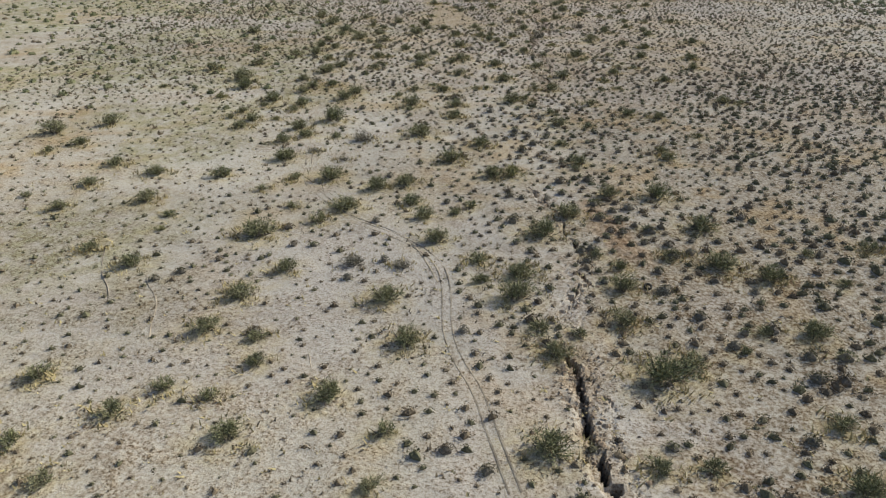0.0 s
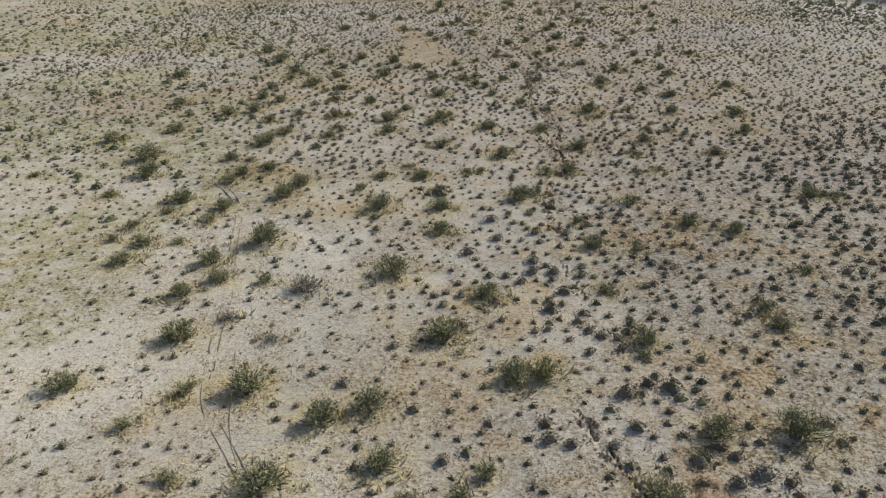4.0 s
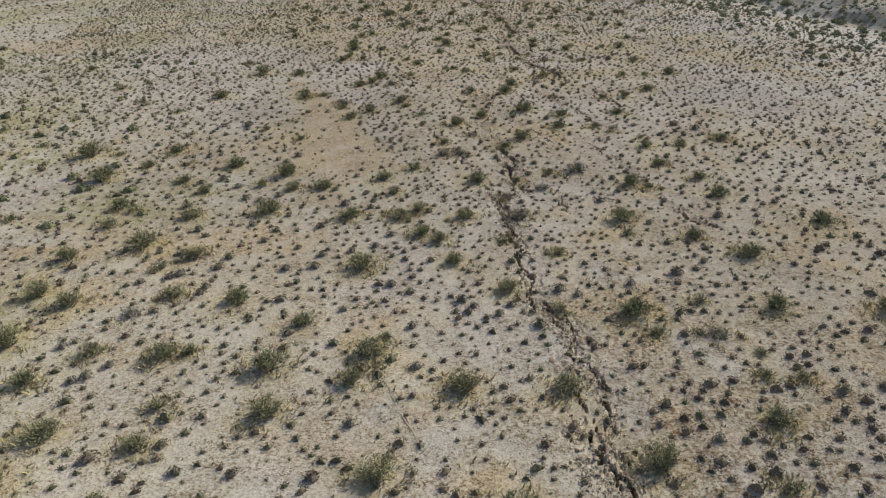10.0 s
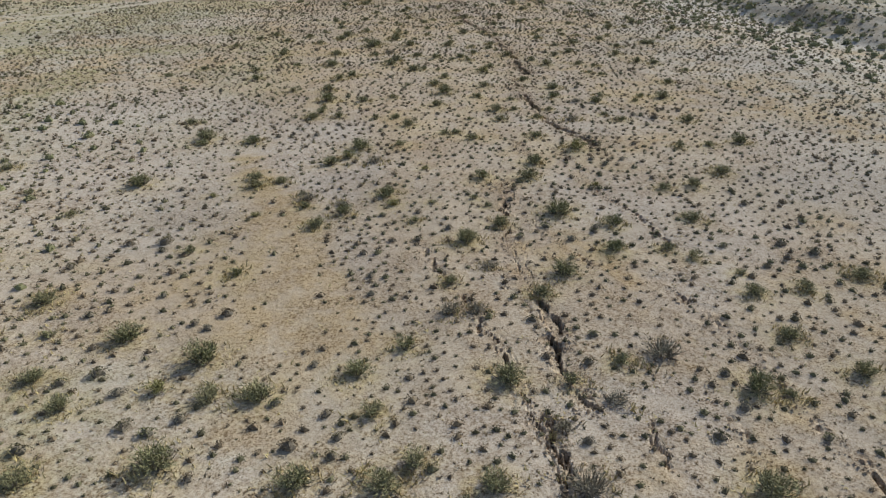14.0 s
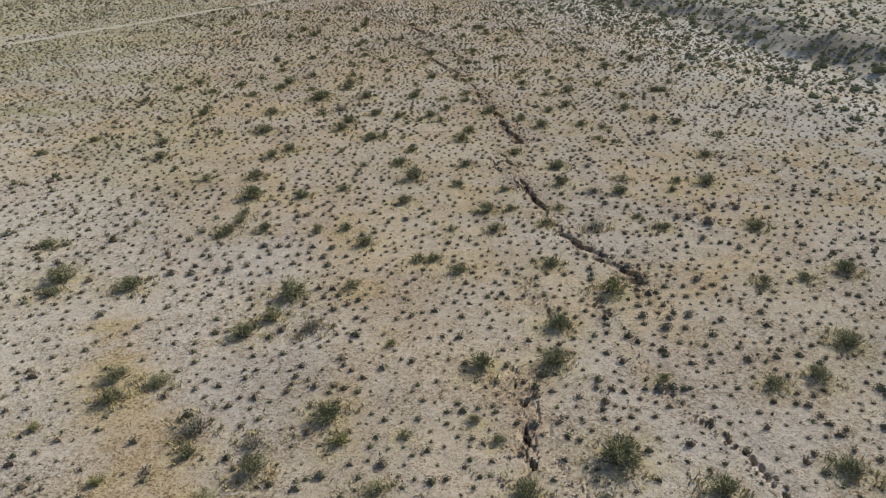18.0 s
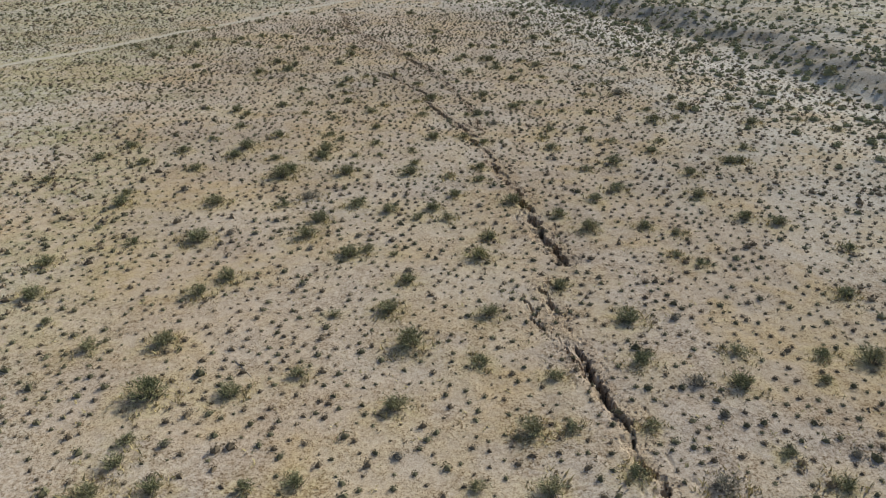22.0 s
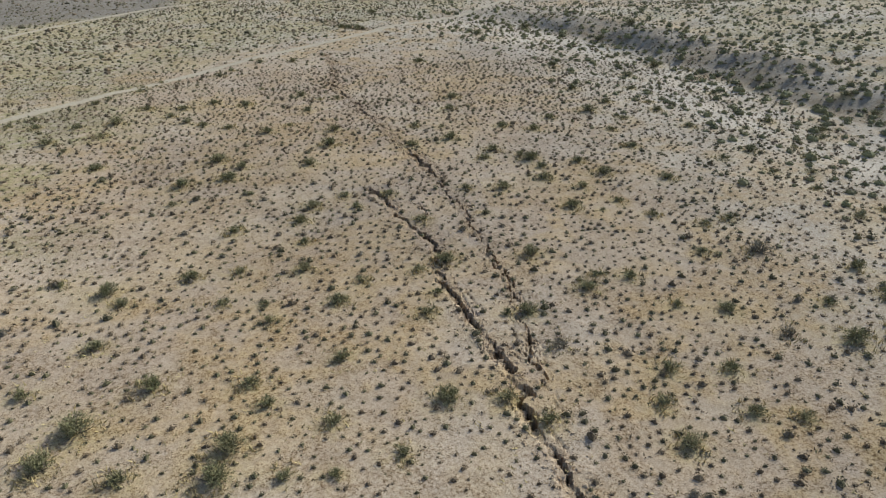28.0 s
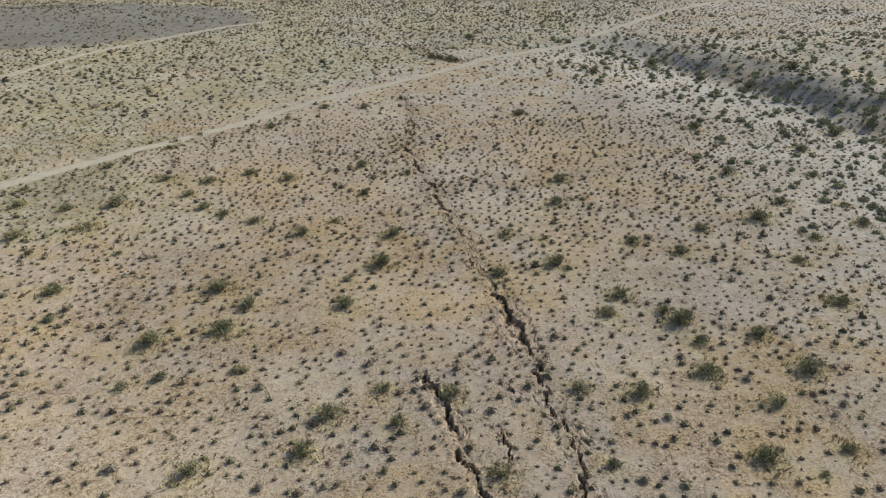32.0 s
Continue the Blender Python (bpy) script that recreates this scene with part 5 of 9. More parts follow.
SMALL.append([(1.4, 92.7, 0.36), (0.6, 92.8, 0.36), (20.4, 92.9, 0.23), (0.3, 92.9, 0.18), (9.1, 92.9, 0.37), (22.0, 93.0, 0.23), (13.9, 93.1, 0.42), (-8.8, 93.2, 0.21), (-13.0, 93.3, 0.51), (17.6, 93.4, 0.38), (24.0, 93.4, 0.30), (23.0, 93.6, 0.24), (-10.3, 93.6, 0.21), (20.5, 93.6, 0.23), (-3.6, 93.7, 0.36), (3.6, 93.7, 0.41), (15.7, 93.8, 0.42), (-13.7, 94.0, 0.26), (29.0, 94.0, 0.41), (5.7, 94.1, 0.22), (-11.6, 94.1, 0.18), (-12.6, 94.2, 0.26), (13.5, 94.2, 0.23), (-4.2, 94.2, 0.33), (6.2, 94.3, 0.23), (18.4, 94.5, 0.44), (10.6, 94.7, 0.35), (27.0, 94.7, 0.31), (20.0, 94.7, 0.24), (26.0, 94.7, 0.29), (17.5, 94.7, 0.56), (-12.2, 94.8, 0.32)])
SMALL.append([(21.8, 94.8, 0.24), (15.5, 95.0, 0.28), (-5.6, 95.1, 0.37), (6.9, 95.1, 0.23), (-1.4, 95.3, 0.23), (2.8, 95.3, 0.23), (-13.2, 95.3, 0.32), (28.5, 95.3, 0.38), (14.8, 95.5, 0.44), (19.1, 95.6, 0.51), (-4.9, 95.7, 0.34), (-0.9, 95.7, 0.38), (-2.3, 95.8, 0.34), (6.0, 95.8, 0.29), (24.5, 95.9, 0.25), (16.8, 95.9, 0.51), (-12.2, 96.1, 0.37), (-7.3, 96.2, 0.28), (22.2, 96.2, 0.25), (9.1, 96.2, 0.40), (28.4, 96.3, 0.38), (23.9, 96.3, 0.38), (-5.1, 96.6, 0.38), (21.3, 96.7, 0.29), (27.9, 96.9, 0.32), (25.3, 96.9, 0.26), (2.1, 96.9, 0.24), (1.6, 96.9, 0.36), (-12.8, 97.0, 0.23), (5.3, 97.0, 0.24), (18.7, 97.1, 0.25), (17.7, 97.1, 0.38)])
SMALL.append([(-11.5, 97.1, 0.38), (10.2, 97.2, 0.25), (-6.1, 97.4, 0.39), (19.8, 97.4, 0.38), (18.4, 97.5, 0.27), (20.6, 97.6, 0.28), (19.2, 97.6, 0.32), (-8.2, 97.6, 0.29), (9.9, 97.7, 0.25), (-0.4, 97.7, 0.24), (-13.3, 97.8, 0.29), (22.2, 97.8, 0.35), (-7.0, 97.9, 0.24), (3.0, 98.0, 0.37), (18.5, 98.1, 0.42), (6.6, 98.2, 0.42), (5.0, 98.4, 0.31), (-15.0, 98.4, 0.58), (20.2, 98.5, 0.36), (13.0, 98.5, 0.30), (8.5, 98.6, 0.25), (-12.3, 98.7, 0.39), (-6.6, 98.8, 0.30), (11.5, 99.0, 0.35), (21.2, 99.0, 0.51), (13.5, 99.2, 0.21), (9.6, 99.2, 0.39), (19.6, 99.2, 0.22), (-8.2, 99.2, 0.36), (20.1, 99.3, 0.26), (18.2, 99.3, 0.51), (8.4, 99.3, 0.18)])
SMALL.append([(-4.4, 99.4, 0.41), (10.4, 99.4, 0.39), (5.4, 99.6, 0.26), (9.9, 99.6, 0.31), (8.9, 99.7, 0.26), (17.8, 99.7, 0.26), (19.9, 99.7, 0.34), (8.5, 99.7, 0.26), (0.4, 99.7, 0.25), (15.0, 99.7, 0.20), (5.2, 99.8, 0.30), (8.1, 99.9, 0.25), (24.1, 100.0, 0.23), (18.2, 100.0, 0.37), (2.8, 100.1, 0.39), (8.3, 100.2, 0.28), (21.8, 100.2, 0.30), (22.6, 100.2, 0.23), (4.7, 100.2, 0.31), (21.3, 100.3, 0.30), (23.3, 100.3, 0.31), (7.0, 100.4, 0.26), (11.4, 100.4, 0.32), (10.5, 100.4, 0.29), (-2.7, 100.5, 0.32), (7.7, 100.5, 0.29), (1.3, 100.5, 0.26), (5.4, 100.5, 0.26), (-4.2, 100.5, 0.25), (15.8, 100.6, 0.42), (3.2, 100.6, 0.31), (10.3, 100.7, 0.32)])
SMALL.append([(1.0, 100.7, 0.35), (20.5, 100.7, 0.38), (4.1, 100.7, 0.26), (1.8, 100.8, 0.42), (10.9, 100.8, 0.21), (21.6, 100.8, 0.23), (8.7, 100.9, 0.36), (-5.5, 101.0, 0.25), (13.4, 101.1, 0.37), (18.1, 101.1, 0.54), (14.8, 101.1, 0.30), (20.5, 101.2, 0.19), (4.9, 101.2, 0.18), (19.4, 101.2, 0.28), (-4.3, 101.2, 0.26), (1.1, 101.2, 0.21), (18.8, 101.3, 0.28), (-2.9, 101.3, 0.42), (5.5, 101.4, 0.36), (22.1, 101.4, 0.39), (9.7, 101.5, 0.22), (-5.4, 101.5, 0.35), (-6.0, 101.5, 0.26), (9.4, 101.5, 0.21), (-6.4, 101.6, 0.35), (23.8, 101.7, 0.24), (25.8, 101.8, 0.41), (19.3, 101.8, 0.22), (10.0, 101.9, 0.21), (20.4, 101.9, 0.24), (4.2, 101.9, 0.29), (6.0, 101.9, 0.37)])
SMALL.append([(12.1, 101.9, 0.31), (23.4, 101.9, 0.19), (-5.1, 102.0, 0.39), (11.9, 102.1, 0.23), (-3.3, 102.1, 0.31), (11.2, 102.1, 0.21), (10.9, 102.2, 0.23), (-6.3, 102.2, 0.28), (21.0, 102.3, 0.18), (1.0, 102.4, 0.22), (-8.5, 102.4, 0.35), (25.6, 102.4, 0.46), (-7.0, 102.5, 0.21), (17.7, 102.5, 0.45), (-4.0, 102.6, 0.22), (11.9, 102.6, 0.23), (18.4, 102.6, 0.19), (-4.9, 102.7, 0.18), (4.8, 102.8, 0.30), (-7.0, 102.8, 0.29), (13.0, 102.8, 0.40), (6.6, 102.9, 0.38), (5.4, 103.0, 0.18), (4.0, 103.0, 0.18), (-6.4, 103.1, 0.20), (-5.5, 103.1, 0.20), (0.9, 103.2, 0.18), (-6.1, 103.2, 0.31), (15.9, 103.3, 0.41), (1.2, 103.3, 0.30), (-4.6, 103.3, 0.44), (22.1, 103.3, 0.30)])
SMALL.append([(1.6, 103.4, 0.23), (23.5, 103.4, 0.25), (-8.7, 103.4, 0.26), (4.2, 103.5, 0.31), (3.4, 103.5, 0.34), (22.8, 103.6, 0.25), (12.3, 103.7, 0.24), (26.0, 103.7, 0.24), (17.6, 103.8, 0.25), (21.3, 103.9, 0.25), (-2.6, 103.9, 0.27), (15.5, 104.0, 0.30), (4.6, 104.0, 0.32), (24.1, 104.0, 0.48), (5.5, 104.0, 0.19), (-3.1, 104.1, 0.30), (-2.0, 104.2, 0.38), (11.8, 104.2, 0.29), (26.5, 104.3, 0.35), (3.2, 104.4, 0.19), (-8.7, 104.5, 0.30), (1.2, 104.5, 0.47), (22.9, 104.6, 0.43), (-5.1, 104.6, 0.31), (2.6, 104.6, 0.32), (17.7, 104.6, 0.25), (15.0, 104.7, 0.23), (-8.4, 104.7, 0.30), (-6.5, 104.7, 0.54), (-4.4, 104.8, 0.54), (25.4, 104.8, 0.26), (13.9, 104.9, 0.34)])
SMALL.append([(-7.6, 104.9, 0.54), (21.1, 104.9, 0.35), (-5.1, 105.0, 0.44), (-0.8, 105.0, 0.40), (-3.4, 105.1, 0.39), (-1.7, 105.2, 0.32), (20.1, 105.3, 0.26), (21.8, 105.3, 0.25), (18.7, 105.4, 0.21), (3.4, 105.4, 0.24), (13.3, 105.4, 0.20), (2.3, 105.4, 0.33), (17.3, 105.4, 0.26), (0.2, 105.5, 0.36), (12.3, 105.5, 0.37), (17.9, 105.5, 0.21), (24.1, 105.5, 0.27), (1.0, 105.6, 0.49), (-6.4, 105.6, 0.39), (20.5, 105.6, 0.39), (5.3, 105.6, 0.30), (28.1, 105.6, 0.27), (26.8, 105.9, 0.27), (9.1, 105.9, 0.25), (10.8, 106.0, 0.21), (26.2, 106.0, 0.22), (21.9, 106.0, 0.36), (3.9, 106.0, 0.33), (-2.8, 106.1, 0.41), (25.5, 106.1, 0.83), (21.3, 106.2, 0.27), (6.3, 106.2, 0.20)])
SMALL.append([(16.7, 106.2, 0.21), (-7.4, 106.2, 0.24), (29.4, 106.3, 0.26), (16.3, 106.3, 0.32), (12.6, 106.4, 0.24), (-2.2, 106.4, 0.33), (12.9, 106.5, 0.24), (4.7, 106.5, 0.30), (20.0, 106.5, 0.27), (5.0, 106.5, 0.18), (11.4, 106.6, 0.18), (14.6, 106.6, 0.27), (7.0, 106.7, 0.31), (1.5, 106.7, 0.47), (-5.7, 106.7, 0.41), (12.3, 106.8, 0.21), (14.1, 106.9, 0.36), (2.0, 106.9, 0.20), (9.5, 106.9, 0.31), (5.3, 106.9, 0.26), (8.8, 107.0, 0.26), (-8.1, 107.1, 0.33), (-9.9, 107.2, 0.24), (-8.9, 107.2, 0.20), (20.5, 107.3, 0.22), (-0.4, 107.4, 0.34), (24.0, 107.4, 0.53), (-1.1, 107.4, 0.42), (-2.6, 107.5, 0.51), (8.2, 107.5, 0.35), (29.1, 107.6, 0.29), (25.3, 107.6, 0.38)])
SMALL.append([(-10.8, 107.6, 0.25), (12.5, 107.7, 0.22), (5.1, 107.7, 0.21), (26.0, 107.7, 0.34), (1.4, 107.8, 0.31), (30.7, 107.9, 0.49), (-0.3, 108.1, 0.35), (14.4, 108.2, 0.26), (-5.2, 108.2, 0.37), (28.6, 108.2, 0.58), (21.7, 108.2, 0.38), (-10.6, 108.3, 0.30), (-3.1, 108.3, 0.21), (23.3, 108.3, 0.38), (5.2, 108.3, 0.21), (-7.0, 108.4, 0.25), (-6.5, 108.4, 0.26), (-9.9, 108.5, 0.34), (10.3, 108.5, 0.27), (26.7, 108.5, 0.35), (7.3, 108.7, 0.22), (27.2, 108.7, 0.49), (28.2, 108.7, 0.35), (30.3, 108.9, 0.36), (18.0, 108.9, 0.34), (0.6, 109.0, 0.36), (-6.3, 109.0, 0.21), (-0.7, 109.1, 0.27), (22.1, 109.1, 0.35), (14.7, 109.1, 0.28), (1.9, 109.1, 0.22), (26.9, 109.2, 0.44)])
SMALL.append([(4.2, 109.3, 0.40), (18.9, 109.3, 0.23), (13.4, 109.3, 0.23), (25.5, 109.3, 0.35), (13.8, 109.3, 0.28), (-10.7, 109.3, 0.26), (16.8, 109.3, 0.29), (25.0, 109.4, 0.28), (12.7, 109.5, 0.28), (5.0, 109.6, 0.22), (20.7, 109.7, 0.35), (-6.1, 109.8, 0.27), (23.1, 109.9, 0.24), (22.2, 110.1, 0.30), (-8.0, 110.1, 0.36), (25.4, 110.2, 0.24), (29.1, 110.2, 0.41), (9.4, 110.4, 0.34), (23.9, 110.4, 0.28), (18.7, 110.4, 0.40), (6.4, 110.4, 0.47), (21.1, 110.5, 0.30), (-9.6, 110.5, 0.27), (20.2, 110.5, 0.50), (24.6, 110.7, 0.28), (7.3, 110.7, 0.29), (-11.6, 110.8, 0.21), (-7.0, 110.8, 0.22), (10.8, 110.9, 0.23), (-5.9, 110.9, 0.33), (-8.9, 111.0, 0.27), (23.9, 111.0, 0.29)])
SMALL.append([(31.0, 111.1, 0.29), (31.8, 111.1, 0.29), (-10.4, 111.2, 0.27), (22.1, 111.3, 0.29), (26.7, 111.3, 0.37), (-12.1, 111.4, 0.22), (13.6, 111.4, 0.24), (8.1, 111.5, 0.39), (-9.1, 111.5, 0.26), (15.9, 111.5, 0.40), (18.1, 111.6, 0.28), (2.8, 111.7, 0.38), (1.0, 111.8, 0.35), (30.5, 111.9, 0.38), (-9.8, 111.9, 0.22), (4.4, 111.9, 0.43), (19.9, 111.9, 0.25), (7.6, 112.0, 0.39), (-10.3, 112.0, 0.22), (11.3, 112.1, 0.30), (-9.5, 112.2, 0.28), (16.8, 112.2, 0.31), (-2.7, 112.4, 0.48), (19.3, 112.6, 0.42), (-7.9, 112.6, 0.28), (1.5, 112.8, 0.35), (-1.5, 112.8, 0.23), (17.8, 112.8, 0.42), (17.3, 113.0, 0.29), (-2.0, 113.1, 0.23), (12.5, 113.2, 0.25), (1.7, 113.2, 0.30)])
SMALL.append([(9.8, 113.2, 0.31), (3.6, 113.2, 0.36), (-6.7, 113.6, 0.39), (30.8, 113.6, 0.31), (25.7, 113.8, 0.31), (-0.7, 113.8, 0.30), (5.2, 113.8, 0.29), (-4.1, 113.8, 0.24), (32.5, 113.8, 0.31), (23.9, 113.9, 0.33), (-0.2, 114.0, 0.24), (1.3, 114.1, 0.30), (34.9, 114.1, 0.45), (19.7, 114.1, 0.32), (20.2, 114.3, 0.30), (3.4, 114.3, 0.29), (-11.0, 114.3, 0.49), (25.6, 114.5, 0.40), (-12.8, 114.5, 0.35), (17.1, 114.6, 0.32), (4.0, 114.6, 0.29), (2.4, 114.9, 0.29), (-4.9, 114.9, 0.30), (-9.3, 114.9, 0.24), (-7.3, 115.0, 0.30), (-9.7, 115.2, 0.30), (21.2, 115.3, 0.33), (3.6, 115.4, 0.29), (18.9, 115.4, 0.49), (0.8, 115.4, 0.29), (2.7, 115.5, 0.29), (18.5, 115.5, 0.31)])
SMALL.append([(22.2, 115.7, 0.27), (-10.4, 115.7, 0.30), (1.4, 115.8, 0.29), (25.5, 115.8, 0.32), (-6.3, 116.0, 0.37), (7.3, 116.1, 0.30), (-10.9, 116.3, 0.41), (9.6, 116.4, 0.26), (18.4, 116.6, 0.32), (-8.6, 116.6, 0.31), (-7.0, 117.0, 0.25), (-11.5, 117.1, 0.37), (-10.9, 117.2, 0.31), (-13.5, 117.4, 0.31), (12.8, 117.5, 0.34), (25.2, 117.5, 0.40), (-6.4, 117.8, 0.32), (5.4, 117.8, 0.45), (-7.5, 117.8, 0.32), (25.2, 117.9, 0.31), (1.9, 118.0, 0.31), (-11.9, 118.0, 0.32), (22.5, 118.1, 0.28), (21.6, 118.2, 0.57), (-1.0, 118.2, 0.31), (4.2, 118.3, 0.31), (24.8, 118.4, 0.22), (-8.5, 118.4, 0.26), (24.4, 118.4, 0.26), (3.2, 118.5, 0.31), (-13.4, 118.5, 0.32), (20.6, 118.7, 0.26)])
SMALL.append([(23.3, 118.7, 0.29), (2.7, 118.8, 0.32), (25.7, 119.1, 0.22), (26.2, 119.1, 0.42), (24.6, 119.1, 0.44), (20.9, 119.2, 0.20), (-9.3, 119.2, 0.26), (23.0, 119.3, 0.30), (17.3, 119.3, 0.32), (16.8, 119.4, 0.36), (22.2, 119.6, 0.45), (-13.2, 119.6, 0.33), (-12.2, 119.7, 0.40), (16.5, 119.8, 0.36), (20.7, 119.8, 0.30), (14.5, 119.8, 0.32), (15.8, 119.9, 0.36), (-6.6, 119.9, 0.34), (26.4, 119.9, 0.21), (25.4, 119.9, 0.38), (-8.7, 120.0, 0.34), (21.9, 120.1, 0.23), (27.1, 120.2, 0.31), (14.9, 120.3, 0.32), (9.8, 120.3, 0.21), (11.1, 120.3, 0.36), (17.8, 120.4, 0.42), (13.1, 120.4, 0.32), (18.8, 120.5, 0.33), (20.2, 120.6, 0.23), (17.4, 120.6, 0.33), (22.3, 120.6, 0.34)])
SMALL.append([(27.3, 120.7, 0.24), (13.2, 120.9, 0.18), (10.4, 121.0, 0.18), (5.6, 121.1, 0.21), (-12.3, 121.1, 0.41), (9.4, 121.1, 0.29), (20.6, 121.4, 0.22), (15.0, 121.4, 0.38), (2.4, 121.4, 0.36), (20.0, 121.5, 0.34), (3.0, 121.5, 0.20), (-15.3, 121.5, 0.57), (25.2, 121.6, 0.19), (13.8, 121.6, 0.38), (17.7, 121.6, 0.31), (12.0, 121.7, 0.38), (6.2, 121.7, 0.26), (27.2, 121.8, 0.33), (5.3, 121.8, 0.26), (22.6, 121.9, 0.32), (-9.3, 121.9, 0.35), (21.2, 122.1, 0.29), (3.4, 122.1, 0.41), (7.9, 122.2, 0.23), (22.3, 122.2, 0.40), (14.0, 122.3, 0.34), (23.3, 122.3, 0.41), (9.7, 122.4, 0.27), (19.2, 122.5, 0.40), (0.5, 122.6, 0.41), (26.1, 122.6, 0.33), (25.8, 122.7, 0.33)])
SMALL.append([(-4.1, 122.8, 0.26), (9.5, 122.8, 0.43), (23.1, 122.8, 0.23), (6.4, 122.8, 0.27), (5.0, 122.9, 0.30), (-2.1, 122.9, 0.29), (14.4, 122.9, 0.32), (11.3, 122.9, 0.28), (-15.2, 123.0, 0.33), (24.6, 123.0, 0.42), (23.8, 123.1, 0.23), (27.5, 123.3, 0.37), (3.4, 123.4, 0.23), (28.5, 123.4, 0.26), (22.2, 123.4, 0.30), (0.7, 123.4, 0.42), (-2.9, 123.5, 0.30), (-4.8, 123.5, 0.32), (13.8, 123.5, 0.32), (14.3, 123.6, 0.32), (11.0, 123.6, 0.19), (-5.7, 123.6, 0.32), (12.6, 123.8, 0.19), (23.7, 123.8, 0.25), (-6.5, 123.9, 0.26), (18.9, 123.9, 0.37), (0.1, 123.9, 0.23), (3.6, 124.1, 0.39), (26.5, 124.1, 0.38), (-5.5, 124.1, 0.33), (18.3, 124.1, 0.37), (27.6, 124.2, 0.35)])
SMALL.append([(16.2, 124.2, 0.42), (21.2, 124.2, 0.24), (-4.0, 124.3, 0.38), (10.2, 124.3, 0.32), (6.1, 124.3, 0.24), (2.0, 124.4, 0.39), (6.9, 124.5, 0.24), (-1.7, 124.6, 0.28), (14.1, 124.7, 0.23), (9.9, 124.9, 0.30), (-6.7, 124.9, 0.21), (-4.9, 124.9, 0.23), (2.5, 125.1, 0.48), (-7.6, 125.1, 0.21), (10.9, 125.1, 0.30), (21.8, 125.1, 0.24), (20.9, 125.1, 0.26), (26.7, 125.2, 0.21), (28.7, 125.2, 0.45), (12.4, 125.2, 0.25), (29.7, 125.3, 0.54), (-2.7, 125.4, 0.19), (17.0, 125.4, 0.34), (7.6, 125.4, 0.33), (13.1, 125.4, 0.25), (14.5, 125.4, 0.31), (24.1, 125.4, 0.36), (22.4, 125.4, 0.32), (27.9, 125.5, 0.36), (19.7, 125.6, 0.44), (20.5, 125.6, 0.32), (8.6, 125.8, 0.50)])
SMALL.append([(-6.0, 125.8, 0.34), (-5.5, 125.9, 0.28), (1.1, 126.0, 0.24), (16.2, 126.0, 0.44), (31.8, 126.0, 0.26), (2.2, 126.1, 0.33), (21.2, 126.1, 0.32), (2.9, 126.2, 0.36), (-2.4, 126.3, 0.24), (30.4, 126.3, 0.26), (-0.1, 126.3, 0.41), (-0.6, 126.3, 0.36), (-7.7, 126.3, 0.22), (-7.1, 126.4, 0.40), (14.3, 126.5, 0.21), (31.7, 126.6, 0.26), (26.5, 126.6, 0.41), (7.4, 126.6, 0.38), (17.3, 126.7, 0.27), (3.3, 126.7, 0.30), (24.3, 126.7, 0.26), (1.4, 126.8, 0.42), (-0.1, 126.9, 0.33), (30.7, 126.9, 0.27), (16.1, 127.0, 0.25), (10.4, 127.1, 0.32), (29.6, 127.1, 0.27), (21.3, 127.2, 0.40), (15.4, 127.2, 0.25), (23.0, 127.3, 0.28), (-5.2, 127.3, 0.20), (24.6, 127.3, 0.26)])
SMALL.append([(-6.6, 127.4, 0.29), (-4.6, 127.4, 0.20), (10.0, 127.5, 0.39), (16.9, 127.5, 0.33), (4.7, 127.5, 0.38), (8.9, 127.6, 0.21), (1.1, 127.6, 0.37), (22.4, 127.9, 0.26), (20.9, 128.0, 0.26), (24.4, 128.0, 0.34), (15.2, 128.0, 0.22), (20.6, 128.0, 0.22), (27.1, 128.1, 0.27), (16.2, 128.2, 0.22), (11.0, 128.2, 0.40), (18.6, 128.2, 0.28), (3.4, 128.2, 0.24), (28.4, 128.2, 0.27), (12.6, 128.2, 0.40), (22.7, 128.3, 0.27), (-7.7, 128.6, 0.42), (-2.6, 128.6, 0.43), (2.7, 128.7, 0.21), (-0.3, 128.7, 0.24), (28.4, 128.8, 0.28), (8.8, 128.9, 0.40), (16.5, 128.9, 0.28), (19.2, 129.0, 0.23), (26.4, 129.1, 0.28), (-0.7, 129.1, 0.26), (18.8, 129.2, 0.27), (28.6, 129.3, 0.28)])
SMALL.append([(30.5, 129.4, 0.28), (9.4, 129.4, 0.41), (-2.1, 129.6, 0.44), (-4.1, 129.7, 0.26), (2.9, 129.7, 0.51), (29.3, 129.8, 0.28), (2.2, 129.8, 0.36), (-3.4, 129.8, 0.36), (18.2, 129.9, 0.29), (27.2, 130.0, 0.28), (-5.7, 130.2, 0.44), (26.2, 130.3, 0.28), (17.9, 130.7, 0.24), (8.8, 130.8, 0.38), (-9.4, 130.8, 0.25), (-1.6, 130.8, 0.28), (-1.0, 130.9, 0.22), (9.4, 130.9, 0.27), (4.8, 130.9, 0.38), (19.1, 131.0, 0.30), (3.6, 131.2, 0.27), (6.0, 131.2, 0.48), (26.9, 131.4, 0.29), (23.2, 131.5, 0.29), (31.4, 131.5, 0.30), (13.1, 131.5, 0.30), (24.1, 131.5, 0.29), (-6.1, 131.6, 0.37), (12.3, 131.6, 0.40), (4.0, 131.6, 0.38), (0.4, 131.7, 0.42), (28.8, 131.7, 0.30)])
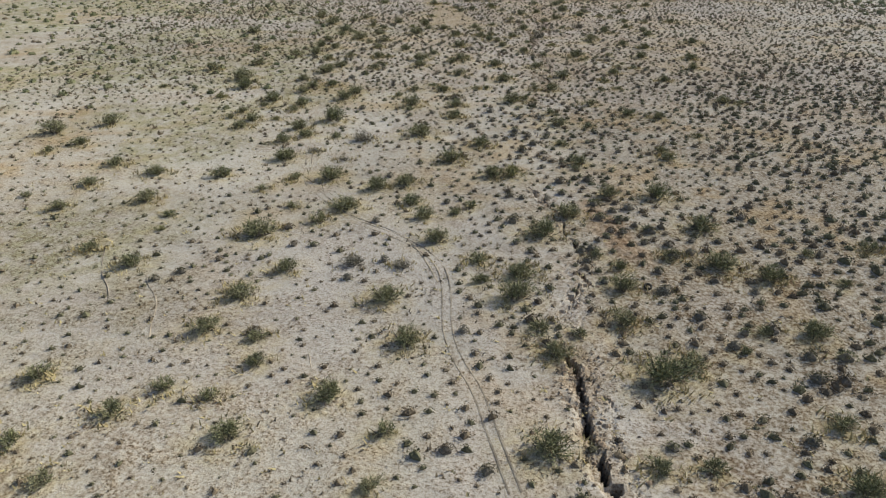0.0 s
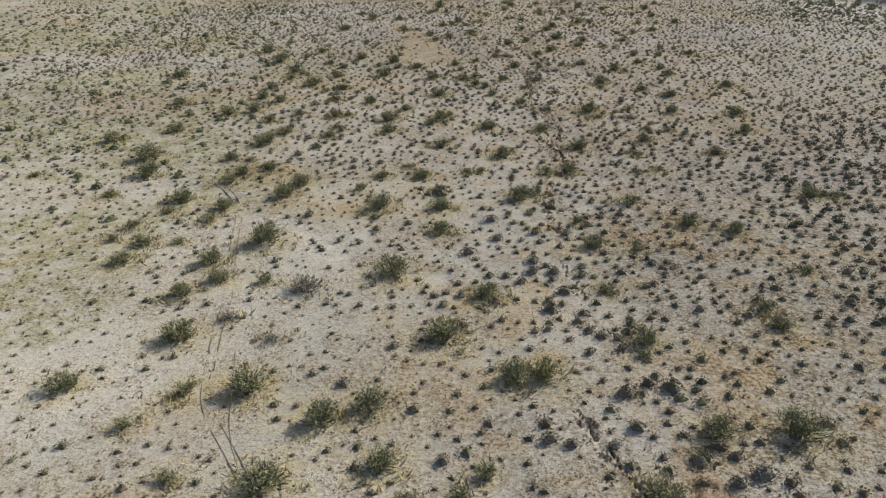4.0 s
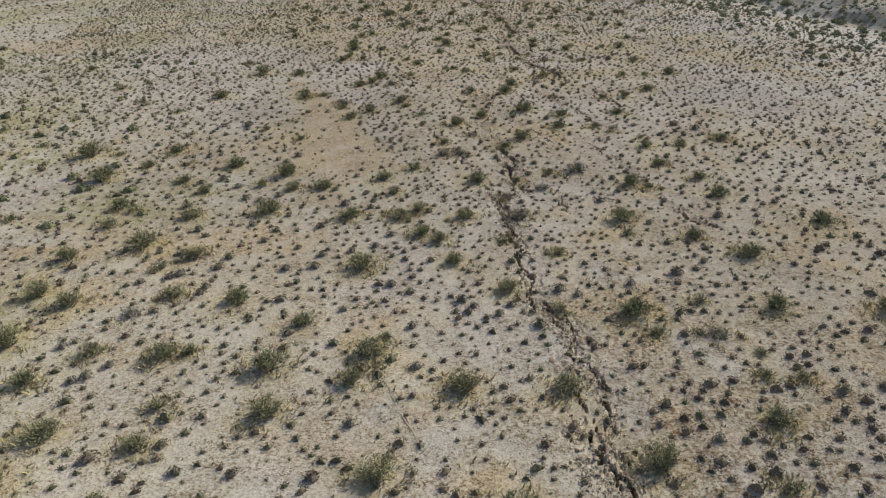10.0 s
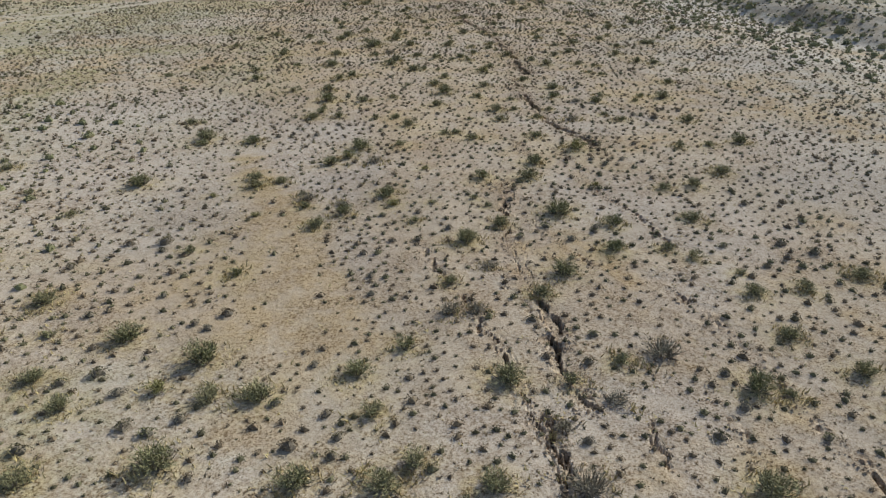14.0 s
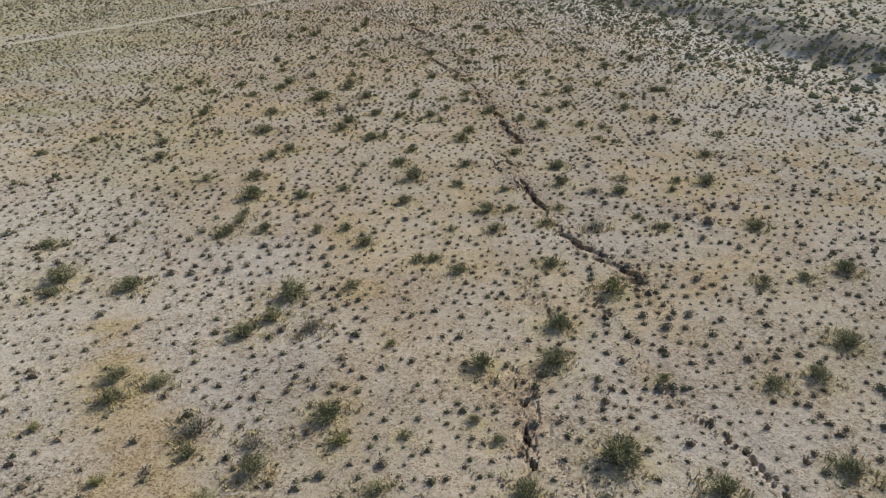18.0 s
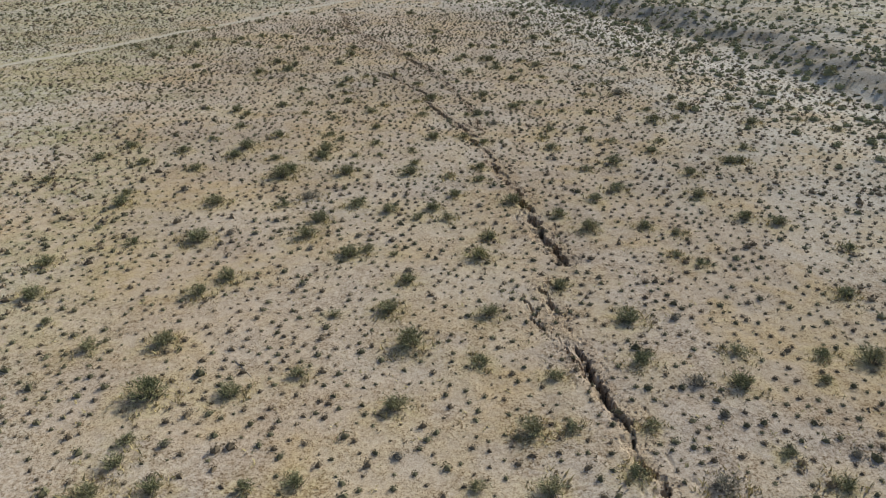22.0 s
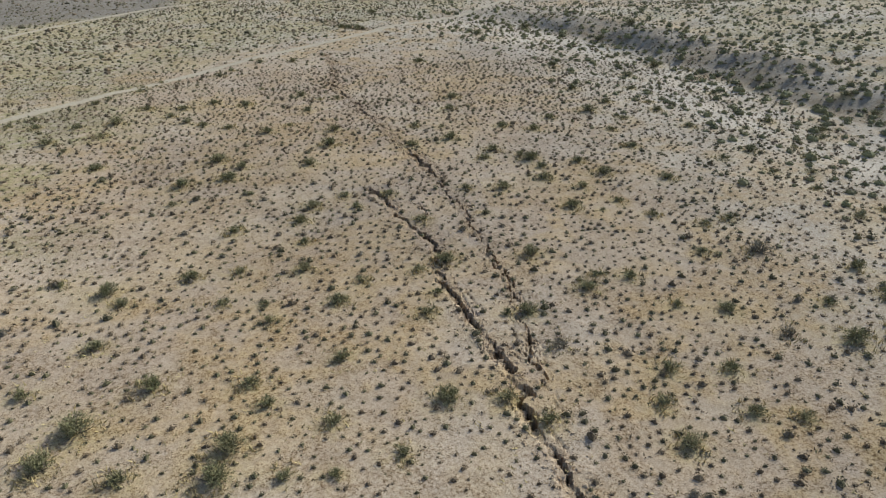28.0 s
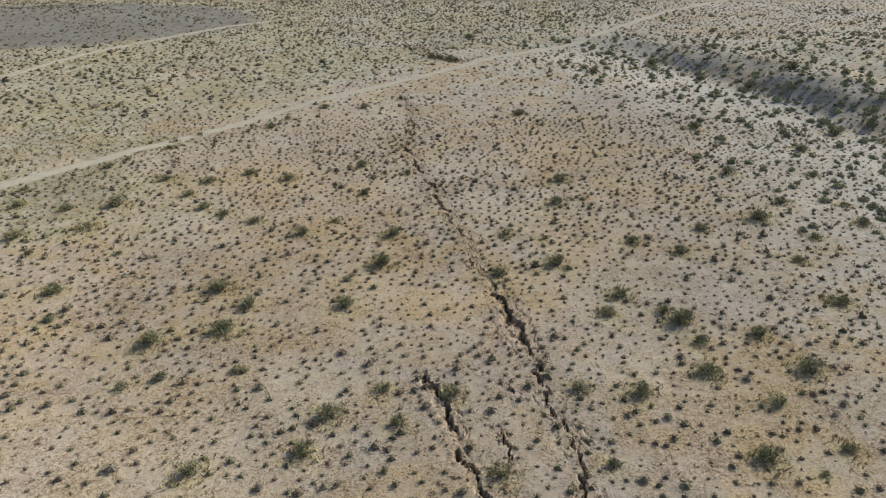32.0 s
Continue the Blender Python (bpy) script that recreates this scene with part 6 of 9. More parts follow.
SMALL.append([(19.2, 131.8, 0.29), (-7.4, 131.8, 0.26), (15.2, 131.8, 0.40), (8.5, 131.9, 0.29), (14.4, 132.0, 0.40), (27.0, 132.0, 0.30), (25.5, 132.1, 0.29), (-0.7, 132.6, 0.48), (23.9, 132.6, 0.30), (4.9, 132.6, 0.24), (10.8, 132.6, 0.36), (-7.0, 132.7, 0.34), (22.2, 132.7, 0.29), (26.7, 132.8, 0.30), (16.3, 132.9, 0.41), (-2.3, 132.9, 0.58), (0.5, 132.9, 0.29), (2.1, 133.1, 0.28), (25.9, 133.1, 0.30), (1.2, 133.2, 0.30), (29.9, 133.3, 0.31), (22.0, 133.4, 0.30), (7.5, 133.4, 0.45), (28.4, 133.8, 0.31), (34.0, 134.0, 0.32), (31.9, 134.1, 0.31), (33.1, 134.2, 0.32), (35.0, 134.3, 0.32), (28.0, 134.4, 0.31), (0.6, 134.6, 0.51), (26.0, 134.7, 0.31), (26.9, 134.8, 0.31)])
SMALL.append([(14.7, 134.8, 0.47), (-0.9, 134.9, 0.45), (19.6, 134.9, 0.33), (30.9, 135.1, 0.32), (27.8, 135.1, 0.32), (14.2, 135.2, 0.30), (29.8, 135.3, 0.32), (34.2, 135.5, 0.33), (32.7, 135.5, 0.32), (21.1, 135.7, 0.27), (-2.5, 135.7, 0.45), (-8.2, 135.9, 0.36), (26.8, 136.1, 0.32), (-3.1, 136.2, 0.37), (-0.9, 136.2, 0.29), (-3.5, 136.4, 0.25), (23.3, 136.5, 0.32), (7.8, 136.6, 0.39), (16.5, 136.7, 0.34), (-1.9, 137.0, 0.26), (20.9, 137.1, 0.32), (-8.7, 137.2, 0.31), (15.1, 137.4, 0.32), (24.4, 137.8, 0.33), (22.8, 137.9, 0.33), (9.0, 138.0, 0.50), (23.5, 138.3, 0.33), (14.3, 138.6, 0.33), (-1.5, 138.8, 0.31), (0.7, 138.8, 0.40), (20.5, 138.8, 0.33), (-11.6, 138.9, 0.54)])
SMALL.append([(-0.8, 138.9, 0.31), (5.7, 138.9, 0.32), (4.2, 139.2, 0.34), (19.7, 139.2, 0.34), (-6.8, 139.3, 0.31), (-7.6, 139.6, 0.31), (14.8, 139.9, 0.33), (-6.3, 139.9, 0.31), (-2.5, 139.9, 0.32), (26.2, 141.1, 0.18), (22.3, 141.1, 0.22), (23.1, 141.1, 0.33), (27.3, 141.2, 0.18), (20.0, 141.2, 0.22), (24.4, 141.3, 0.27), (22.1, 141.5, 0.23), (20.6, 141.8, 0.18), (29.4, 141.9, 0.24), (25.9, 141.9, 0.39), (-5.3, 141.9, 0.33), (-6.6, 141.9, 0.70), (25.3, 142.0, 0.19), (19.8, 142.1, 0.23), (19.1, 142.1, 0.27), (24.0, 142.1, 0.34), (22.4, 142.2, 0.34), (21.9, 142.3, 0.18), (12.7, 142.4, 0.18), (23.9, 142.5, 0.23), (15.6, 142.5, 0.27), (24.3, 142.6, 0.19), (29.3, 142.6, 0.24)])
SMALL.append([(24.9, 142.6, 0.19), (18.9, 142.8, 0.39), (23.8, 142.9, 0.24), (14.8, 143.0, 0.18), (9.2, 143.0, 0.33), (21.7, 143.1, 0.24), (31.1, 143.1, 0.30), (-4.9, 143.2, 0.34), (14.1, 143.3, 0.18), (-10.7, 143.4, 0.33), (7.5, 143.6, 0.30), (9.9, 143.7, 0.34), (25.1, 143.8, 0.29), (-8.9, 143.9, 0.34), (23.0, 143.9, 0.57), (32.2, 144.0, 0.37), (4.5, 144.0, 0.38), (23.7, 144.2, 0.33), (22.5, 144.2, 0.49), (30.0, 144.3, 0.30), (30.9, 144.4, 0.25), (7.8, 144.4, 0.34), (-10.2, 144.4, 0.34), (13.1, 144.4, 0.29), (-0.8, 144.5, 0.27), (4.2, 144.5, 0.27), (-0.1, 144.6, 0.38), (28.3, 144.6, 0.37), (18.7, 144.6, 0.29), (15.9, 144.6, 0.19), (20.2, 144.6, 0.30), (7.1, 144.6, 0.34)])
SMALL.append([(27.6, 144.8, 0.43), (8.5, 144.9, 0.18), (2.1, 144.9, 0.23), (-3.7, 144.9, 0.27), (9.2, 145.0, 0.24), (-2.0, 145.0, 0.33), (2.7, 145.0, 0.18), (14.0, 145.0, 0.29), (26.8, 145.0, 0.20), (25.7, 145.0, 0.31), (6.2, 145.2, 0.19), (4.8, 145.3, 0.39), (18.9, 145.4, 0.42), (21.7, 145.4, 0.34), (27.9, 145.5, 0.43), (6.6, 145.5, 0.32), (15.9, 145.6, 0.20), (22.5, 145.6, 0.26), (-1.7, 145.7, 0.23), (-1.0, 145.9, 0.18), (-4.4, 146.0, 0.34), (10.3, 146.0, 0.25), (25.7, 146.0, 0.26), (-2.5, 146.1, 0.23), (5.1, 146.2, 0.29), (15.6, 146.3, 0.30), (13.3, 146.3, 0.33), (30.5, 146.4, 0.36), (-3.8, 146.4, 0.19), (8.7, 146.5, 0.20), (9.0, 146.5, 0.33), (12.2, 146.6, 0.25)])
SMALL.append([(9.9, 146.6, 0.30), (20.6, 146.6, 0.38), (15.3, 146.6, 0.25), (-5.0, 146.6, 0.28), (7.2, 146.6, 0.25), (3.1, 146.8, 0.24), (26.5, 146.8, 0.21), (19.8, 146.8, 0.35), (-2.3, 146.8, 0.24), (4.4, 146.8, 0.25), (-1.5, 146.8, 0.19), (28.1, 146.9, 0.54), (30.2, 146.9, 0.22), (32.6, 146.9, 0.40), (13.8, 146.9, 0.31), (5.2, 147.2, 0.37), (25.1, 147.6, 0.27), (-3.6, 147.7, 0.41), (14.4, 147.7, 0.31), (10.4, 147.7, 0.34), (7.7, 147.9, 0.26), (-0.8, 148.0, 0.37), (-0.0, 148.0, 0.30), (-1.9, 148.1, 0.25), (9.4, 148.2, 0.31), (2.8, 148.3, 0.31), (19.9, 148.4, 0.40), (-2.8, 148.4, 0.30), (-0.0, 148.5, 0.42), (12.4, 148.5, 0.21), (25.5, 148.5, 0.22), (21.2, 148.5, 0.27)])
SMALL.append([(9.2, 148.7, 0.32), (-5.2, 148.7, 0.33), (15.7, 148.8, 0.22), (6.2, 149.1, 0.26), (15.0, 149.1, 0.22), (14.5, 149.2, 0.22), (31.0, 149.2, 0.35), (-5.4, 149.2, 0.42), (21.7, 149.2, 0.37), (25.1, 149.3, 0.28), (-0.4, 149.4, 0.21), (12.3, 149.5, 0.22), (5.4, 149.6, 0.32), (8.2, 149.6, 0.27), (31.9, 149.6, 0.35), (0.7, 149.6, 0.38), (-1.3, 149.7, 0.31), (12.0, 149.8, 0.33), (25.2, 149.8, 0.29), (33.3, 149.9, 0.40), (3.1, 149.9, 0.39), (7.3, 150.0, 0.22), (-1.9, 150.1, 0.26), (13.8, 150.2, 0.22), (-0.0, 150.3, 0.27), (12.6, 150.3, 0.22), (30.1, 150.3, 0.28), (37.0, 150.4, 0.36), (-5.7, 150.5, 0.31), (21.3, 150.6, 0.39), (22.1, 150.7, 0.29), (34.4, 150.9, 0.28)])
SMALL.append([(-5.2, 150.9, 0.44), (27.1, 150.9, 0.30), (-6.5, 151.0, 0.39), (10.8, 151.0, 0.34), (20.1, 151.0, 0.23), (-1.0, 151.1, 0.22), (14.9, 151.1, 0.34), (9.8, 151.2, 0.34), (6.7, 151.2, 0.33), (1.4, 151.3, 0.37), (24.4, 151.3, 0.36), (3.4, 151.6, 0.22), (26.5, 151.6, 0.24), (0.2, 151.6, 0.28), (5.6, 151.7, 0.28), (20.3, 151.7, 0.24), (32.1, 151.7, 0.45), (15.8, 151.8, 0.35), (35.4, 151.8, 0.46), (9.9, 151.9, 0.23), (6.0, 152.0, 0.23), (33.8, 152.1, 0.38), (1.9, 152.1, 0.28), (0.6, 152.1, 0.37), (38.0, 152.2, 0.53), (-0.5, 152.2, 0.28), (2.5, 152.3, 0.23), (-0.9, 152.3, 0.28), (-6.6, 152.5, 0.33), (10.0, 152.7, 0.23), (11.8, 152.7, 0.35), (4.4, 152.9, 0.27)])
SMALL.append([(-6.0, 153.0, 0.34), (10.8, 153.0, 0.36), (3.8, 153.2, 0.27), (8.2, 153.3, 0.39), (28.1, 153.3, 0.32), (-5.4, 153.3, 0.23), (27.5, 153.4, 0.32), (6.4, 153.5, 0.24), (28.9, 153.6, 0.30), (32.6, 153.9, 0.26), (1.7, 154.0, 0.43), (6.0, 154.1, 0.24), (7.1, 154.4, 0.24), (33.7, 154.6, 0.22), (-3.4, 155.1, 0.36), (28.8, 155.2, 0.26), (3.5, 155.3, 0.37), (33.8, 155.4, 0.31), (17.4, 155.7, 0.39), (40.2, 155.8, 0.58), (35.6, 155.8, 0.34), (1.0, 156.0, 0.31), (16.2, 156.3, 0.43), (37.8, 156.4, 0.42), (-5.6, 156.4, 0.41), (24.5, 157.2, 0.41), (37.2, 157.4, 0.59), (1.4, 157.5, 0.32), (35.2, 157.6, 0.59), (39.4, 157.8, 0.43), (41.2, 158.4, 0.61), (2.7, 158.4, 0.26)])
SMALL.append([(40.3, 159.2, 0.49), (-1.6, 159.2, 0.39), (35.3, 159.5, 0.37), (39.1, 159.5, 0.50), (-7.8, 159.6, 0.32), (1.4, 159.9, 0.40), (-9.4, 160.9, 0.67), (1.5, 161.1, 0.34), (-0.8, 162.2, 0.35), (-8.7, 162.4, 0.41), (26.8, 165.0, 0.22), (11.3, 165.2, 0.31), (21.0, 165.3, 0.34), (12.6, 165.4, 0.28), (6.0, 165.4, 0.39), (8.4, 165.4, 0.31), (7.8, 165.4, 0.31), (22.8, 165.5, 0.28), (23.7, 165.5, 0.39), (4.3, 165.5, 0.31), (22.2, 165.6, 0.34), (29.1, 165.6, 0.24), (12.9, 165.6, 0.39), (-0.3, 165.7, 0.63), (28.1, 166.1, 0.19), (24.2, 166.1, 0.24), (27.2, 166.2, 0.32), (26.5, 166.3, 0.32), (-10.8, 166.3, 0.49), (8.8, 166.4, 0.29), (20.4, 166.4, 0.24), (25.2, 166.4, 0.40)])
SMALL.append([(-8.5, 166.5, 0.75), (14.3, 166.5, 0.24), (11.3, 166.5, 0.29), (-6.2, 166.5, 0.35), (18.9, 166.6, 0.48), (3.4, 166.6, 0.19), (13.5, 166.7, 0.36), (19.5, 166.7, 0.32), (28.9, 166.7, 0.32), (29.5, 166.8, 0.41), (17.0, 166.8, 0.36), (10.1, 167.0, 0.33), (23.8, 167.1, 0.30), (30.9, 167.2, 0.36), (0.7, 167.2, 0.25), (26.0, 167.2, 0.41), (4.6, 167.4, 0.20), (1.3, 167.4, 0.25), (-6.1, 167.4, 0.36), (12.1, 167.5, 0.25), (8.6, 167.9, 0.42), (5.6, 167.9, 0.42), (10.3, 167.9, 0.50), (14.5, 168.0, 0.30), (16.5, 168.1, 0.37), (25.6, 168.1, 0.42), (1.5, 168.1, 0.37), (-5.1, 168.2, 0.37), (11.5, 168.2, 0.34), (-13.1, 168.3, 0.51), (13.3, 168.4, 0.25), (30.0, 168.4, 0.43)])
SMALL.append([(23.9, 168.5, 0.26), (21.4, 168.5, 0.31), (0.3, 168.5, 0.26), (24.7, 168.6, 0.26), (28.4, 168.7, 0.38), (28.9, 168.7, 0.34), (21.9, 168.8, 0.21), (18.4, 168.8, 0.31), (8.3, 168.9, 0.34), (17.2, 168.9, 0.21), (-4.7, 168.9, 0.43), (11.0, 168.9, 0.38), (4.4, 168.9, 0.38), (32.0, 169.0, 0.43), (26.6, 169.0, 0.21), (9.4, 169.0, 0.31), (-1.7, 169.2, 0.35), (-6.4, 169.2, 0.26), (-3.7, 169.2, 0.35), (1.2, 169.2, 0.52), (23.8, 169.4, 0.26), (27.1, 169.5, 0.39), (26.6, 169.5, 0.39), (13.4, 169.5, 0.32), (20.3, 169.5, 0.44), (14.1, 169.8, 0.39), (0.4, 169.8, 0.39), (5.8, 169.8, 0.21), (4.7, 169.8, 0.53), (-2.5, 170.0, 0.25), (4.1, 170.0, 0.39), (19.6, 170.0, 0.27)])
SMALL.append([(14.7, 170.2, 0.39), (22.8, 170.2, 0.36), (-0.8, 170.2, 0.45), (23.6, 170.3, 0.27), (-5.4, 170.3, 0.36), (1.5, 170.3, 0.45), (9.5, 170.4, 0.36), (19.0, 170.4, 0.40), (31.7, 170.4, 0.32), (-6.6, 170.4, 0.40), (-4.1, 170.5, 0.45), (5.7, 170.5, 0.27), (25.2, 170.5, 0.32), (12.1, 170.5, 0.32), (17.7, 170.6, 0.63), (22.2, 170.8, 0.33), (26.8, 171.0, 0.33), (20.6, 171.0, 0.46), (-2.1, 171.1, 0.27), (8.9, 171.3, 0.37), (-5.3, 171.3, 0.41), (5.4, 171.3, 0.28), (12.2, 171.4, 0.41), (1.6, 171.5, 0.46), (11.2, 171.5, 0.41), (-3.8, 171.6, 0.28), (0.2, 171.8, 0.41), (13.3, 171.9, 0.47), (17.8, 171.9, 0.41), (18.7, 172.1, 0.34), (30.7, 172.1, 0.34), (16.9, 172.1, 0.28)])
SMALL.append([(6.0, 172.1, 0.34), (9.4, 172.2, 0.28), (4.7, 172.3, 0.47), (10.5, 172.4, 0.38), (24.9, 172.5, 0.34), (8.0, 172.5, 0.42), (26.4, 172.5, 0.34), (21.0, 172.6, 0.48), (-2.7, 172.6, 0.34), (-6.2, 172.7, 0.34), (-4.0, 172.8, 0.42), (22.0, 172.8, 0.29), (3.8, 173.0, 0.35), (30.6, 173.0, 0.29), (2.4, 173.1, 0.35), (12.6, 173.1, 0.35), (11.3, 173.1, 0.29), (17.5, 173.3, 0.43), (-2.0, 173.4, 0.54), (32.3, 173.5, 0.43), (25.1, 173.5, 0.35), (-5.8, 173.5, 0.29), (20.0, 173.6, 0.49), (-3.7, 173.8, 0.35), (3.1, 173.9, 0.43), (8.3, 174.3, 0.36), (29.7, 174.4, 0.40), (33.7, 174.5, 0.36), (13.7, 174.6, 0.40), (-1.5, 174.6, 0.44), (10.0, 174.6, 0.44), (16.4, 174.6, 0.36)])
SMALL.append([(22.6, 174.8, 0.36), (20.2, 175.0, 0.44), (8.5, 175.2, 0.30), (23.1, 175.3, 0.45), (35.0, 175.4, 0.37), (28.1, 175.5, 0.37), (-0.0, 175.5, 0.31), (21.1, 175.6, 0.31), (-7.8, 175.6, 0.37), (3.6, 175.6, 0.37), (9.0, 175.7, 0.37), (24.2, 175.8, 0.25), (25.7, 175.8, 0.41), (29.9, 176.0, 0.45), (35.6, 176.5, 0.25), (20.6, 176.7, 0.32), (23.2, 176.8, 0.46), (1.4, 176.9, 0.42), (14.8, 177.1, 0.47), (32.7, 177.2, 0.25), (13.8, 177.2, 0.32), (0.5, 177.4, 0.32), (11.6, 177.6, 0.47), (28.0, 177.6, 0.39), (24.0, 177.6, 0.39), (32.0, 177.7, 0.47), (25.6, 177.8, 0.43), (20.3, 177.9, 0.32), (2.4, 178.0, 0.32), (30.8, 178.0, 0.26), (-7.1, 178.0, 0.48), (21.4, 178.1, 0.39)])
SMALL.append([(-12.6, 178.3, 0.55), (33.1, 178.3, 0.39), (31.5, 178.7, 0.44), (-9.6, 178.8, 0.48), (34.1, 178.8, 0.26), (7.6, 179.1, 0.40), (-7.9, 179.1, 0.40), (-11.5, 179.2, 0.44), (2.0, 179.2, 0.40), (3.1, 179.3, 0.56), (21.3, 179.3, 0.45), (-7.2, 179.6, 0.40), (-0.1, 179.7, 0.40), (5.1, 179.8, 0.41), (28.1, 179.8, 0.50), (-5.4, 180.2, 0.41), (-2.3, 180.2, 0.68), (11.1, 180.6, 0.34), (1.5, 180.8, 0.58), (-0.8, 180.8, 0.41), (2.9, 181.0, 0.42), (6.1, 181.0, 0.28), (4.4, 181.0, 0.28), (22.1, 181.4, 0.35), (5.0, 181.7, 0.35), (30.6, 181.7, 0.35), (25.3, 181.9, 0.47), (-7.0, 182.1, 0.42), (-7.7, 182.4, 0.28), (6.9, 182.5, 0.52), (2.1, 182.7, 0.36), (21.4, 183.2, 0.29)])
SMALL.append([(2.9, 183.2, 0.36), (27.1, 183.7, 0.61), (24.8, 183.8, 0.44), (22.1, 184.1, 0.44), (5.2, 184.7, 0.45), (20.8, 184.8, 0.30), (7.8, 184.9, 0.37), (-8.4, 185.5, 0.38), (27.0, 186.4, 0.64), (-11.2, 186.4, 0.72)])
SMALL.append([(-6.6, -3.9, 0.56), (-5.9, -5.7, 0.53), (1.6, -3.3, 0.46), (14.3, -5.5, 0.71), (15.8, -4.1, 0.67), (15.2, -5.5, 0.67), (14.5, -4.1, 0.57), (11.9, -3.6, 0.56), (11.1, -1.6, 0.59), (12.6, -2.6, 0.50), (13.7, -2.4, 0.60), (11.1, 3.7, 0.78), (10.1, 0.5, 0.62), (11.7, -8.7, 0.42), (12.8, -8.9, 0.49), (8.4, -9.5, 0.46), (11.6, -7.9, 0.43), (-2.0, -9.6, 0.39), (-4.6, -10.5, 0.45), (2.8, -8.4, 0.40), (1.4, -10.1, 0.50), (2.7, -10.9, 0.49), (-10.2, -11.0, 0.31), (-6.3, -10.5, 0.37), (-3.0, -10.2, 0.28), (-1.5, -8.5, 0.29), (-11.7, -7.7, 0.34), (-4.7, -4.3, 0.31), (-3.9, -1.7, 0.37), (-2.5, -2.9, 0.32)])
SMALL.append([(0.1, -7.2, 0.30), (0.8, -7.4, 0.33), (1.1, -5.8, 0.34), (2.3, -5.5, 0.43), (3.4, -5.6, 0.32), (3.5, -3.3, 0.37), (3.0, -7.0, 0.30), (5.3, -10.5, 0.30), (7.0, -8.0, 0.27), (7.7, -7.4, 0.31), (8.1, -6.3, 0.32), (11.2, -4.7, 0.34), (13.1, -0.8, 0.42), (12.3, 0.4, 0.40), (10.7, -0.2, 0.45), (11.4, 1.8, 0.44), (14.0, 0.7, 0.48), (15.0, 0.8, 0.45), (13.8, -0.7, 0.39), (14.8, -0.4, 0.40), (8.4, 10.2, 0.53), (9.2, 7.9, 0.59), (8.6, 6.5, 0.53), (10.6, 6.6, 0.62), (8.6, 2.7, 0.45), (7.4, 4.4, 0.58), (15.4, -6.4, 0.44), (17.2, -3.6, 0.45), (13.5, -4.9, 0.35), (12.3, -5.3, 0.34)])
SMALL.append([(12.6, -5.7, 0.34), (14.7, -8.7, 0.35), (12.7, -7.4, 0.35), (11.9, -10.4, 0.35), (12.8, -10.1, 0.33), (13.7, -9.3, 0.31), (10.7, -9.5, 0.30), (10.3, -8.8, 0.30), (9.3, -8.6, 0.27), (9.0, -7.5, 0.28)])

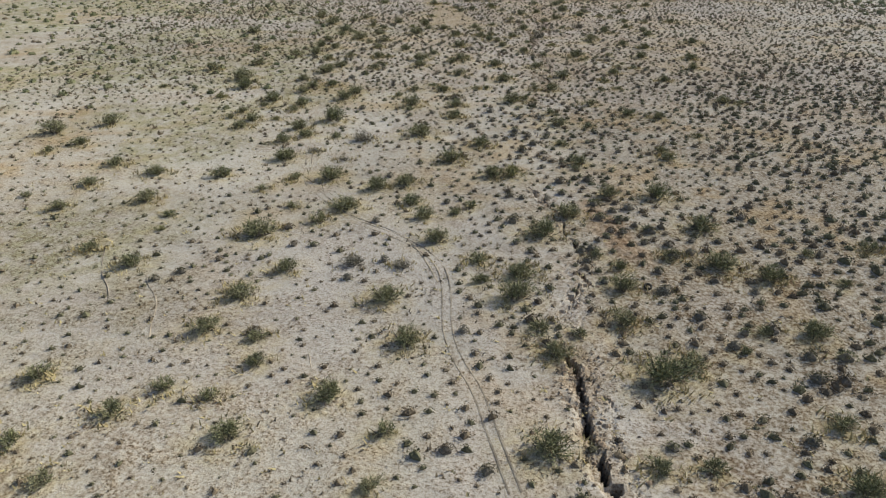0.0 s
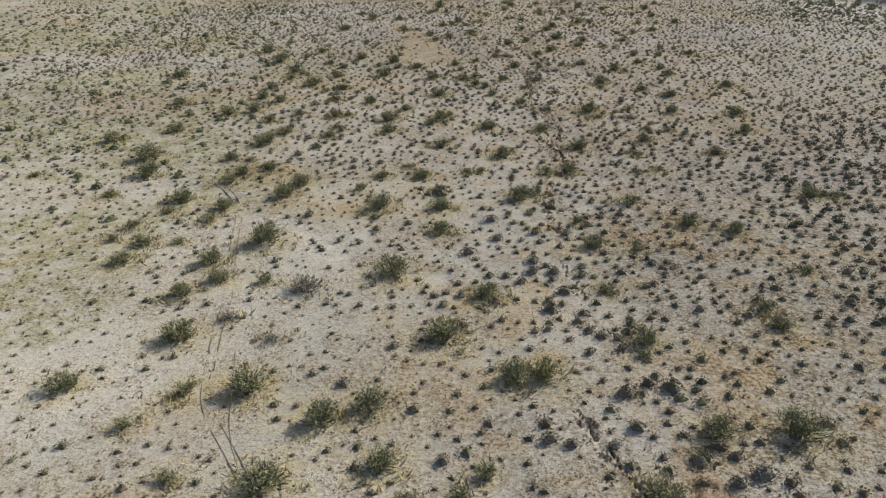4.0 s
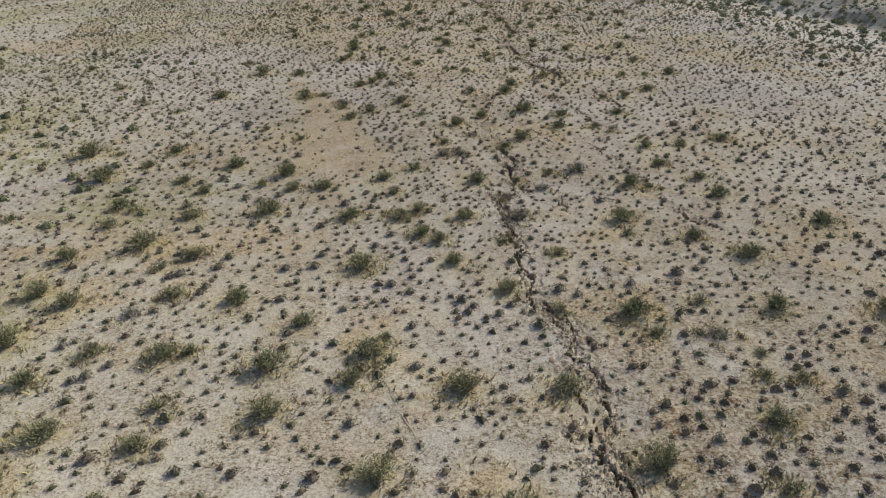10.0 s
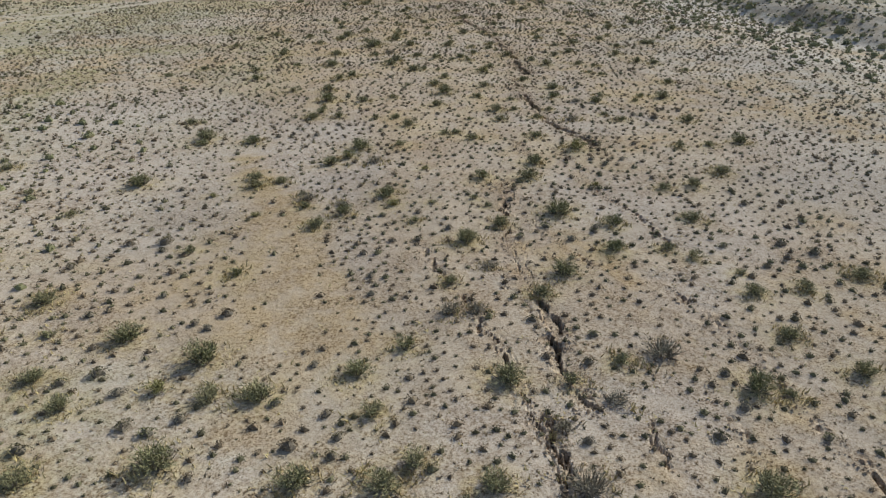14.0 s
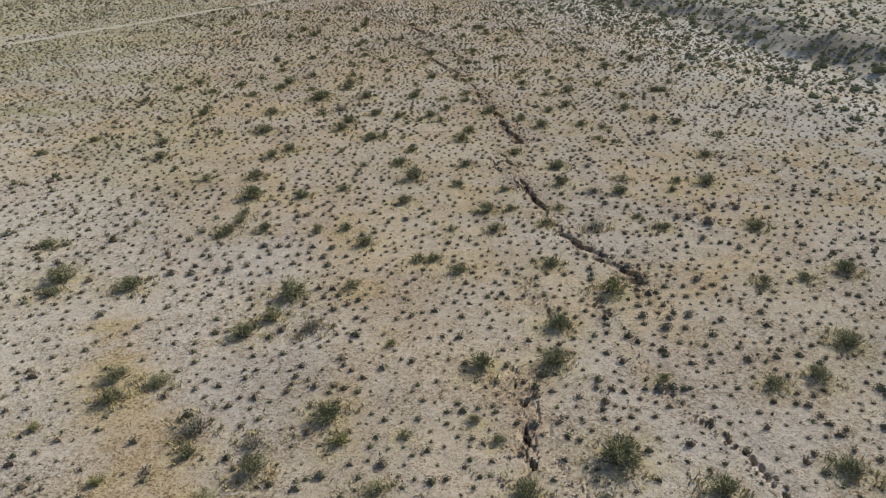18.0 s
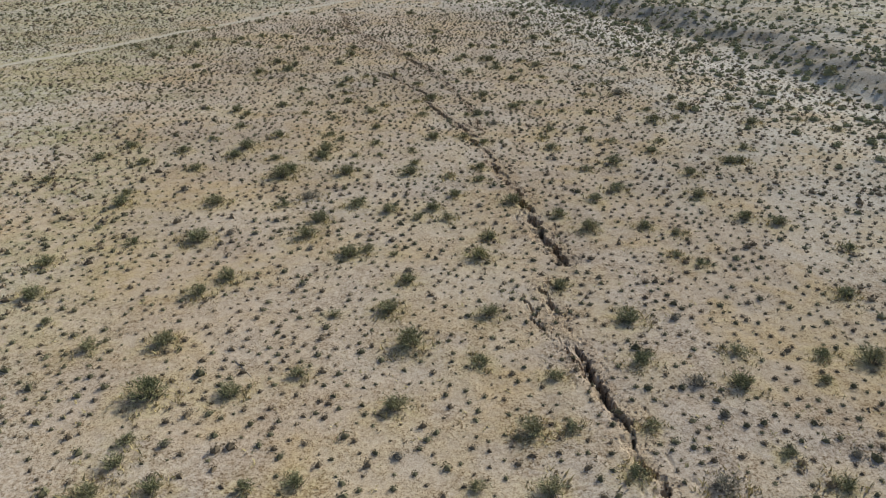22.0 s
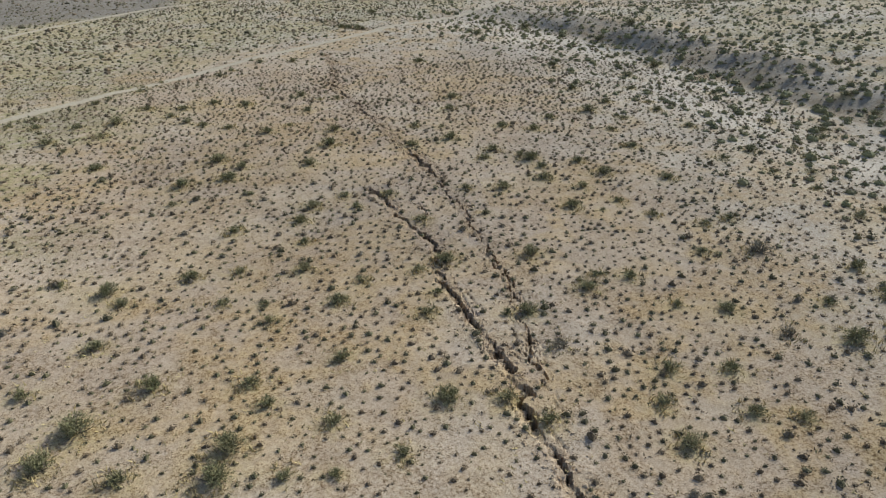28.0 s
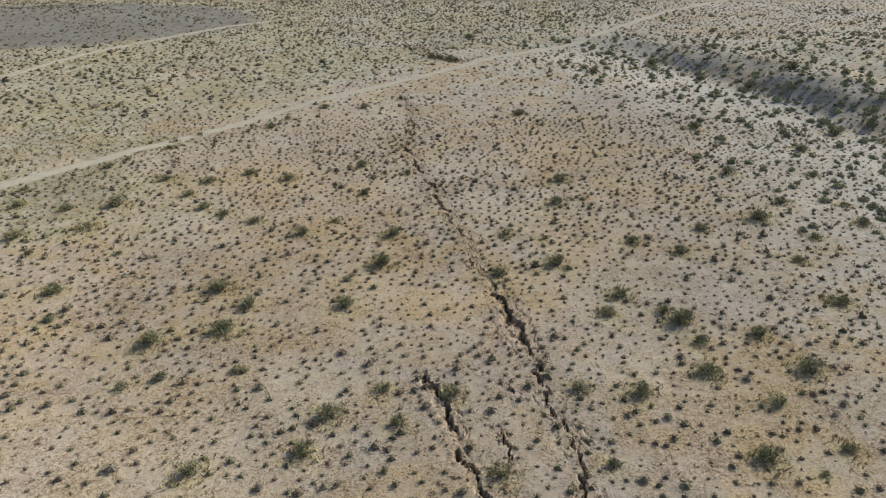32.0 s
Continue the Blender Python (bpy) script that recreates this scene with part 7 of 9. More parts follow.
# Strands of the ground rupture: points, half width, depth.
STRANDS = [
    ([(6.2, -16), (6.3, -9.8), (6.1, -7.7), (5.8, -6.2), (5.8, -4)], 0.34, 0.65),
    ([(5.9, -4), (5.6, -2.1), (6.4, -0.7)], 0.16, 0.25),
    ([(6.3, -0.9), (6.6, 1), (6.8, 4), (6.5, 6.2), (6.1, 7.7), (5.6, 9.4), (5.2, 10.4), (4.6, 12.8)], 0.15, 0.2),
    ([(6.8, 15.5), (6.1, 19.8), (5.2, 25.2), (5.7, 31), (6.4, 30.5), (6.0, 33), (5.6, 37.6), (5.8, 39.3)], 0.08, 0.16),
    ([(7.6, 38.4), (6.9, 42.1), (6.5, 44.3), (7.6, 50.2), (7.1, 53.5)], 0.2, 0.5),
    ([(5.9, 43.0), (6.6, 41.0), (7.7, 38.0)], 0.13, 0.4),
    ([(8.0, 45.8), (7.7, 48.1), (7.4, 50.4), (6.9, 52.0), (6.4, 54.4), (6.7, 60.3), (6.6, 65.5), (6.0, 69.3), (5.3, 73.4), (4.1, 78.6)], 0.16, 0.45),
    ([(6.8, 58.0), (6.9, 62.5), (6.8, 67.1)], 0.2, 0.5),
    ([(8.5, 66.9), (8.4, 68.6), (8.3, 70.9), (8.7, 73), (8.2, 77.5), (8.1, 82), (8.2, 84.6), (8.9, 89.5), (9.3, 92.8)], 0.36, 0.7),
    ([(9.8, 86), (10.2, 84.5), (11, 82.3), (11.5, 80.3), (12.5, 78.8)], 0.13, 0.35),
    ([(15.5, 76), (15.9, 74), (16.7, 70), (17, 67.6), (17.1, 64.8), (17.7, 62.3), (18.6, 60)], 0.15, 0.35),
    ([(13.6, 66.5), (14.0, 64.3)], 0.11, 0.3),
    ([(15, 93.3), (15.6, 89.4), (16.4, 85.9), (16.9, 83), (17.2, 80.2)], 0.13, 0.35),
    ([(2.5, 84), (2.9, 82.8), (3.6, 80.5), (4.3, 77.4)], 0.12, 0.3),
    ([(12.8, 95), (12.4, 97.1), (11.9, 99.2), (12.1, 101.2)], 0.22, 0.5),
    ([(15.4, 96), (15, 97.2), (14.2, 99.5)], 0.18, 0.4),
    ([(18.4, 99), (18, 100.2), (16.8, 103.6), (15.9, 106.5), (15.9, 111), (15.7, 116), (15.9, 120.5), (15.7, 124)], 0.31, 0.7),
    ([(18.4, 124.8), (18.1, 127.0), (17.8, 129.6), (18, 134), (18, 140), (17.8, 146), (17.3, 153), (16.6, 157.5)], 0.42, 0.95),
    ([(16.6, 157.5), (15.6, 161), (15.3, 164.5), (15.6, 168.5), (14, 172.3), (12.7, 177), (11.7, 180.7)], 0.28, 0.65),
    ([(18.6, 152), (18.8, 157), (19.3, 163), (18.7, 169), (18.1, 176), (17.4, 182)], 0.2, 0.45),
    ([(17.4, 182), (16.2, 188.4), (14.2, 196), (12.5, 204), (10.5, 212.5), (8.4, 221), (8.8, 228), (8.3, 235), (7.1, 243)], 0.32, 0.7),
    ([(14.8, 266.5), (12.7, 269.2), (9.5, 275), (7, 284.5)], 0.9, 1.3),
    ([(15.7, 173.6), (15.3, 174.8), (15.2, 176)], 0.14, 0.35),
    ([(6.9, 44.7), (7.5, 42.8), (7.7, 41.1), (7.9, 39.7), (8.0, 39.0)], 0.18, 0.45),
    ([(6.4, 42.9), (6.5, 41.4), (6.5, 39.8)], 0.14, 0.35),
    ([(6.9, 39.3), (6.9, 37.6), (7.1, 36.6)], 0.16, 0.4),
    ([(7.6, 47.4), (7.9, 45.6), (8.1, 43.9)], 0.15, 0.35),
    ([(6.3, 48.8), (6.5, 47.2), (6.9, 45.8)], 0.14, 0.35),
    ([(10.8, 66.8), (10.7, 64.9), (10.9, 63.2)], 0.07, 0.16),
    ([(14.4, 122.4), (14.7, 119.9), (14.9, 117.8), (15.1, 115.7), (15.5, 114.4)], 0.13, 0.3),
    ([(16.0, 123.4), (16.8, 122.0)], 0.14, 0.35),
    ([(12.5, 181.4), (14.1, 180.7), (15.6, 179.9), (17.0, 178.0)], 0.1, 0.25),
    ([(17.9, 176.7), (18.6, 175.4), (19.2, 174.6)], 0.13, 0.3),
]
BANK = [(70, 120), (66, 150), (64.8, 172), (65, 192), (61.5, 205), (59.5, 224), (58.5, 233), (54.8, 248), (49, 263), (44, 276), (33, 292)]
BANK_Y = [p[1] for p in BANK]
BANK_X = [p[0] for p in BANK]
BANK_LEAN = [1.0, 1.0, 1.0, 0.98, 0.96, 0.97, 0.96, 0.94, 0.93, 0.9, 0.88]
ROAD = [(-190, 90), (-70, 160), (-40, 194), (-27.2, 209.5), (-19.5, 219.3), (-12.3, 228.7), (-4, 240.5), (7, 253.1), (13.6, 261.2), (20.3, 270.5),
        (28.5, 277.6), (37.7, 287), (53, 310.4), (65.5, 329.2), (90, 354), (160, 400), (300, 460)]
TRAIL = [(-95, 238), (-70, 249), (-53.4, 258), (-51.5, 269), (-47.6, 279.5), (-41.4, 290.4), (-33, 306), (-20, 322)]
BIKE = [(3.6, -12), (2.2, -6.7), (1.4, -5), (0.9, -3), (0.7, 0.3), (0.2, 2.5), (-0.7, 3.8), (-2.1, 5.2), (-5.0, 7.2), (-7, 10.3), (-8.7, 12.8), (-9.5, 16.5),
        (-10, 20), (-11.1, 24.3), (-11.8, 27.2), (-12.3, 30), (-13.6, 32.9), (-15.7, 35.7), (-19.5, 39), (-21.2, 43.6), (-25, 47)]
BIKE_FORK = [(-8.6, 16.5), (-7.3, 11.1), (-6.0, 8.6), (-4.6, 7.4), (-2.9, 6.2), (-1.7, 5.2), (-0.6, 3.0), (0.4, 0.2)]
GULLY = [(-17, 34.5), (-12.2, 30.5), (-9.4, 28.8), (-6.6, 26.3), (-5.2, 23.8), (-3.1, 23), (-0.4, 22.2)]
PAD = [(-9.6, 99.5), (-8.2, 94.5), (-6.2, 89.5), (-5, 84), (-4.3, 76)]
WORN = [(5.6, -0.5), (7.0, -5.0), (7.4, -9.5), (7.5, -15)]
RILLS = [[(-12.1, 68.3), (-10.5, 66.4), (-8.6, 64.6)], [(-12.6, 73.2), (-7.0, 67.0), (-4.9, 65.8), (-3.1, 64.6), (-0.8, 63.4)], [(-16.3, 69.4), (-14.2, 69.0), (-12.2, 69.0)],
         [(-3.5, 56.7), (-3.2, 54.2), (-3.3, 51.3), (-3.9, 49.2), (-4.3, 47.6)],
         [(-1.3, 49.5), (-0.5, 48.3), (0.1, 47.0)],
         [(10.8, 52.0), (11.8, 50.1), (12.7, 48.2), (13.9, 46.9), (15.3, 45.7)]]
HAIRLINES = [[(-16.6, 3.7), (-15.3, 0.7), (-13.8, -1.3), (-13.2, -3.1)],
             [(-13.3, 1.4), (-12.8, -0.2), (-11.5, -1.6), (-10.8, -4.2), (-10.3, -5.1)],
             [(-4.2, -5.0), (-3.8, -5.9), (-3.7, -6.6)],
             [(-0.8, 47.8), (-0.2, 45.4), (0.6, 43.8)],
             [(0.6, 41.5), (0.7, 40.7), (0.5, 39.8)],
             [(10.8, 66.3), (10.8, 65.0), (10.8, 63.5)],
             [(12.2, 63.0), (12.6, 62.1), (12.9, 61.3)],
             [(-1.4, 49.1), (-0.3, 46.4), (0.6, 43.2)],
             [(-0.7, 118.3), (-0.1, 117.4), (0.5, 116.2)]]
SPINE_Y = [-40, -10, 0, 12, 25, 38, 50, 60, 68, 85, 93, 100, 104, 123, 130, 150, 160, 170, 180, 190, 200, 212, 221, 240, 260]
SPINE_X = [6.2, 6.2, 6.3, 5.2, 5.4, 6.3, 7.2, 7.2, 7.8, 8.4, 10, 14, 16, 16.5, 17.8, 17.6, 17.2, 16.8, 15.5, 15.8, 13.5, 10.5, 8.4, 8, 8]


def bank_side(x, y):
    """Metres beyond the foot of the bank (negative on the plain), and how much of a bank there is."""
    across = np.interp(y, BANK_Y, BANK_X)
    slope = np.interp(y, BANK_Y, BANK_LEAN)
    return (x - across) * slope, ramp(y, 60, 130) * (1 - ramp(y, 262, 300))


def land(x, y, rough=1.0):
    """Height of the open ground: low swells, the bank beyond the wash, the grey hill, the gully by the first rise."""
    x, y = np.asarray(x, float), np.asarray(y, float)
    across, there = bank_side(x, y)
    foot = across + 5.0 * (field(x, y, 13, 3) - 0.5) + 1.6 * (field(x, y, 4, 4) - 0.5)
    z = 2.2 * ramp(foot, 0, 8.5) + 1.9 * ramp(across, 8, 60) + (1.5 * (field(x, y, 7, 9) - 0.5) + 0.7 * (field(x, y, 2.6, 11) - 0.5)) * ramp(foot, 0, 4) * (1 - 0.7 * ramp(foot, 9, 22))
    z -= 0.9 * ramp(across, -22, -1)
    z = z * there
    z += 2.4 * np.exp(-(((x + 84) / 40) ** 2 + ((y - 314) / 27) ** 2))
    z += rough * (0.22 * (field(x, y, 9, 1) - 0.5) + 0.10 * (field(x, y, 2.3, 2) - 0.5) + 0.05 * (field(x, y, 0.7, 5) - 0.5))
    d, _, _ = to_line(x, y, GULLY)
    z -= 0.12 * (1 - ramp(d, 0.2, 0.7))
    return z


def cracks(x, y):
    """How far the rupture lowers the ground, and how churned it is beside it."""
    drop, churn = np.zeros(x.shape), np.zeros(x.shape)
    step = TABLE[np.floor((y + 0.35 * x) / 0.75).astype(int) & 255, 9]
    wx = x + 0.5 * (field(x, y, 1.3, 6) - 0.5) + 0.34 * (field(x, y, 0.45, 7) - 0.5) + 0.2 * (field(x, y, 0.2, 10) - 0.5) + 0.42 * (step - 0.5)
    wy = y + 0.8 * (field(x, y, 1.0, 8) - 0.5)
    for n, (pts, half, deep) in enumerate(STRANDS):
        xs, ys = [p[0] for p in pts], [p[1] for p in pts]
        near = np.nonzero((x > min(xs) - 3) & (x < max(xs) + 3) & (y > min(ys) - 3) & (y < max(ys) + 3))
        if not len(near[0]):
            continue
        d, along, side = to_line(wx[near], wy[near], pts)
        px, py = x[near], y[near]
        long_, short = field(px * 0.25, py, 3.2, 20 + n), field(px * 0.4, py, 0.6, 40 + n)
        gone = along * sum(math.dist(p, q) for p, q in zip(pts, pts[1:]))
        ends = np.minimum(ramp(gone, 0, 0.7), ramp(gone.max() - gone, 0, 0.7))
        open_ = ramp(0.6 * long_ + 0.4 * short, 0.34, 0.58) * ends
        half_here = (0.012 + 0.16 * half + 0.16 * max(0, half - 0.24)) * (0.3 + 0.8 * long_ + 0.8 * short) * (0.3 + 0.7 * open_)
        cut = (1 - ramp(d, half_here * 0.75, half_here + 0.035)) * 1.3 * deep * (0.07 + 0.93 * open_)
        if half > 0.25:
            slump = (1 - ramp(d, half * 0.7, half * (1.0 + 1.1 * long_))) * (side > 0) * deep * 0.42 * (0.3 + 0.7 * short) * ramp(long_, 0.25, 0.6) * ends
            cut = np.maximum(cut, slump)
        # finer fissures that run beside the first here and there
        for turn, (way, far) in enumerate(((1, 1.0), (1, 2.3), (-1, 1.2), (-1, 2.4))):
            beside = np.abs(d * side * way - (0.12 + half * far) * (0.6 + 0.9 * field(px, py, 1.8, 50 + n + turn)))
            cut = np.maximum(cut, (1 - ramp(beside, 0.0, 0.07)) * (0.03 + 0.14 * deep) * ramp(field(px, py * 0.6, 1.1, 80 + n + turn), 0.56, 0.66) * ends)
        drop[near] = np.maximum(drop[near], cut)
        patch = ramp(field(px, py, 1.7, 60 + n), 0.25, 0.6)
        churn[near] = np.maximum(churn[near], (1 - ramp(d, half * 0.7 + 0.05, half * (1.2 + 1.8 * patch) + 0.08)) * min(1.0, 3.2 * half) * (0.2 + 0.8 * field(px, py, 0.9, 90 + n)) * ends)
    flat = np.hypot((x - 8.7 + 0.25 * (y - 6)) / 1.1, (y - 6.5) / 4.2) + 0.5 * (field(x, y, 1.2, 95) - 0.5)
    broken = 1 - ramp(flat, 0.6, 1.1)
    return drop, np.maximum(churn, 0.9 * broken), broken


def spread(start, stop, first, grow, most):
    """Steps from start outward that grow up to a largest step."""
    values, step = [], first
    while start < stop:
        values.append(start)
        start += step
        step = min(step * grow, most(start) if callable(most) else most)
    return values


def bare_pad(x, y):
    """The bare trodden ground left of the rupture."""
    d, along, _ = to_line(x, y, PAD)
    return 1 - ramp(d + 1.6 * (field(x, y, 2, 43) - 0.5), 0.6 + 2.2 * along, 1.4 + 3.0 * along)


def soil_kinds(x, y):
    """Where each kind of soil lies, and where the bank's shade is painted in grey."""
    pale = ramp(field(x, y, 11, 31) * 0.6 + field(x, y, 3.5, 32) * 0.4 + 0.1 * ramp(-x, 0, 9) * (1 - ramp(y, 34, 50)) + 0.22 * ramp(-x, 6, 12) * (1 - ramp(np.abs(y - 70), 4, 9)), 0.52, 0.72)
    across, there = bank_side(x, y)
    shelf = ramp(across, -27, -9) * (1 - ramp(across, -1, 2)) * there
    pale = np.maximum(pale * (0.22 + 0.3 * ramp(-x, -2, 8) * (1 - ramp(y, 30, 45))), 0.75 * shelf * ramp(field(x, y, 5, 33), 0.1, 0.6))
    d, _, _ = to_line(x, y, GULLY)
    pale = np.maximum(pale, 1 - ramp(d, 0.2, 0.7))
    d, _, _ = to_line(x, y, WORN)
    pale = np.maximum(pale, 0.55 * (1 - ramp(d, 0.3, 0.65)))
    for line in RILLS:
        d, _, _ = to_line(x, y, line)
        pale = np.maximum(pale, 0.75 * (1 - ramp(d + 0.5 * (field(x, y, 0.9, 58) - 0.5), 0.2, 0.6)))
    for ox, oy, rx, ry, most in ((-3.5, 4, 7, 11, 0.75), (-13, 22, 9, 11, 0.3), (-9, 70, 6, 3, 0.5)):
        pale = np.maximum(pale, most * (1 - ramp(np.hypot((x - ox) / rx, (y - oy) / ry), 0.6, 1.1)))
    ochre = 0.85 * ramp(field(x, y, 6, 41) * 0.5 + field(x, y, 1.6, 42) * 0.5 + 0.07 * ramp(y, 70, 120), 0.53, 0.68)
    ochre = np.maximum(ochre, 0.95 * bare_pad(x, y) * (0.6 + 0.4 * field(x, y, 1.3, 43)))
    hill = np.exp(-(((x + 84) / 40) ** 2 + ((y - 314) / 27) ** 2))
    # Grey: the hill's own colour, plus shade painted on the bank face.
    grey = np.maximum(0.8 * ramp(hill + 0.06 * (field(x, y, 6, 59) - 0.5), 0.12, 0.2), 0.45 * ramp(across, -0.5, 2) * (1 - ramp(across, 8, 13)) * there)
    grey = np.maximum(grey, 0.18 * ramp(field(x, y, 17, 44), 0.6, 0.8))
    d, _, side = to_line(x, y, ROAD)
    straw = 0.9 * ramp(d * side, 2, 12) * ramp(field(x, y, 8, 45), 0.05, 0.5)
    straw = np.maximum(straw, 0.95 * np.maximum(ramp(-x, 3, 20) * ramp(y, 10, 35), 0.8 * ramp(-x, 8, 17)) * ramp(field(x, y, 7, 46), 0.3, 0.65))
    straw = np.maximum(straw, 0.7 * ramp(across, 8, 20) * there * ramp(field(x, y, 9, 57), 0.2, 0.6))
    return pale, ochre, grey, straw


def ash_flat(x, y):
    """The fine lilac-grey flat beside the bare pad, and fainter patches of it elsewhere."""
    d = np.hypot((x + 15) / 19, (y - 96 + 0.5 * x) / 24) + 0.5 * (field(x, y, 6, 61) - 0.5)
    ash = 0.85 * (1 - ramp(d, 0.55, 1.05))
    return np.maximum(ash, (0.55 - 0.35 * ramp(y, 95, 140)) * ramp(0.6 * field(x, y, 13, 62) + 0.4 * field(x, y, 4, 63), 0.52, 0.68)) * (1 - bare_pad(x, y))


def skirts(x, y):
    """Where straw and yellowish soil gather round the larger bushes."""
    sheet = np.zeros((561, 1041))
    gx, gy = np.meshgrid(np.arange(-8, 9), np.arange(-8, 9), indexing="ij")
    for bx, by, w in itertools.chain(*CREOSOTE, *YELLOW):
        if -57 < bx < 77 and -17 < by < 237:
            i, j = int((bx + 60) * 4), int((by + 20) * 4)
            spot = np.exp(-((gx * 0.25) ** 2 + (gy * 0.25) ** 2) / (0.95 * w) ** 2)
            sheet[i - 8:i + 9, j - 8:j + 9] = np.maximum(sheet[i - 8:i + 9, j - 8:j + 9], spot)
    a, b = np.clip((x + 60) * 4, 0, 558.9), np.clip((y + 20) * 4, 0, 1038.9)
    i, j = a.astype(int), b.astype(int)
    u, v = a - i, b - j
    return (sheet[i, j] * (1 - u) + sheet[i + 1, j] * u) * (1 - v) + (sheet[i, j + 1] * (1 - u) + sheet[i + 1, j + 1] * u) * v


# ---- ground ----
def make_ground():
    """One sheet: a fine band of ground along the rupture, stitched to coarser ground on both sides."""
    right = spread(12.1, 3000.0, 0.2, 1.1, lambda v: 1.1 if v < 92 else 200.0 if v > 900 else v * 0.08)
    left = spread(4.7, 3000.0, 0.2, 1.1, lambda v: 1.1 if v < 62 else 200.0 if v > 900 else v * 0.08)
    band = np.concatenate([np.arange(-4.6, -2.6, 0.15), np.arange(-2.6, 3.2, 0.08), np.arange(3.2, 12.0, 0.15)])
    behind = spread(14.0, 1500.0, 1.0, 1.15, 120.0)
    ahead = spread(246.5, 3000.0, 1.2, 1.05, lambda v: 200.0 if v > 1200 else v * 0.05)
    rows = np.array([-q for q in behind[::-1]] + list(np.arange(-13.4, 246.0, 0.64)) + ahead)
    cut = 4
    fine = np.interp(np.arange((len(rows) - 1) * cut + 1) / cut, np.arange(len(rows)), rows)
    blocks = [(np.array([-v for v in left[::-1]]), rows), (band, fine), (np.array(right), rows)]
    us, ys, index, start = [], [], [], 0
    for u, v in blocks:
        uu, vv = np.meshgrid(u, v)
        us.append(uu.ravel())
        ys.append(vv.ravel())
        index.append(start + np.arange(uu.size).reshape(uu.shape))
        start += uu.size
    uu, yy = np.concatenate(us), np.concatenate(ys)
    faces = []
    for i in index:
        a, b, c, d = i[:-1, :-1].ravel(), i[:-1, 1:].ravel(), i[1:, 1:].ravel(), i[1:, :-1].ravel()
        faces += [np.stack([a, b, c], -1), np.stack([a, c, d], -1)]
    for edge, seam, flip in ((index[0][:, -1], index[1][:, 0], False), (index[2][:, 0], index[1][:, -1], True)):
        low, high = edge[:-1], edge[1:]
        c = [seam[k:len(seam) - cut + k:cut] for k in range(cut)] + [seam[cut::cut]]
        fans = [(low, c[0], c[1]), (low, c[1], c[2]), (low, c[2], high), (high, c[2], c[3]), (high, c[3], c[4])]
        faces += [np.stack(f[::-1] if flip else f, -1) for f in fans]
    faces = np.concatenate(faces)
    xx = uu + np.interp(yy, SPINE_Y, SPINE_X) * (1 - ramp(np.abs(uu), 14, 60))
    drop, churn, broken = cracks(xx, yy)
    z = land(xx, yy) - drop + churn * 0.11 * (field(xx, yy, 0.5, 51) - 0.45) + churn * 0.07 * (field(xx, yy, 0.25, 52) - 0.5)
    d, _, _ = to_line(xx, yy, ROAD)
    z -= 0.12 * (1 - ramp(d, 0.55, 0.9))
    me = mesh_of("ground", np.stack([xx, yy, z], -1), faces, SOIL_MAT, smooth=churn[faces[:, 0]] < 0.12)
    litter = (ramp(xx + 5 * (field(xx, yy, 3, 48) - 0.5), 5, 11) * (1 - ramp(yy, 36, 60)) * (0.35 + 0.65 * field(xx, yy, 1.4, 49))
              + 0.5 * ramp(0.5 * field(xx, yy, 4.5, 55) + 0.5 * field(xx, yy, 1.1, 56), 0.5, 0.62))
    # Fades sideways and far off: cool distance haze put into the soil colour.
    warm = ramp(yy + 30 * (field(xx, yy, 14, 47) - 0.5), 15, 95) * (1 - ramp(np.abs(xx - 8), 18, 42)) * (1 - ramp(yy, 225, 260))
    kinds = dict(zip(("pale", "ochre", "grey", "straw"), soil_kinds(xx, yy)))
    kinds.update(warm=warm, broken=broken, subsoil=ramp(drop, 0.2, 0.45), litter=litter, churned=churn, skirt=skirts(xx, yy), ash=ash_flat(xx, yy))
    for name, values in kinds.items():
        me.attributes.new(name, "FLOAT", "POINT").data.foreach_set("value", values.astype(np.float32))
    return tagged(new("ground", me), "pale sandy desert ground split by a jagged rupture", "ground", kind="structure")


ground = make_ground()


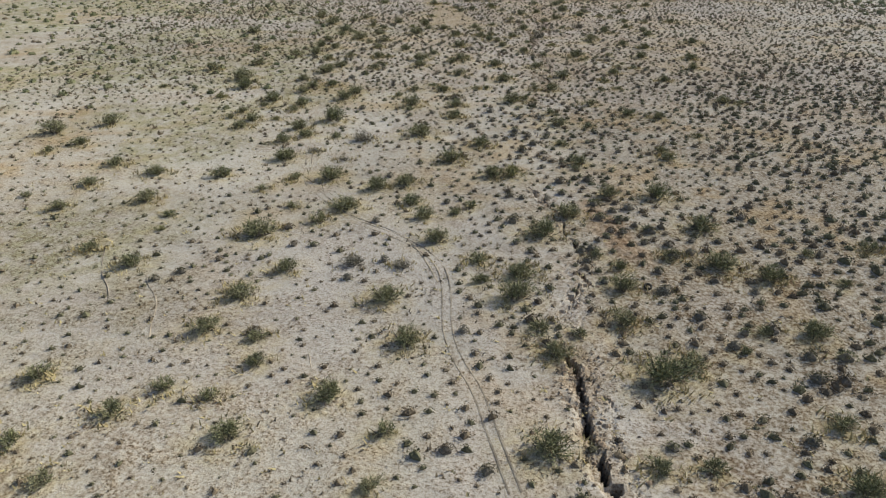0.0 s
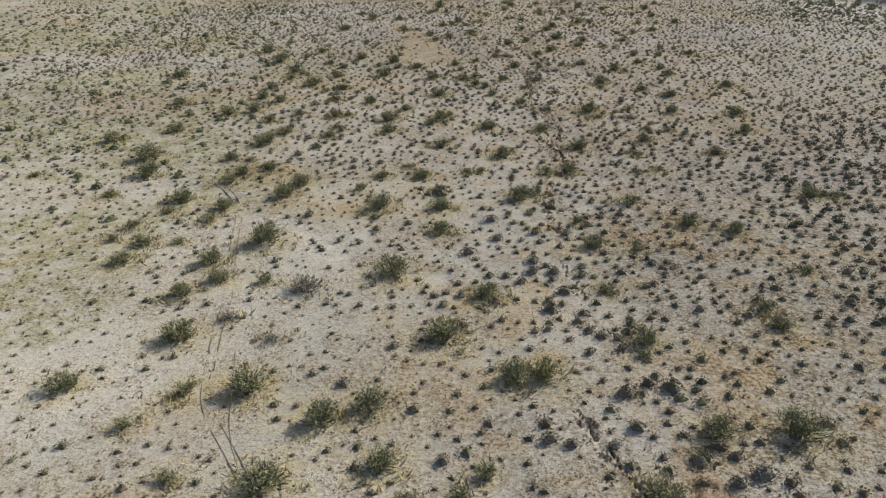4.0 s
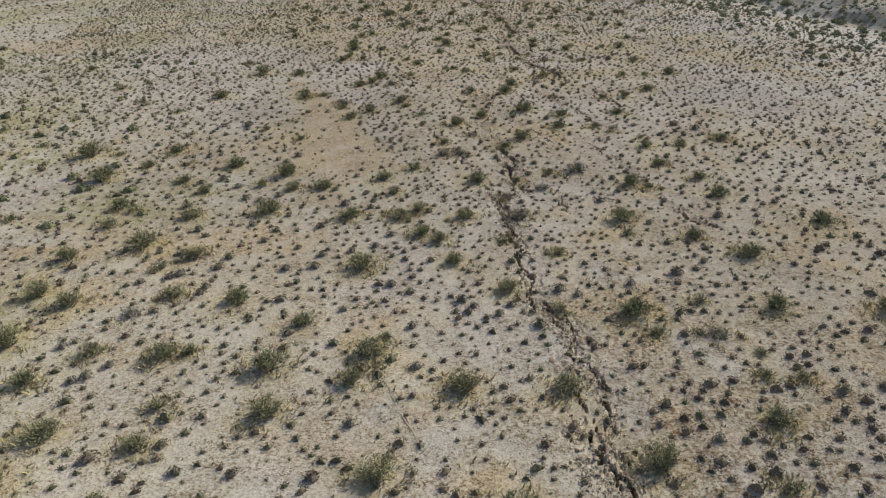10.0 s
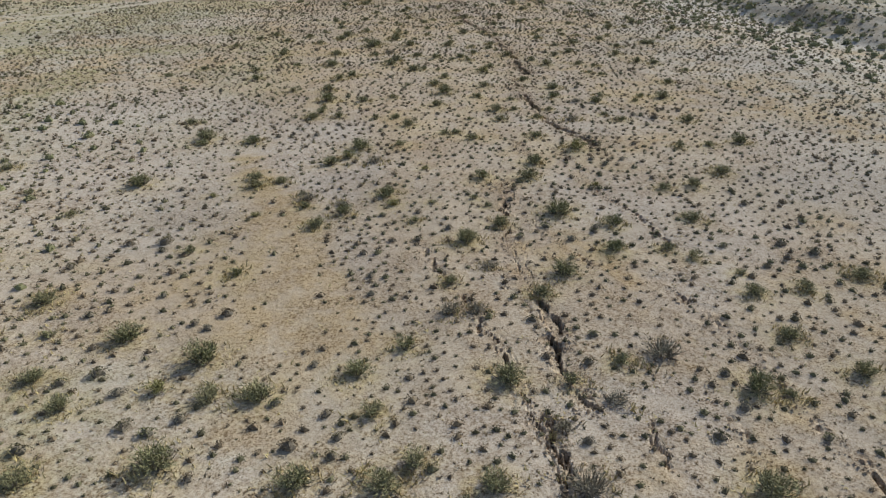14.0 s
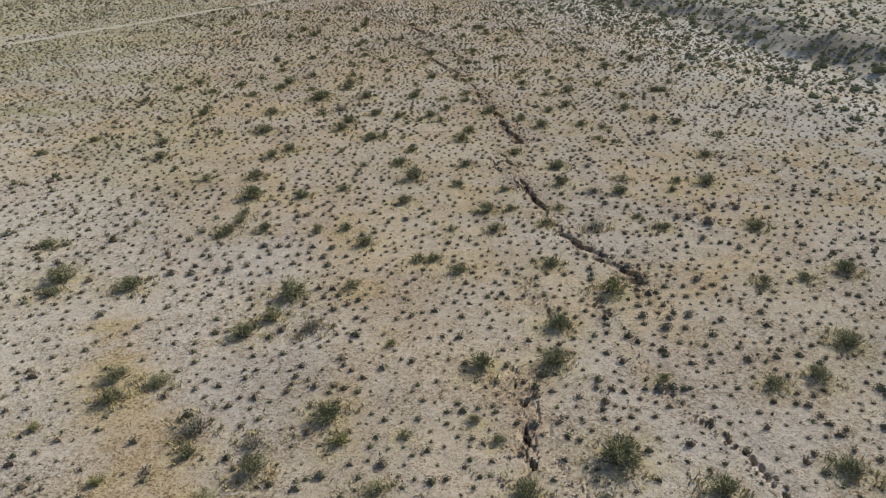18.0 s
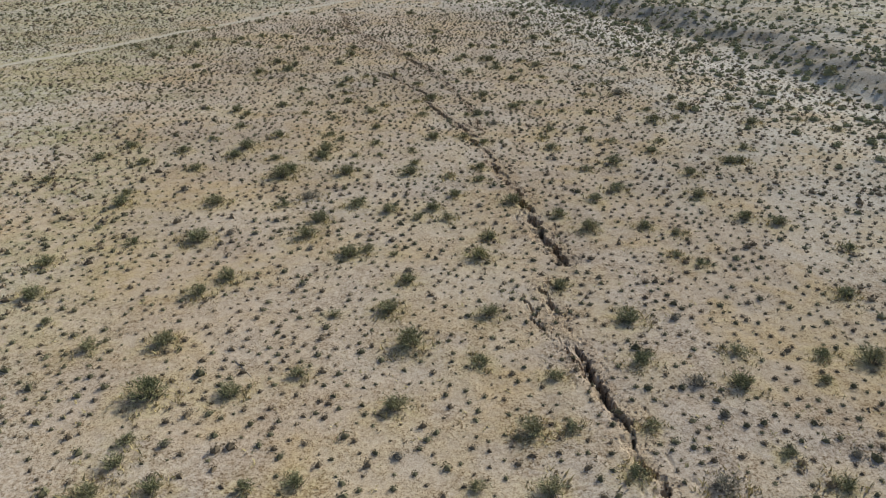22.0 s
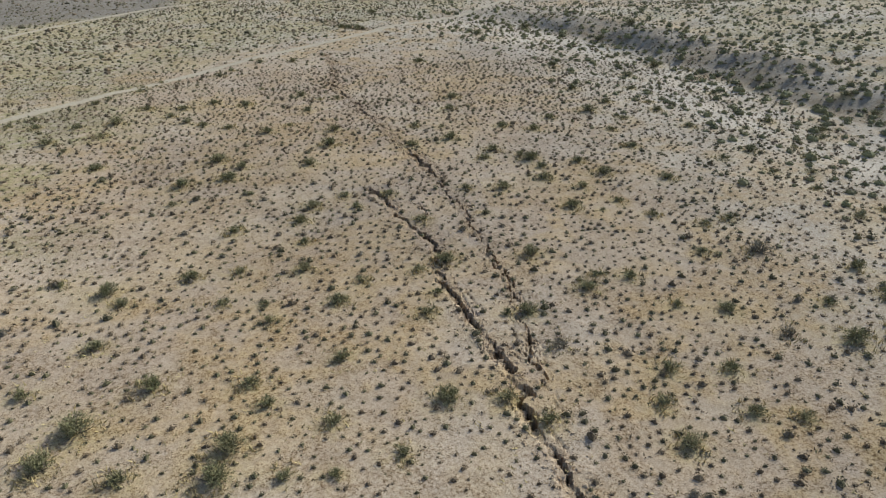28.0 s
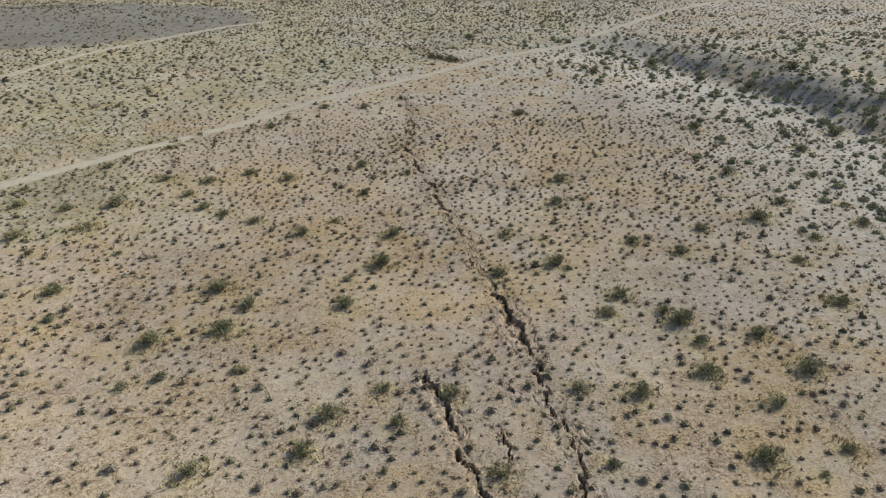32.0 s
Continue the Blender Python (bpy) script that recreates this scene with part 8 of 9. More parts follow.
def ribbon(name, pts, width, lift, mat, step=0.5, wobble=0.15, offset=0.0, rim=0.04):
    """A strip of worn soil along a line, with low rims and uneven edges."""
    xs, ys = [], []
    for (ax, ay), (bx, by) in zip(pts, pts[1:]):
        n = max(2, int(math.dist((ax, ay), (bx, by)) / step))
        for k in range(n):
            xs.append(ax + (bx - ax) * k / n)
            ys.append(ay + (by - ay) * k / n)
    xs, ys = np.array(xs), np.array(ys)
    span = max(3, int(2.0 / step)) | 1
    kernel = np.ones(span) / span
    pad = span // 2
    xs = np.convolve(np.pad(xs, pad, "edge"), kernel, "valid")
    ys = np.convolve(np.pad(ys, pad, "edge"), kernel, "valid")
    tx, ty = np.gradient(xs), np.gradient(ys)
    size = np.hypot(tx, ty) + 1e-9
    nx, ny = -ty / size, tx / size
    shape = [(-0.56, -0.09), (-0.45, rim), (-0.28, 0.0), (-0.1, rim * 0.6), (0.1, rim * 0.6), (0.28, 0.0), (0.45, rim), (0.56, -0.09)]
    verts = []
    for k, (s, h) in enumerate(shape):
        w = s * width * (1 + wobble * (field(xs, ys, 1.7, 60 + k) - 0.5) * 2) + offset
        px, py = xs + nx * w, ys + ny * w
        verts.append(np.stack([px, py, land(px, py) + h + lift], -1))
    verts = np.stack(verts, 1)
    rows, cols = verts.shape[:2]
    i = np.arange(rows * cols).reshape(rows, cols)
    faces = np.stack([i[:-1, :-1], i[:-1, 1:], i[1:, 1:], i[1:, :-1]], -1).reshape(-1, 4)[:, ::-1]
    return new(name, mesh_of(name, verts.reshape(-1, 3), faces, mat, smooth=True))


def dust_material():
    m = Nodes("packed_dust")
    mid, fine = m.noise(1.2, 5, 0.65), m.noise(9.0, 4, 0.7)
    color = m.mix(m.span(mid, 0.3, 0.7), (0.37, 0.33, 0.26), (0.44, 0.39, 0.31))
    color = m.mix(m.times(m.span(fine, 0.5, 0.75), 0.35), color, (0.65, 0.6, 0.55), "MULTIPLY")
    return m.done(color, 0.95, m.bump(fine, 0.6, 0.04))


def rut_shade_material():
    m = Nodes("rutted_sand")
    mid, fine = m.noise(1.5, 5, 0.65), m.noise(9.0, 4, 0.7)
    # Rutted sand; the dark end paints in the shade of grooves and cracks.
    color = m.mix(m.span(mid, 0.35, 0.65), (0.20, 0.16, 0.12), (0.42, 0.36, 0.28))
    return m.done(color, 0.95, m.bump(fine, 0.6, 0.04))


DUST, RUT_SHADE = dust_material(), rut_shade_material()
tagged(ribbon("road", ROAD, 1.4, 0.015, DUST, 0.7, 0.3, 0.0, 0.02), "pale packed dirt road across the desert scrub", "road", kind="structure")
tagged(ribbon("trail", TRAIL, 1.1, 0.05, DUST, 0.7, 0.4, 0.0, 0.02), "faint pale dirt trail below the grey hill", "trail", kind="structure")
for line, off in ((BIKE, -0.17), (BIKE, 0.19), (BIKE_FORK, 0.0)):
    tagged(ribbon("tyre_track", line, 0.055, 0.0, RUT_SHADE, 0.2, 0.8, off, 0.012), "narrow tyre track pressed into pale sand", "tyre track", kind="structure")
# Raised dark strips; their colour stands for the shade inside hairline cracks.
for line in HAIRLINES:
    tagged(ribbon("soil_crack", line, 0.05, 0.004, RUT_SHADE, 0.15, 0.9, 0.0, 0.006), "thin dark strip painted as crack shade on dry crusted sand", "soil crack", kind="structure")

# ---- shrubs ----
def tuft(gen, width, height, leaves, leaf, stems, gap=0.0):
    """Arrays of a shrub about the origin: many small leaf triangles in uneven lobes, and thin stems fanning from the root."""
    lobes = max(3, int(3 + width * 3))
    ang = gen.random(lobes) * 2 * math.pi
    rad = np.sqrt(gen.random(lobes)) * 0.34 * width
    top = height * (0.55 + 0.45 * gen.random(lobes)) * (1 - 0.5 * (rad / (0.5 * width)) ** 2)
    cx, cy = rad * np.cos(ang), rad * np.sin(ang)
    pick = gen.integers(0, lobes, leaves)
    way = gen.normal(size=(leaves, 3))
    way /= np.linalg.norm(way, axis=1)[:, None]
    far = gen.random(leaves) ** (0.4 - gap)
    size = 0.21 * width + 0.04
    c = np.stack([cx[pick] + way[:, 0] * far * size, cy[pick] + way[:, 1] * far * size, top[pick] * 0.62 + way[:, 2] * far * top[pick] * 0.42], -1)
    c[:, 2] = np.maximum(c[:, 2], 0.03 * height)
    out = c * np.array([1, 1, 0.7]) + np.array([0, 0, 0.25 * height])
    out /= np.linalg.norm(out, axis=1)[:, None] + 1e-9
    axis = out + 0.7 * gen.normal(size=(leaves, 3))
    axis /= np.linalg.norm(axis, axis=1)[:, None]
    cross = np.cross(axis, gen.normal(size=(leaves, 3)))
    cross /= np.linalg.norm(cross, axis=1)[:, None]
    ln = leaf * (0.6 + 0.8 * gen.random(leaves))[:, None]
    tri = np.stack([c - cross * ln * 0.42, c + cross * ln * 0.42, c + axis * ln * 1.25], 1)
    leaf_v, leaf_f = tri.reshape(-1, 3), np.arange(leaves * 3).reshape(-1, 3)
    sa = gen.random(stems) * 2 * math.pi
    reach = (0.3 + 0.75 * gen.random(stems)) * 0.5 * width
    tip = np.stack([np.cos(sa) * reach, np.sin(sa) * reach, height * (0.95 - 0.75 * (reach / (0.5 * width)) ** 2 * 0.7) * (0.7 + 0.4 * gen.random(stems))], -1)
    root = np.stack([np.cos(sa) * 0.06 * width, np.sin(sa) * 0.06 * width, np.full(stems, -0.05)], -1)
    mid = root * 0.5 + tip * 0.5 + np.stack([np.cos(sa) * 0.05 * width, np.sin(sa) * 0.05 * width, np.full(stems, -0.06 * height)], -1)
    thick = 0.010 + 0.012 * width
    turn = np.stack([-np.sin(sa), np.cos(sa), np.zeros(stems)], -1)
    up = np.array([0, 0, 1.0])
    ring = []
    for base, t in ((root, thick), (mid, thick * 0.7)):
        ring += [base - turn * t, base + turn * t, base + up * t * 1.4]
    stem_v = np.stack(ring + [tip], 1)
    per = np.array([(0, 1, 4), (0, 4, 3), (1, 2, 5), (1, 5, 4), (2, 0, 3), (2, 3, 5), (3, 4, 6), (4, 5, 6), (5, 3, 6)])
    stem_f = (np.arange(stems)[:, None, None] * 7 + per[None]).reshape(-1, 3)
    return leaf_v, leaf_f, stem_v.reshape(-1, 3), stem_f


def fan(gen, height, branches, per, leaf):
    """Leaves of a shrub one metre wide that sit along branches fanning up and out from the root, uneven and open."""
    az = gen.random(branches) * 2 * math.pi
    lean = np.radians(8 + 68 * gen.random(branches) ** 0.75)
    lopsided = 1 + 0.28 * np.cos(az - gen.random() * 6.28) + 0.16 * np.cos(2 * az - gen.random() * 6.28)
    reach = (0.62 + 0.38 * gen.random(branches)) * lopsided
    tip = np.stack([np.cos(az) * np.sin(lean) * 0.5 * reach, np.sin(az) * np.sin(lean) * 0.5 * reach, np.cos(lean) ** 0.6 * height * (0.7 + 0.35 * gen.random(branches))], -1)
    k = np.repeat(np.arange(branches), per)
    f = (0.28 + 0.74 * gen.random(len(k)) ** 0.8)[:, None]
    c = tip[k] * f + gen.normal(size=(len(k), 3)) * 0.042
    c[:, 2] = np.maximum(c[:, 2] - 0.05 * (1 - f[:, 0]), 0.02)
    axis = tip[k] / np.linalg.norm(tip[k], axis=1)[:, None] + 0.55 * gen.normal(size=(len(k), 3))
    axis /= np.linalg.norm(axis, axis=1)[:, None]
    cross = np.cross(axis, gen.normal(size=(len(k), 3)))
    cross /= np.linalg.norm(cross, axis=1)[:, None]
    ln = leaf * (0.6 + 0.8 * gen.random(len(k)))[:, None]
    tri = np.stack([c - cross * ln * 0.25, c + cross * ln * 0.25, c + axis * ln * 2.3], 1)
    return tri.reshape(-1, 3), np.arange(len(k) * 3).reshape(-1, 3)


def shrub_model(seed, branches, per, leaf, stems, leaf_mat, height=0.62, crown="foliage"):
    """Meshes of a shrub one metre wide."""
    gen = np.random.default_rng(seed)
    lv, lf = fan(gen, height, branches, per, leaf)
    _, _, sv, sf = tuft(gen, 1.0, height, 4, leaf, stems)
    return mesh_of(crown, lv, lf, leaf_mat), mesh_of("branchwork", sv, sf, STEM_MAT), crown


def stand_shrub(name, model, x, y, width, label, group, turn):
    """One shrub with its parts at its place on the ground."""
    z = float(land(x, y)) - 0.03
    base = new(name)
    base.matrix_basis = pose(x, y, z, 0, 0, turn) @ Matrix.Diagonal((width * 1.17, width * 1.17, width * (0.72 + 0.2 * random.random()), 1))
    for part_name, me in ((model[2], model[0]), ("branchwork", model[1])):
        child = new(part_name, me)
        child.parent = base
    return tagged(base, label, "bush", group)


big_models = [shrub_model(100 + n, 100, 13, 0.042, 26, GREEN_MAT, 0.56 + 0.05 * (n % 4)) for n in range(10)]
low_models = [shrub_model(200 + n, 46, 13, 0.056, 14, GREEN_MAT, 0.5 + 0.05 * (n % 4)) for n in range(10)]
grey_models = [shrub_model(300 + n, 90, 8, 0.036, 50, GREY_MAT, 0.5, "twig_crown") for n in range(4)]
yellow_models = [shrub_model(400 + n, 60, 14, 0.05, 18, YELLOW_MAT, 0.6) for n in range(4)]
placed = []
for n, (x, y, w) in enumerate(itertools.chain(*CREOSOTE)):
    placed.append((x, y, w))
    if w > 1.02:
        stand_shrub("creosote_bush", big_models[n % 10], x, y, w, "olive-green creosote bush with open twiggy crown on sand", "creosote bushes on the plain", n * 47 % 360)
    else:
        stand_shrub("desert_shrub", low_models[n % 10], x, y, w, "small dull green desert shrub on sandy ground", "desert shrubs on the plain", n * 47 % 360)
for n, (x, y, w) in enumerate(itertools.chain(*GREY)):
    placed.append((x, y, w))
    stand_shrub("grey_bush", grey_models[n % 4], x, y, w, "grey half-dead twiggy bush on pale sand", "grey bushes on the plain", n * 47 % 360)
for n, (x, y, w) in enumerate(itertools.chain(*YELLOW)):
    placed.append((x, y, w))
    stand_shrub("yellow_bush", yellow_models[n % 4], x, y, w, "yellow-green leafy bush on pale sand", "yellow-green bushes on the plain", n * 47 % 360)
for n, (x, y, w) in enumerate(((10.3, 270.4, 1.5), (11.6, 269.6, 1.7), (13.2, 268.6, 1.6), (14.2, 267.4, 1.2))):
    placed.append((x, y, w))
    stand_shrub("creosote_bush", big_models[n], x, y, w, "dark green creosote bush beside the dirt road", "creosote bushes by the road", n * 80)
placed = np.array(placed)


def scatter(gen, x0, x1, y0, y1, per_area, spacing, keep):
    """Places in a rectangle, no two nearer than spacing, thinned by keep(x, y)."""
    n = int((x1 - x0) * (y1 - y0) * per_area)
    x, y = gen.uniform(x0, x1, n), gen.uniform(y0, y1, n)
    chosen = gen.random(n) < keep(x, y)
    x, y = x[chosen], y[chosen]
    cells, out = {}, []
    for px, py in zip(x.tolist(), y.tolist()):
        i, j = int(px // spacing), int(py // spacing)
        near = False
        for a in (i - 1, i, i + 1):
            for b in (j - 1, j, j + 1):
                for qx, qy in cells.get((a, b), ()):
                    if (qx - px) ** 2 + (qy - py) ** 2 < spacing**2:
                        near = True
        if not near:
            cells.setdefault((i, j), []).append((px, py))
            out.append((px, py))
    return np.array(out)


def clear_of(x, y):
    """1 where small scrub may grow, 0 on roads, tracks, open cracks and under bushes."""
    ok = np.ones(x.shape)
    for line, gap in ((ROAD, 1.0), (TRAIL, 0.9), (BIKE, 0.5), (GULLY, 0.5), (WORN, 0.5)):
        ok *= to_line(x, y, line)[0] > gap
    for pts, half, _ in STRANDS:
        xs, ys = [p[0] for p in pts], [p[1] for p in pts]
        near = np.nonzero((x > min(xs) - 1) & (x < max(xs) + 1) & (y > min(ys) - 1) & (y < max(ys) + 1))
        ok[near] *= to_line(x[near], y[near], pts)[0] > half * 1.1
    for k in range(0, len(x), 4000):
        s = slice(k, k + 4000)
        d = np.hypot(x[s, None] - placed[None, :, 0], y[s, None] - placed[None, :, 1]) - placed[None, :, 2] * 0.5
        ok[s] *= d.min(1) > 0.12
    return ok


def density(x, y):
    """How thickly the low scrub stands."""
    pale, ochre, grey, straw = soil_kinds(x, y)
    k = 0.62 + 0.38 * field(x, y, 3.5, 71)
    k *= 1 - 0.5 * pale * (1 - ramp(y, 60, 90))
    k *= 1 - 0.45 * (1 - ramp(x, -3, 5)) * (1 - ramp(y, 22, 38))
    k *= 1 - 0.5 * (1 - ramp(np.hypot((x + 10) / 5, (y - 80) / 9), 0.6, 1.1))
    return k * (1 - 0.94 * bare_pad(x, y))


def size_map(x, y):
    """How large the low scrub grows: broad cushions beside the first rupture, small ones on the pale sand."""
    k = 1.0 + 0.35 * ramp(x, 3, 9) * (1 - ramp(y, 40, 60)) - 0.3 * (1 - ramp(x, -6, 2)) * (1 - ramp(y, 24, 40))
    return k * (0.85 + 0.3 * field(x, y, 7, 73))


def scrub_mesh(name, spots, widths, models, mat, tall=0.62):
    """Many low tufts joined into one mesh."""
    verts, faces, start = [], [], 0
    z = land(spots[:, 0], spots[:, 1]) - 0.02
    gen = np.random.default_rng(5)
    for n, ((x, y), w) in enumerate(zip(spots.tolist(), widths.tolist())):
        v, f = models[n % len(models)]
        a = gen.random() * 6.283
        c, s = math.cos(a) * w, math.sin(a) * w
        h = w * (0.55 + 0.32 * gen.random())
        p = np.empty_like(v)
        p[:, 0], p[:, 1], p[:, 2] = v[:, 0] * c - v[:, 1] * s + x, v[:, 0] * s + v[:, 1] * c + y, v[:, 2] * h + z[n]
        verts.append(p)
        faces.append(f + start)
        start += len(v)
    return new(name, mesh_of(name, np.concatenate(verts), np.concatenate(faces), mat))


def mound(seed, leaves, leaf, height, seg=6, tiers=((0.33, -0.03), (0.34, 0.34), (0.2, 0.62))):
    """A low rounded cushion of twigs one metre wide: short blades over an uneven dome."""
    gen = np.random.default_rng(seed)
    az, r = gen.random(leaves) * 2 * math.pi, gen.random(leaves) ** 0.7
    pa, pb = gen.random(2) * 6
    r_edge = r * (1 + 0.2 * np.cos(az * 2 + pa) + 0.13 * np.cos(az * 3 + pb))
    up = np.sqrt(np.maximum(1 - r * r, 0.02))
    out = np.stack([np.cos(az) * r_edge, np.sin(az) * r_edge, up], -1)
    c = out * np.array([0.42, 0.42, height * 0.85]) * np.stack([np.ones(leaves)] * 2 + [0.55 + 0.45 * gen.random(leaves)], -1)
    axis = out + np.array([0, 0, 0.35]) + 0.5 * gen.normal(size=(leaves, 3))
    axis /= np.linalg.norm(axis, axis=1)[:, None]
    cross = np.cross(axis, gen.normal(size=(leaves, 3)))
    cross /= np.linalg.norm(cross, axis=1)[:, None]
    ln = leaf * (0.6 + 0.8 * gen.random(leaves))[:, None]
    tri = np.stack([c - cross * ln * 0.5, c + cross * ln * 0.5, c + axis * ln * 1.1], 1)
    t = np.arange(seg) * 2 * math.pi / seg
    edge = 1 + 0.2 * np.cos(t * 2 + pa) + 0.13 * np.cos(t * 3 + pb)
    rings = [np.stack([np.cos(t) * edge * q, np.sin(t) * edge * q, np.full(seg, h * height)], -1) * (0.92 + 0.16 * gen.random((seg, 1))) for q, h in tiers]
    dome = np.concatenate(rings + [np.array([[0, 0, height * 0.68]])])
    faces = []
    for k in range(len(tiers) - 1):
        for s in range(seg):
            p, q = k * seg + s, k * seg + (s + 1) % seg
            faces += [(p, q, q + seg), (p, q + seg, p + seg)]
    top = (len(tiers) - 1) * seg
    faces += [(top + s, top + (s + 1) % seg, top + seg) for s in range(seg)]
    return np.concatenate([tri.reshape(-1, 3), dome]), np.concatenate([np.arange(leaves * 3).reshape(-1, 3), np.array(faces) + leaves * 3])


fine = [mound(500 + n, 54, 0.088, 0.52 + 0.06 * (n % 3), 5, ((0.28, -0.03), (0.27, 0.3), (0.14, 0.52))) for n in range(12)]
rough = [mound(600 + n, 11, 0.18, 0.55, 5, ((0.29, -0.03), (0.25, 0.42))) for n in range(8)]
gen = np.random.default_rng(21)
spots = scatter(gen, -46, 62, -16, 232, 7.5, 0.52, lambda x, y: density(x, y) * (1 - ramp(np.abs(x - 8), 52, 62) * 0.3))
known = np.array(list(itertools.chain(*SMALL)))
cushions, known = known[known[:, 2] >= 0.46], known[known[:, 2] < 0.46]
spots = spots[clear_of(spots[:, 0], spots[:, 1]) > 0.5]
spots = spots[np.array([np.hypot(cushions[:, 0] - px, cushions[:, 1] - py).min() for px, py in spots]) > 0.55]
counts, _, _ = np.histogram2d(known[:, 0], known[:, 1], bins=(np.arange(-60, 81, 4), np.arange(-20, 241, 4)))
cell = (((spots[:, 0] + 60) // 4).astype(int), ((spots[:, 1] + 20) // 4).astype(int))
busy = counts[cell] >= 2
gap = np.array([np.hypot(known[:, 0] - px, known[:, 1] - py).min() for px, py in spots])
spots = spots[(~busy | (gen.random(len(spots)) < 0.9)) & (gap > 0.42)]
spots = np.concatenate([spots, known[:, :2]])
widths = (np.exp(gen.normal(-0.95, 0.34, len(spots))) * size_map(spots[:, 0], spots[:, 1])).clip(0.2, 0.9)
cell = (((spots[:, 0] + 60) // 4).astype(int), ((spots[:, 1] + 20) // 4).astype(int))
widths[counts[cell] >= 2] *= 0.86
widths[-len(known):] = known[:, 2] * 1.4
kind = gen.random(len(spots)) + 0.5 * (field(spots[:, 0], spots[:, 1], 6, 72) - 0.5)
core = np.abs(spots[:, 0] - (3 + 0.05 * spots[:, 1])) < 21
for name, mask, models, mat, label in (
    ("low_scrub", core & (kind < 0.52), fine, SCRUB_MAT, "low dull olive scrub scattered over the sand"),
    ("dry_scrub", core & (kind >= 0.52), fine, DRY_MAT, "low brown dry scrub scattered over the sand"),
    ("outer_scrub", ~core & (kind < 0.52), rough, SCRUB_MAT, "low olive scrub away from the rupture"),
    ("outer_dry_scrub", ~core & (kind >= 0.52), rough, DRY_MAT, "low brown scrub away from the rupture"),
):
    tagged(scrub_mesh(name, spots[mask], widths[mask] * 1.05, models, mat), label, "scrub", kind="stuff")

# the larger rounded cushions, one by one
def cushion_model(seed, mat):
    """Meshes of a low rounded shrub one metre wide: fine blades over a woody core."""
    v, f = mound(seed, 240, 0.062, 0.6, 7, ((0.27, -0.03), (0.27, 0.3), (0.15, 0.52)))
    return mesh_of("foliage", v[:720], f[:240], mat), mesh_of("twig_core", v[720:], f[240:] - 720, STEM_MAT)


cushion_models = [cushion_model(900 + n, (SCRUB_MAT, GREY_MAT, SCRUB_MAT, GREEN_MAT, DRY_MAT)[n % 5]) for n in range(10)]
cushion_looks = ("low dull olive cushion shrub on sand", "low grey cushion shrub on sand", "low dull olive cushion shrub on sand", "low green cushion shrub on sand", "low brown dry cushion shrub on sand")
for n, (x, y, w) in enumerate(cushions.tolist()):
    base = new("cushion_shrub")
    base.matrix_basis = pose(x, y, float(land(x, y)) - 0.02, 0, 0, n * 67 % 360) @ Matrix.Diagonal((w * 1.4, w * 1.4, w * 1.05, 1))
    for me in cushion_models[n % 10]:
        new(me.name.split(".")[0], me).parent = base
    tagged(base, cushion_looks[n % 5], "shrub", "cushion shrubs on the plain")

# far scrub, beyond the near plain
gen = np.random.default_rng(22)
def far_keep(x, y):
    """Full growth on the stretch beside the flight, thin growth out to the sides."""
    edge_l, edge_r = np.interp(y, (20, 100, 160, 250, 360), (-30, -62, -88, -104, -128)), np.interp(y, (20, 100, 200, 360), (40, 80, 130, 170))
    inside = ramp(x, edge_l - 8, edge_l) * (1 - ramp(x, edge_r, edge_r + 8)) * (1 - ramp(y, 355, 375))
    return (0.12 + 0.88 * inside) * (0.5 + 0.5 * field(x, y, 5, 77))


far = np.concatenate([scatter(gen, x0, x1, y0, y1, 2.0, 0.7, far_keep) for x0, x1, y0, y1 in (
    (-130, -46, -60, 420), (62, 190, -60, 420), (-46, 62, 232, 420), (-46, 62, -60, -16))] + [scatter(gen, -300, 380, 420, 800, 0.03, 2.0, far_keep)])
hill = np.exp(-(((far[:, 0] + 84) / 40) ** 2 + ((far[:, 1] - 314) / 27) ** 2))
far = far[(hill < 0.16) | (gen.random(len(far)) < 0.45)]
far = far[(to_line(far[:, 0], far[:, 1], ROAD)[0] > 1.0) & (to_line(far[:, 0], far[:, 1], TRAIL)[0] > 0.9)]
beyond, _, side = to_line(far[:, 0], far[:, 1], ROAD)
widths = np.exp(gen.normal(-0.72, 0.36, len(far))).clip(0.22, 1.3) * (1 + 0.3 * ramp(beyond * side, 2, 15))
kind = gen.random(len(far))
far_models = [mound(700 + n, 4, 0.16, 0.55, 5, ((0.33, -0.03), (0.28, 0.42))) for n in range(8)]
for name, mask, mat, label in (("far_scrub", kind < 0.65, SCRUB_MAT, "distant olive scrub"), ("far_dry_scrub", kind >= 0.65, DRY_MAT, "distant dry brown scrub")):
    tagged(scrub_mesh(name, far[mask], widths[mask], far_models, mat), label, "scrub", kind="stuff")

# denser dark shrubs on the shelf above the wash and on the bank
gen = np.random.default_rng(23)


def shelf_keep(x, y):
    across, there = bank_side(x, y)
    return ramp(across, -26, -8) * (1 - 0.5 * ramp(across, 12, 24)) * (0.3 + 0.7 * there)


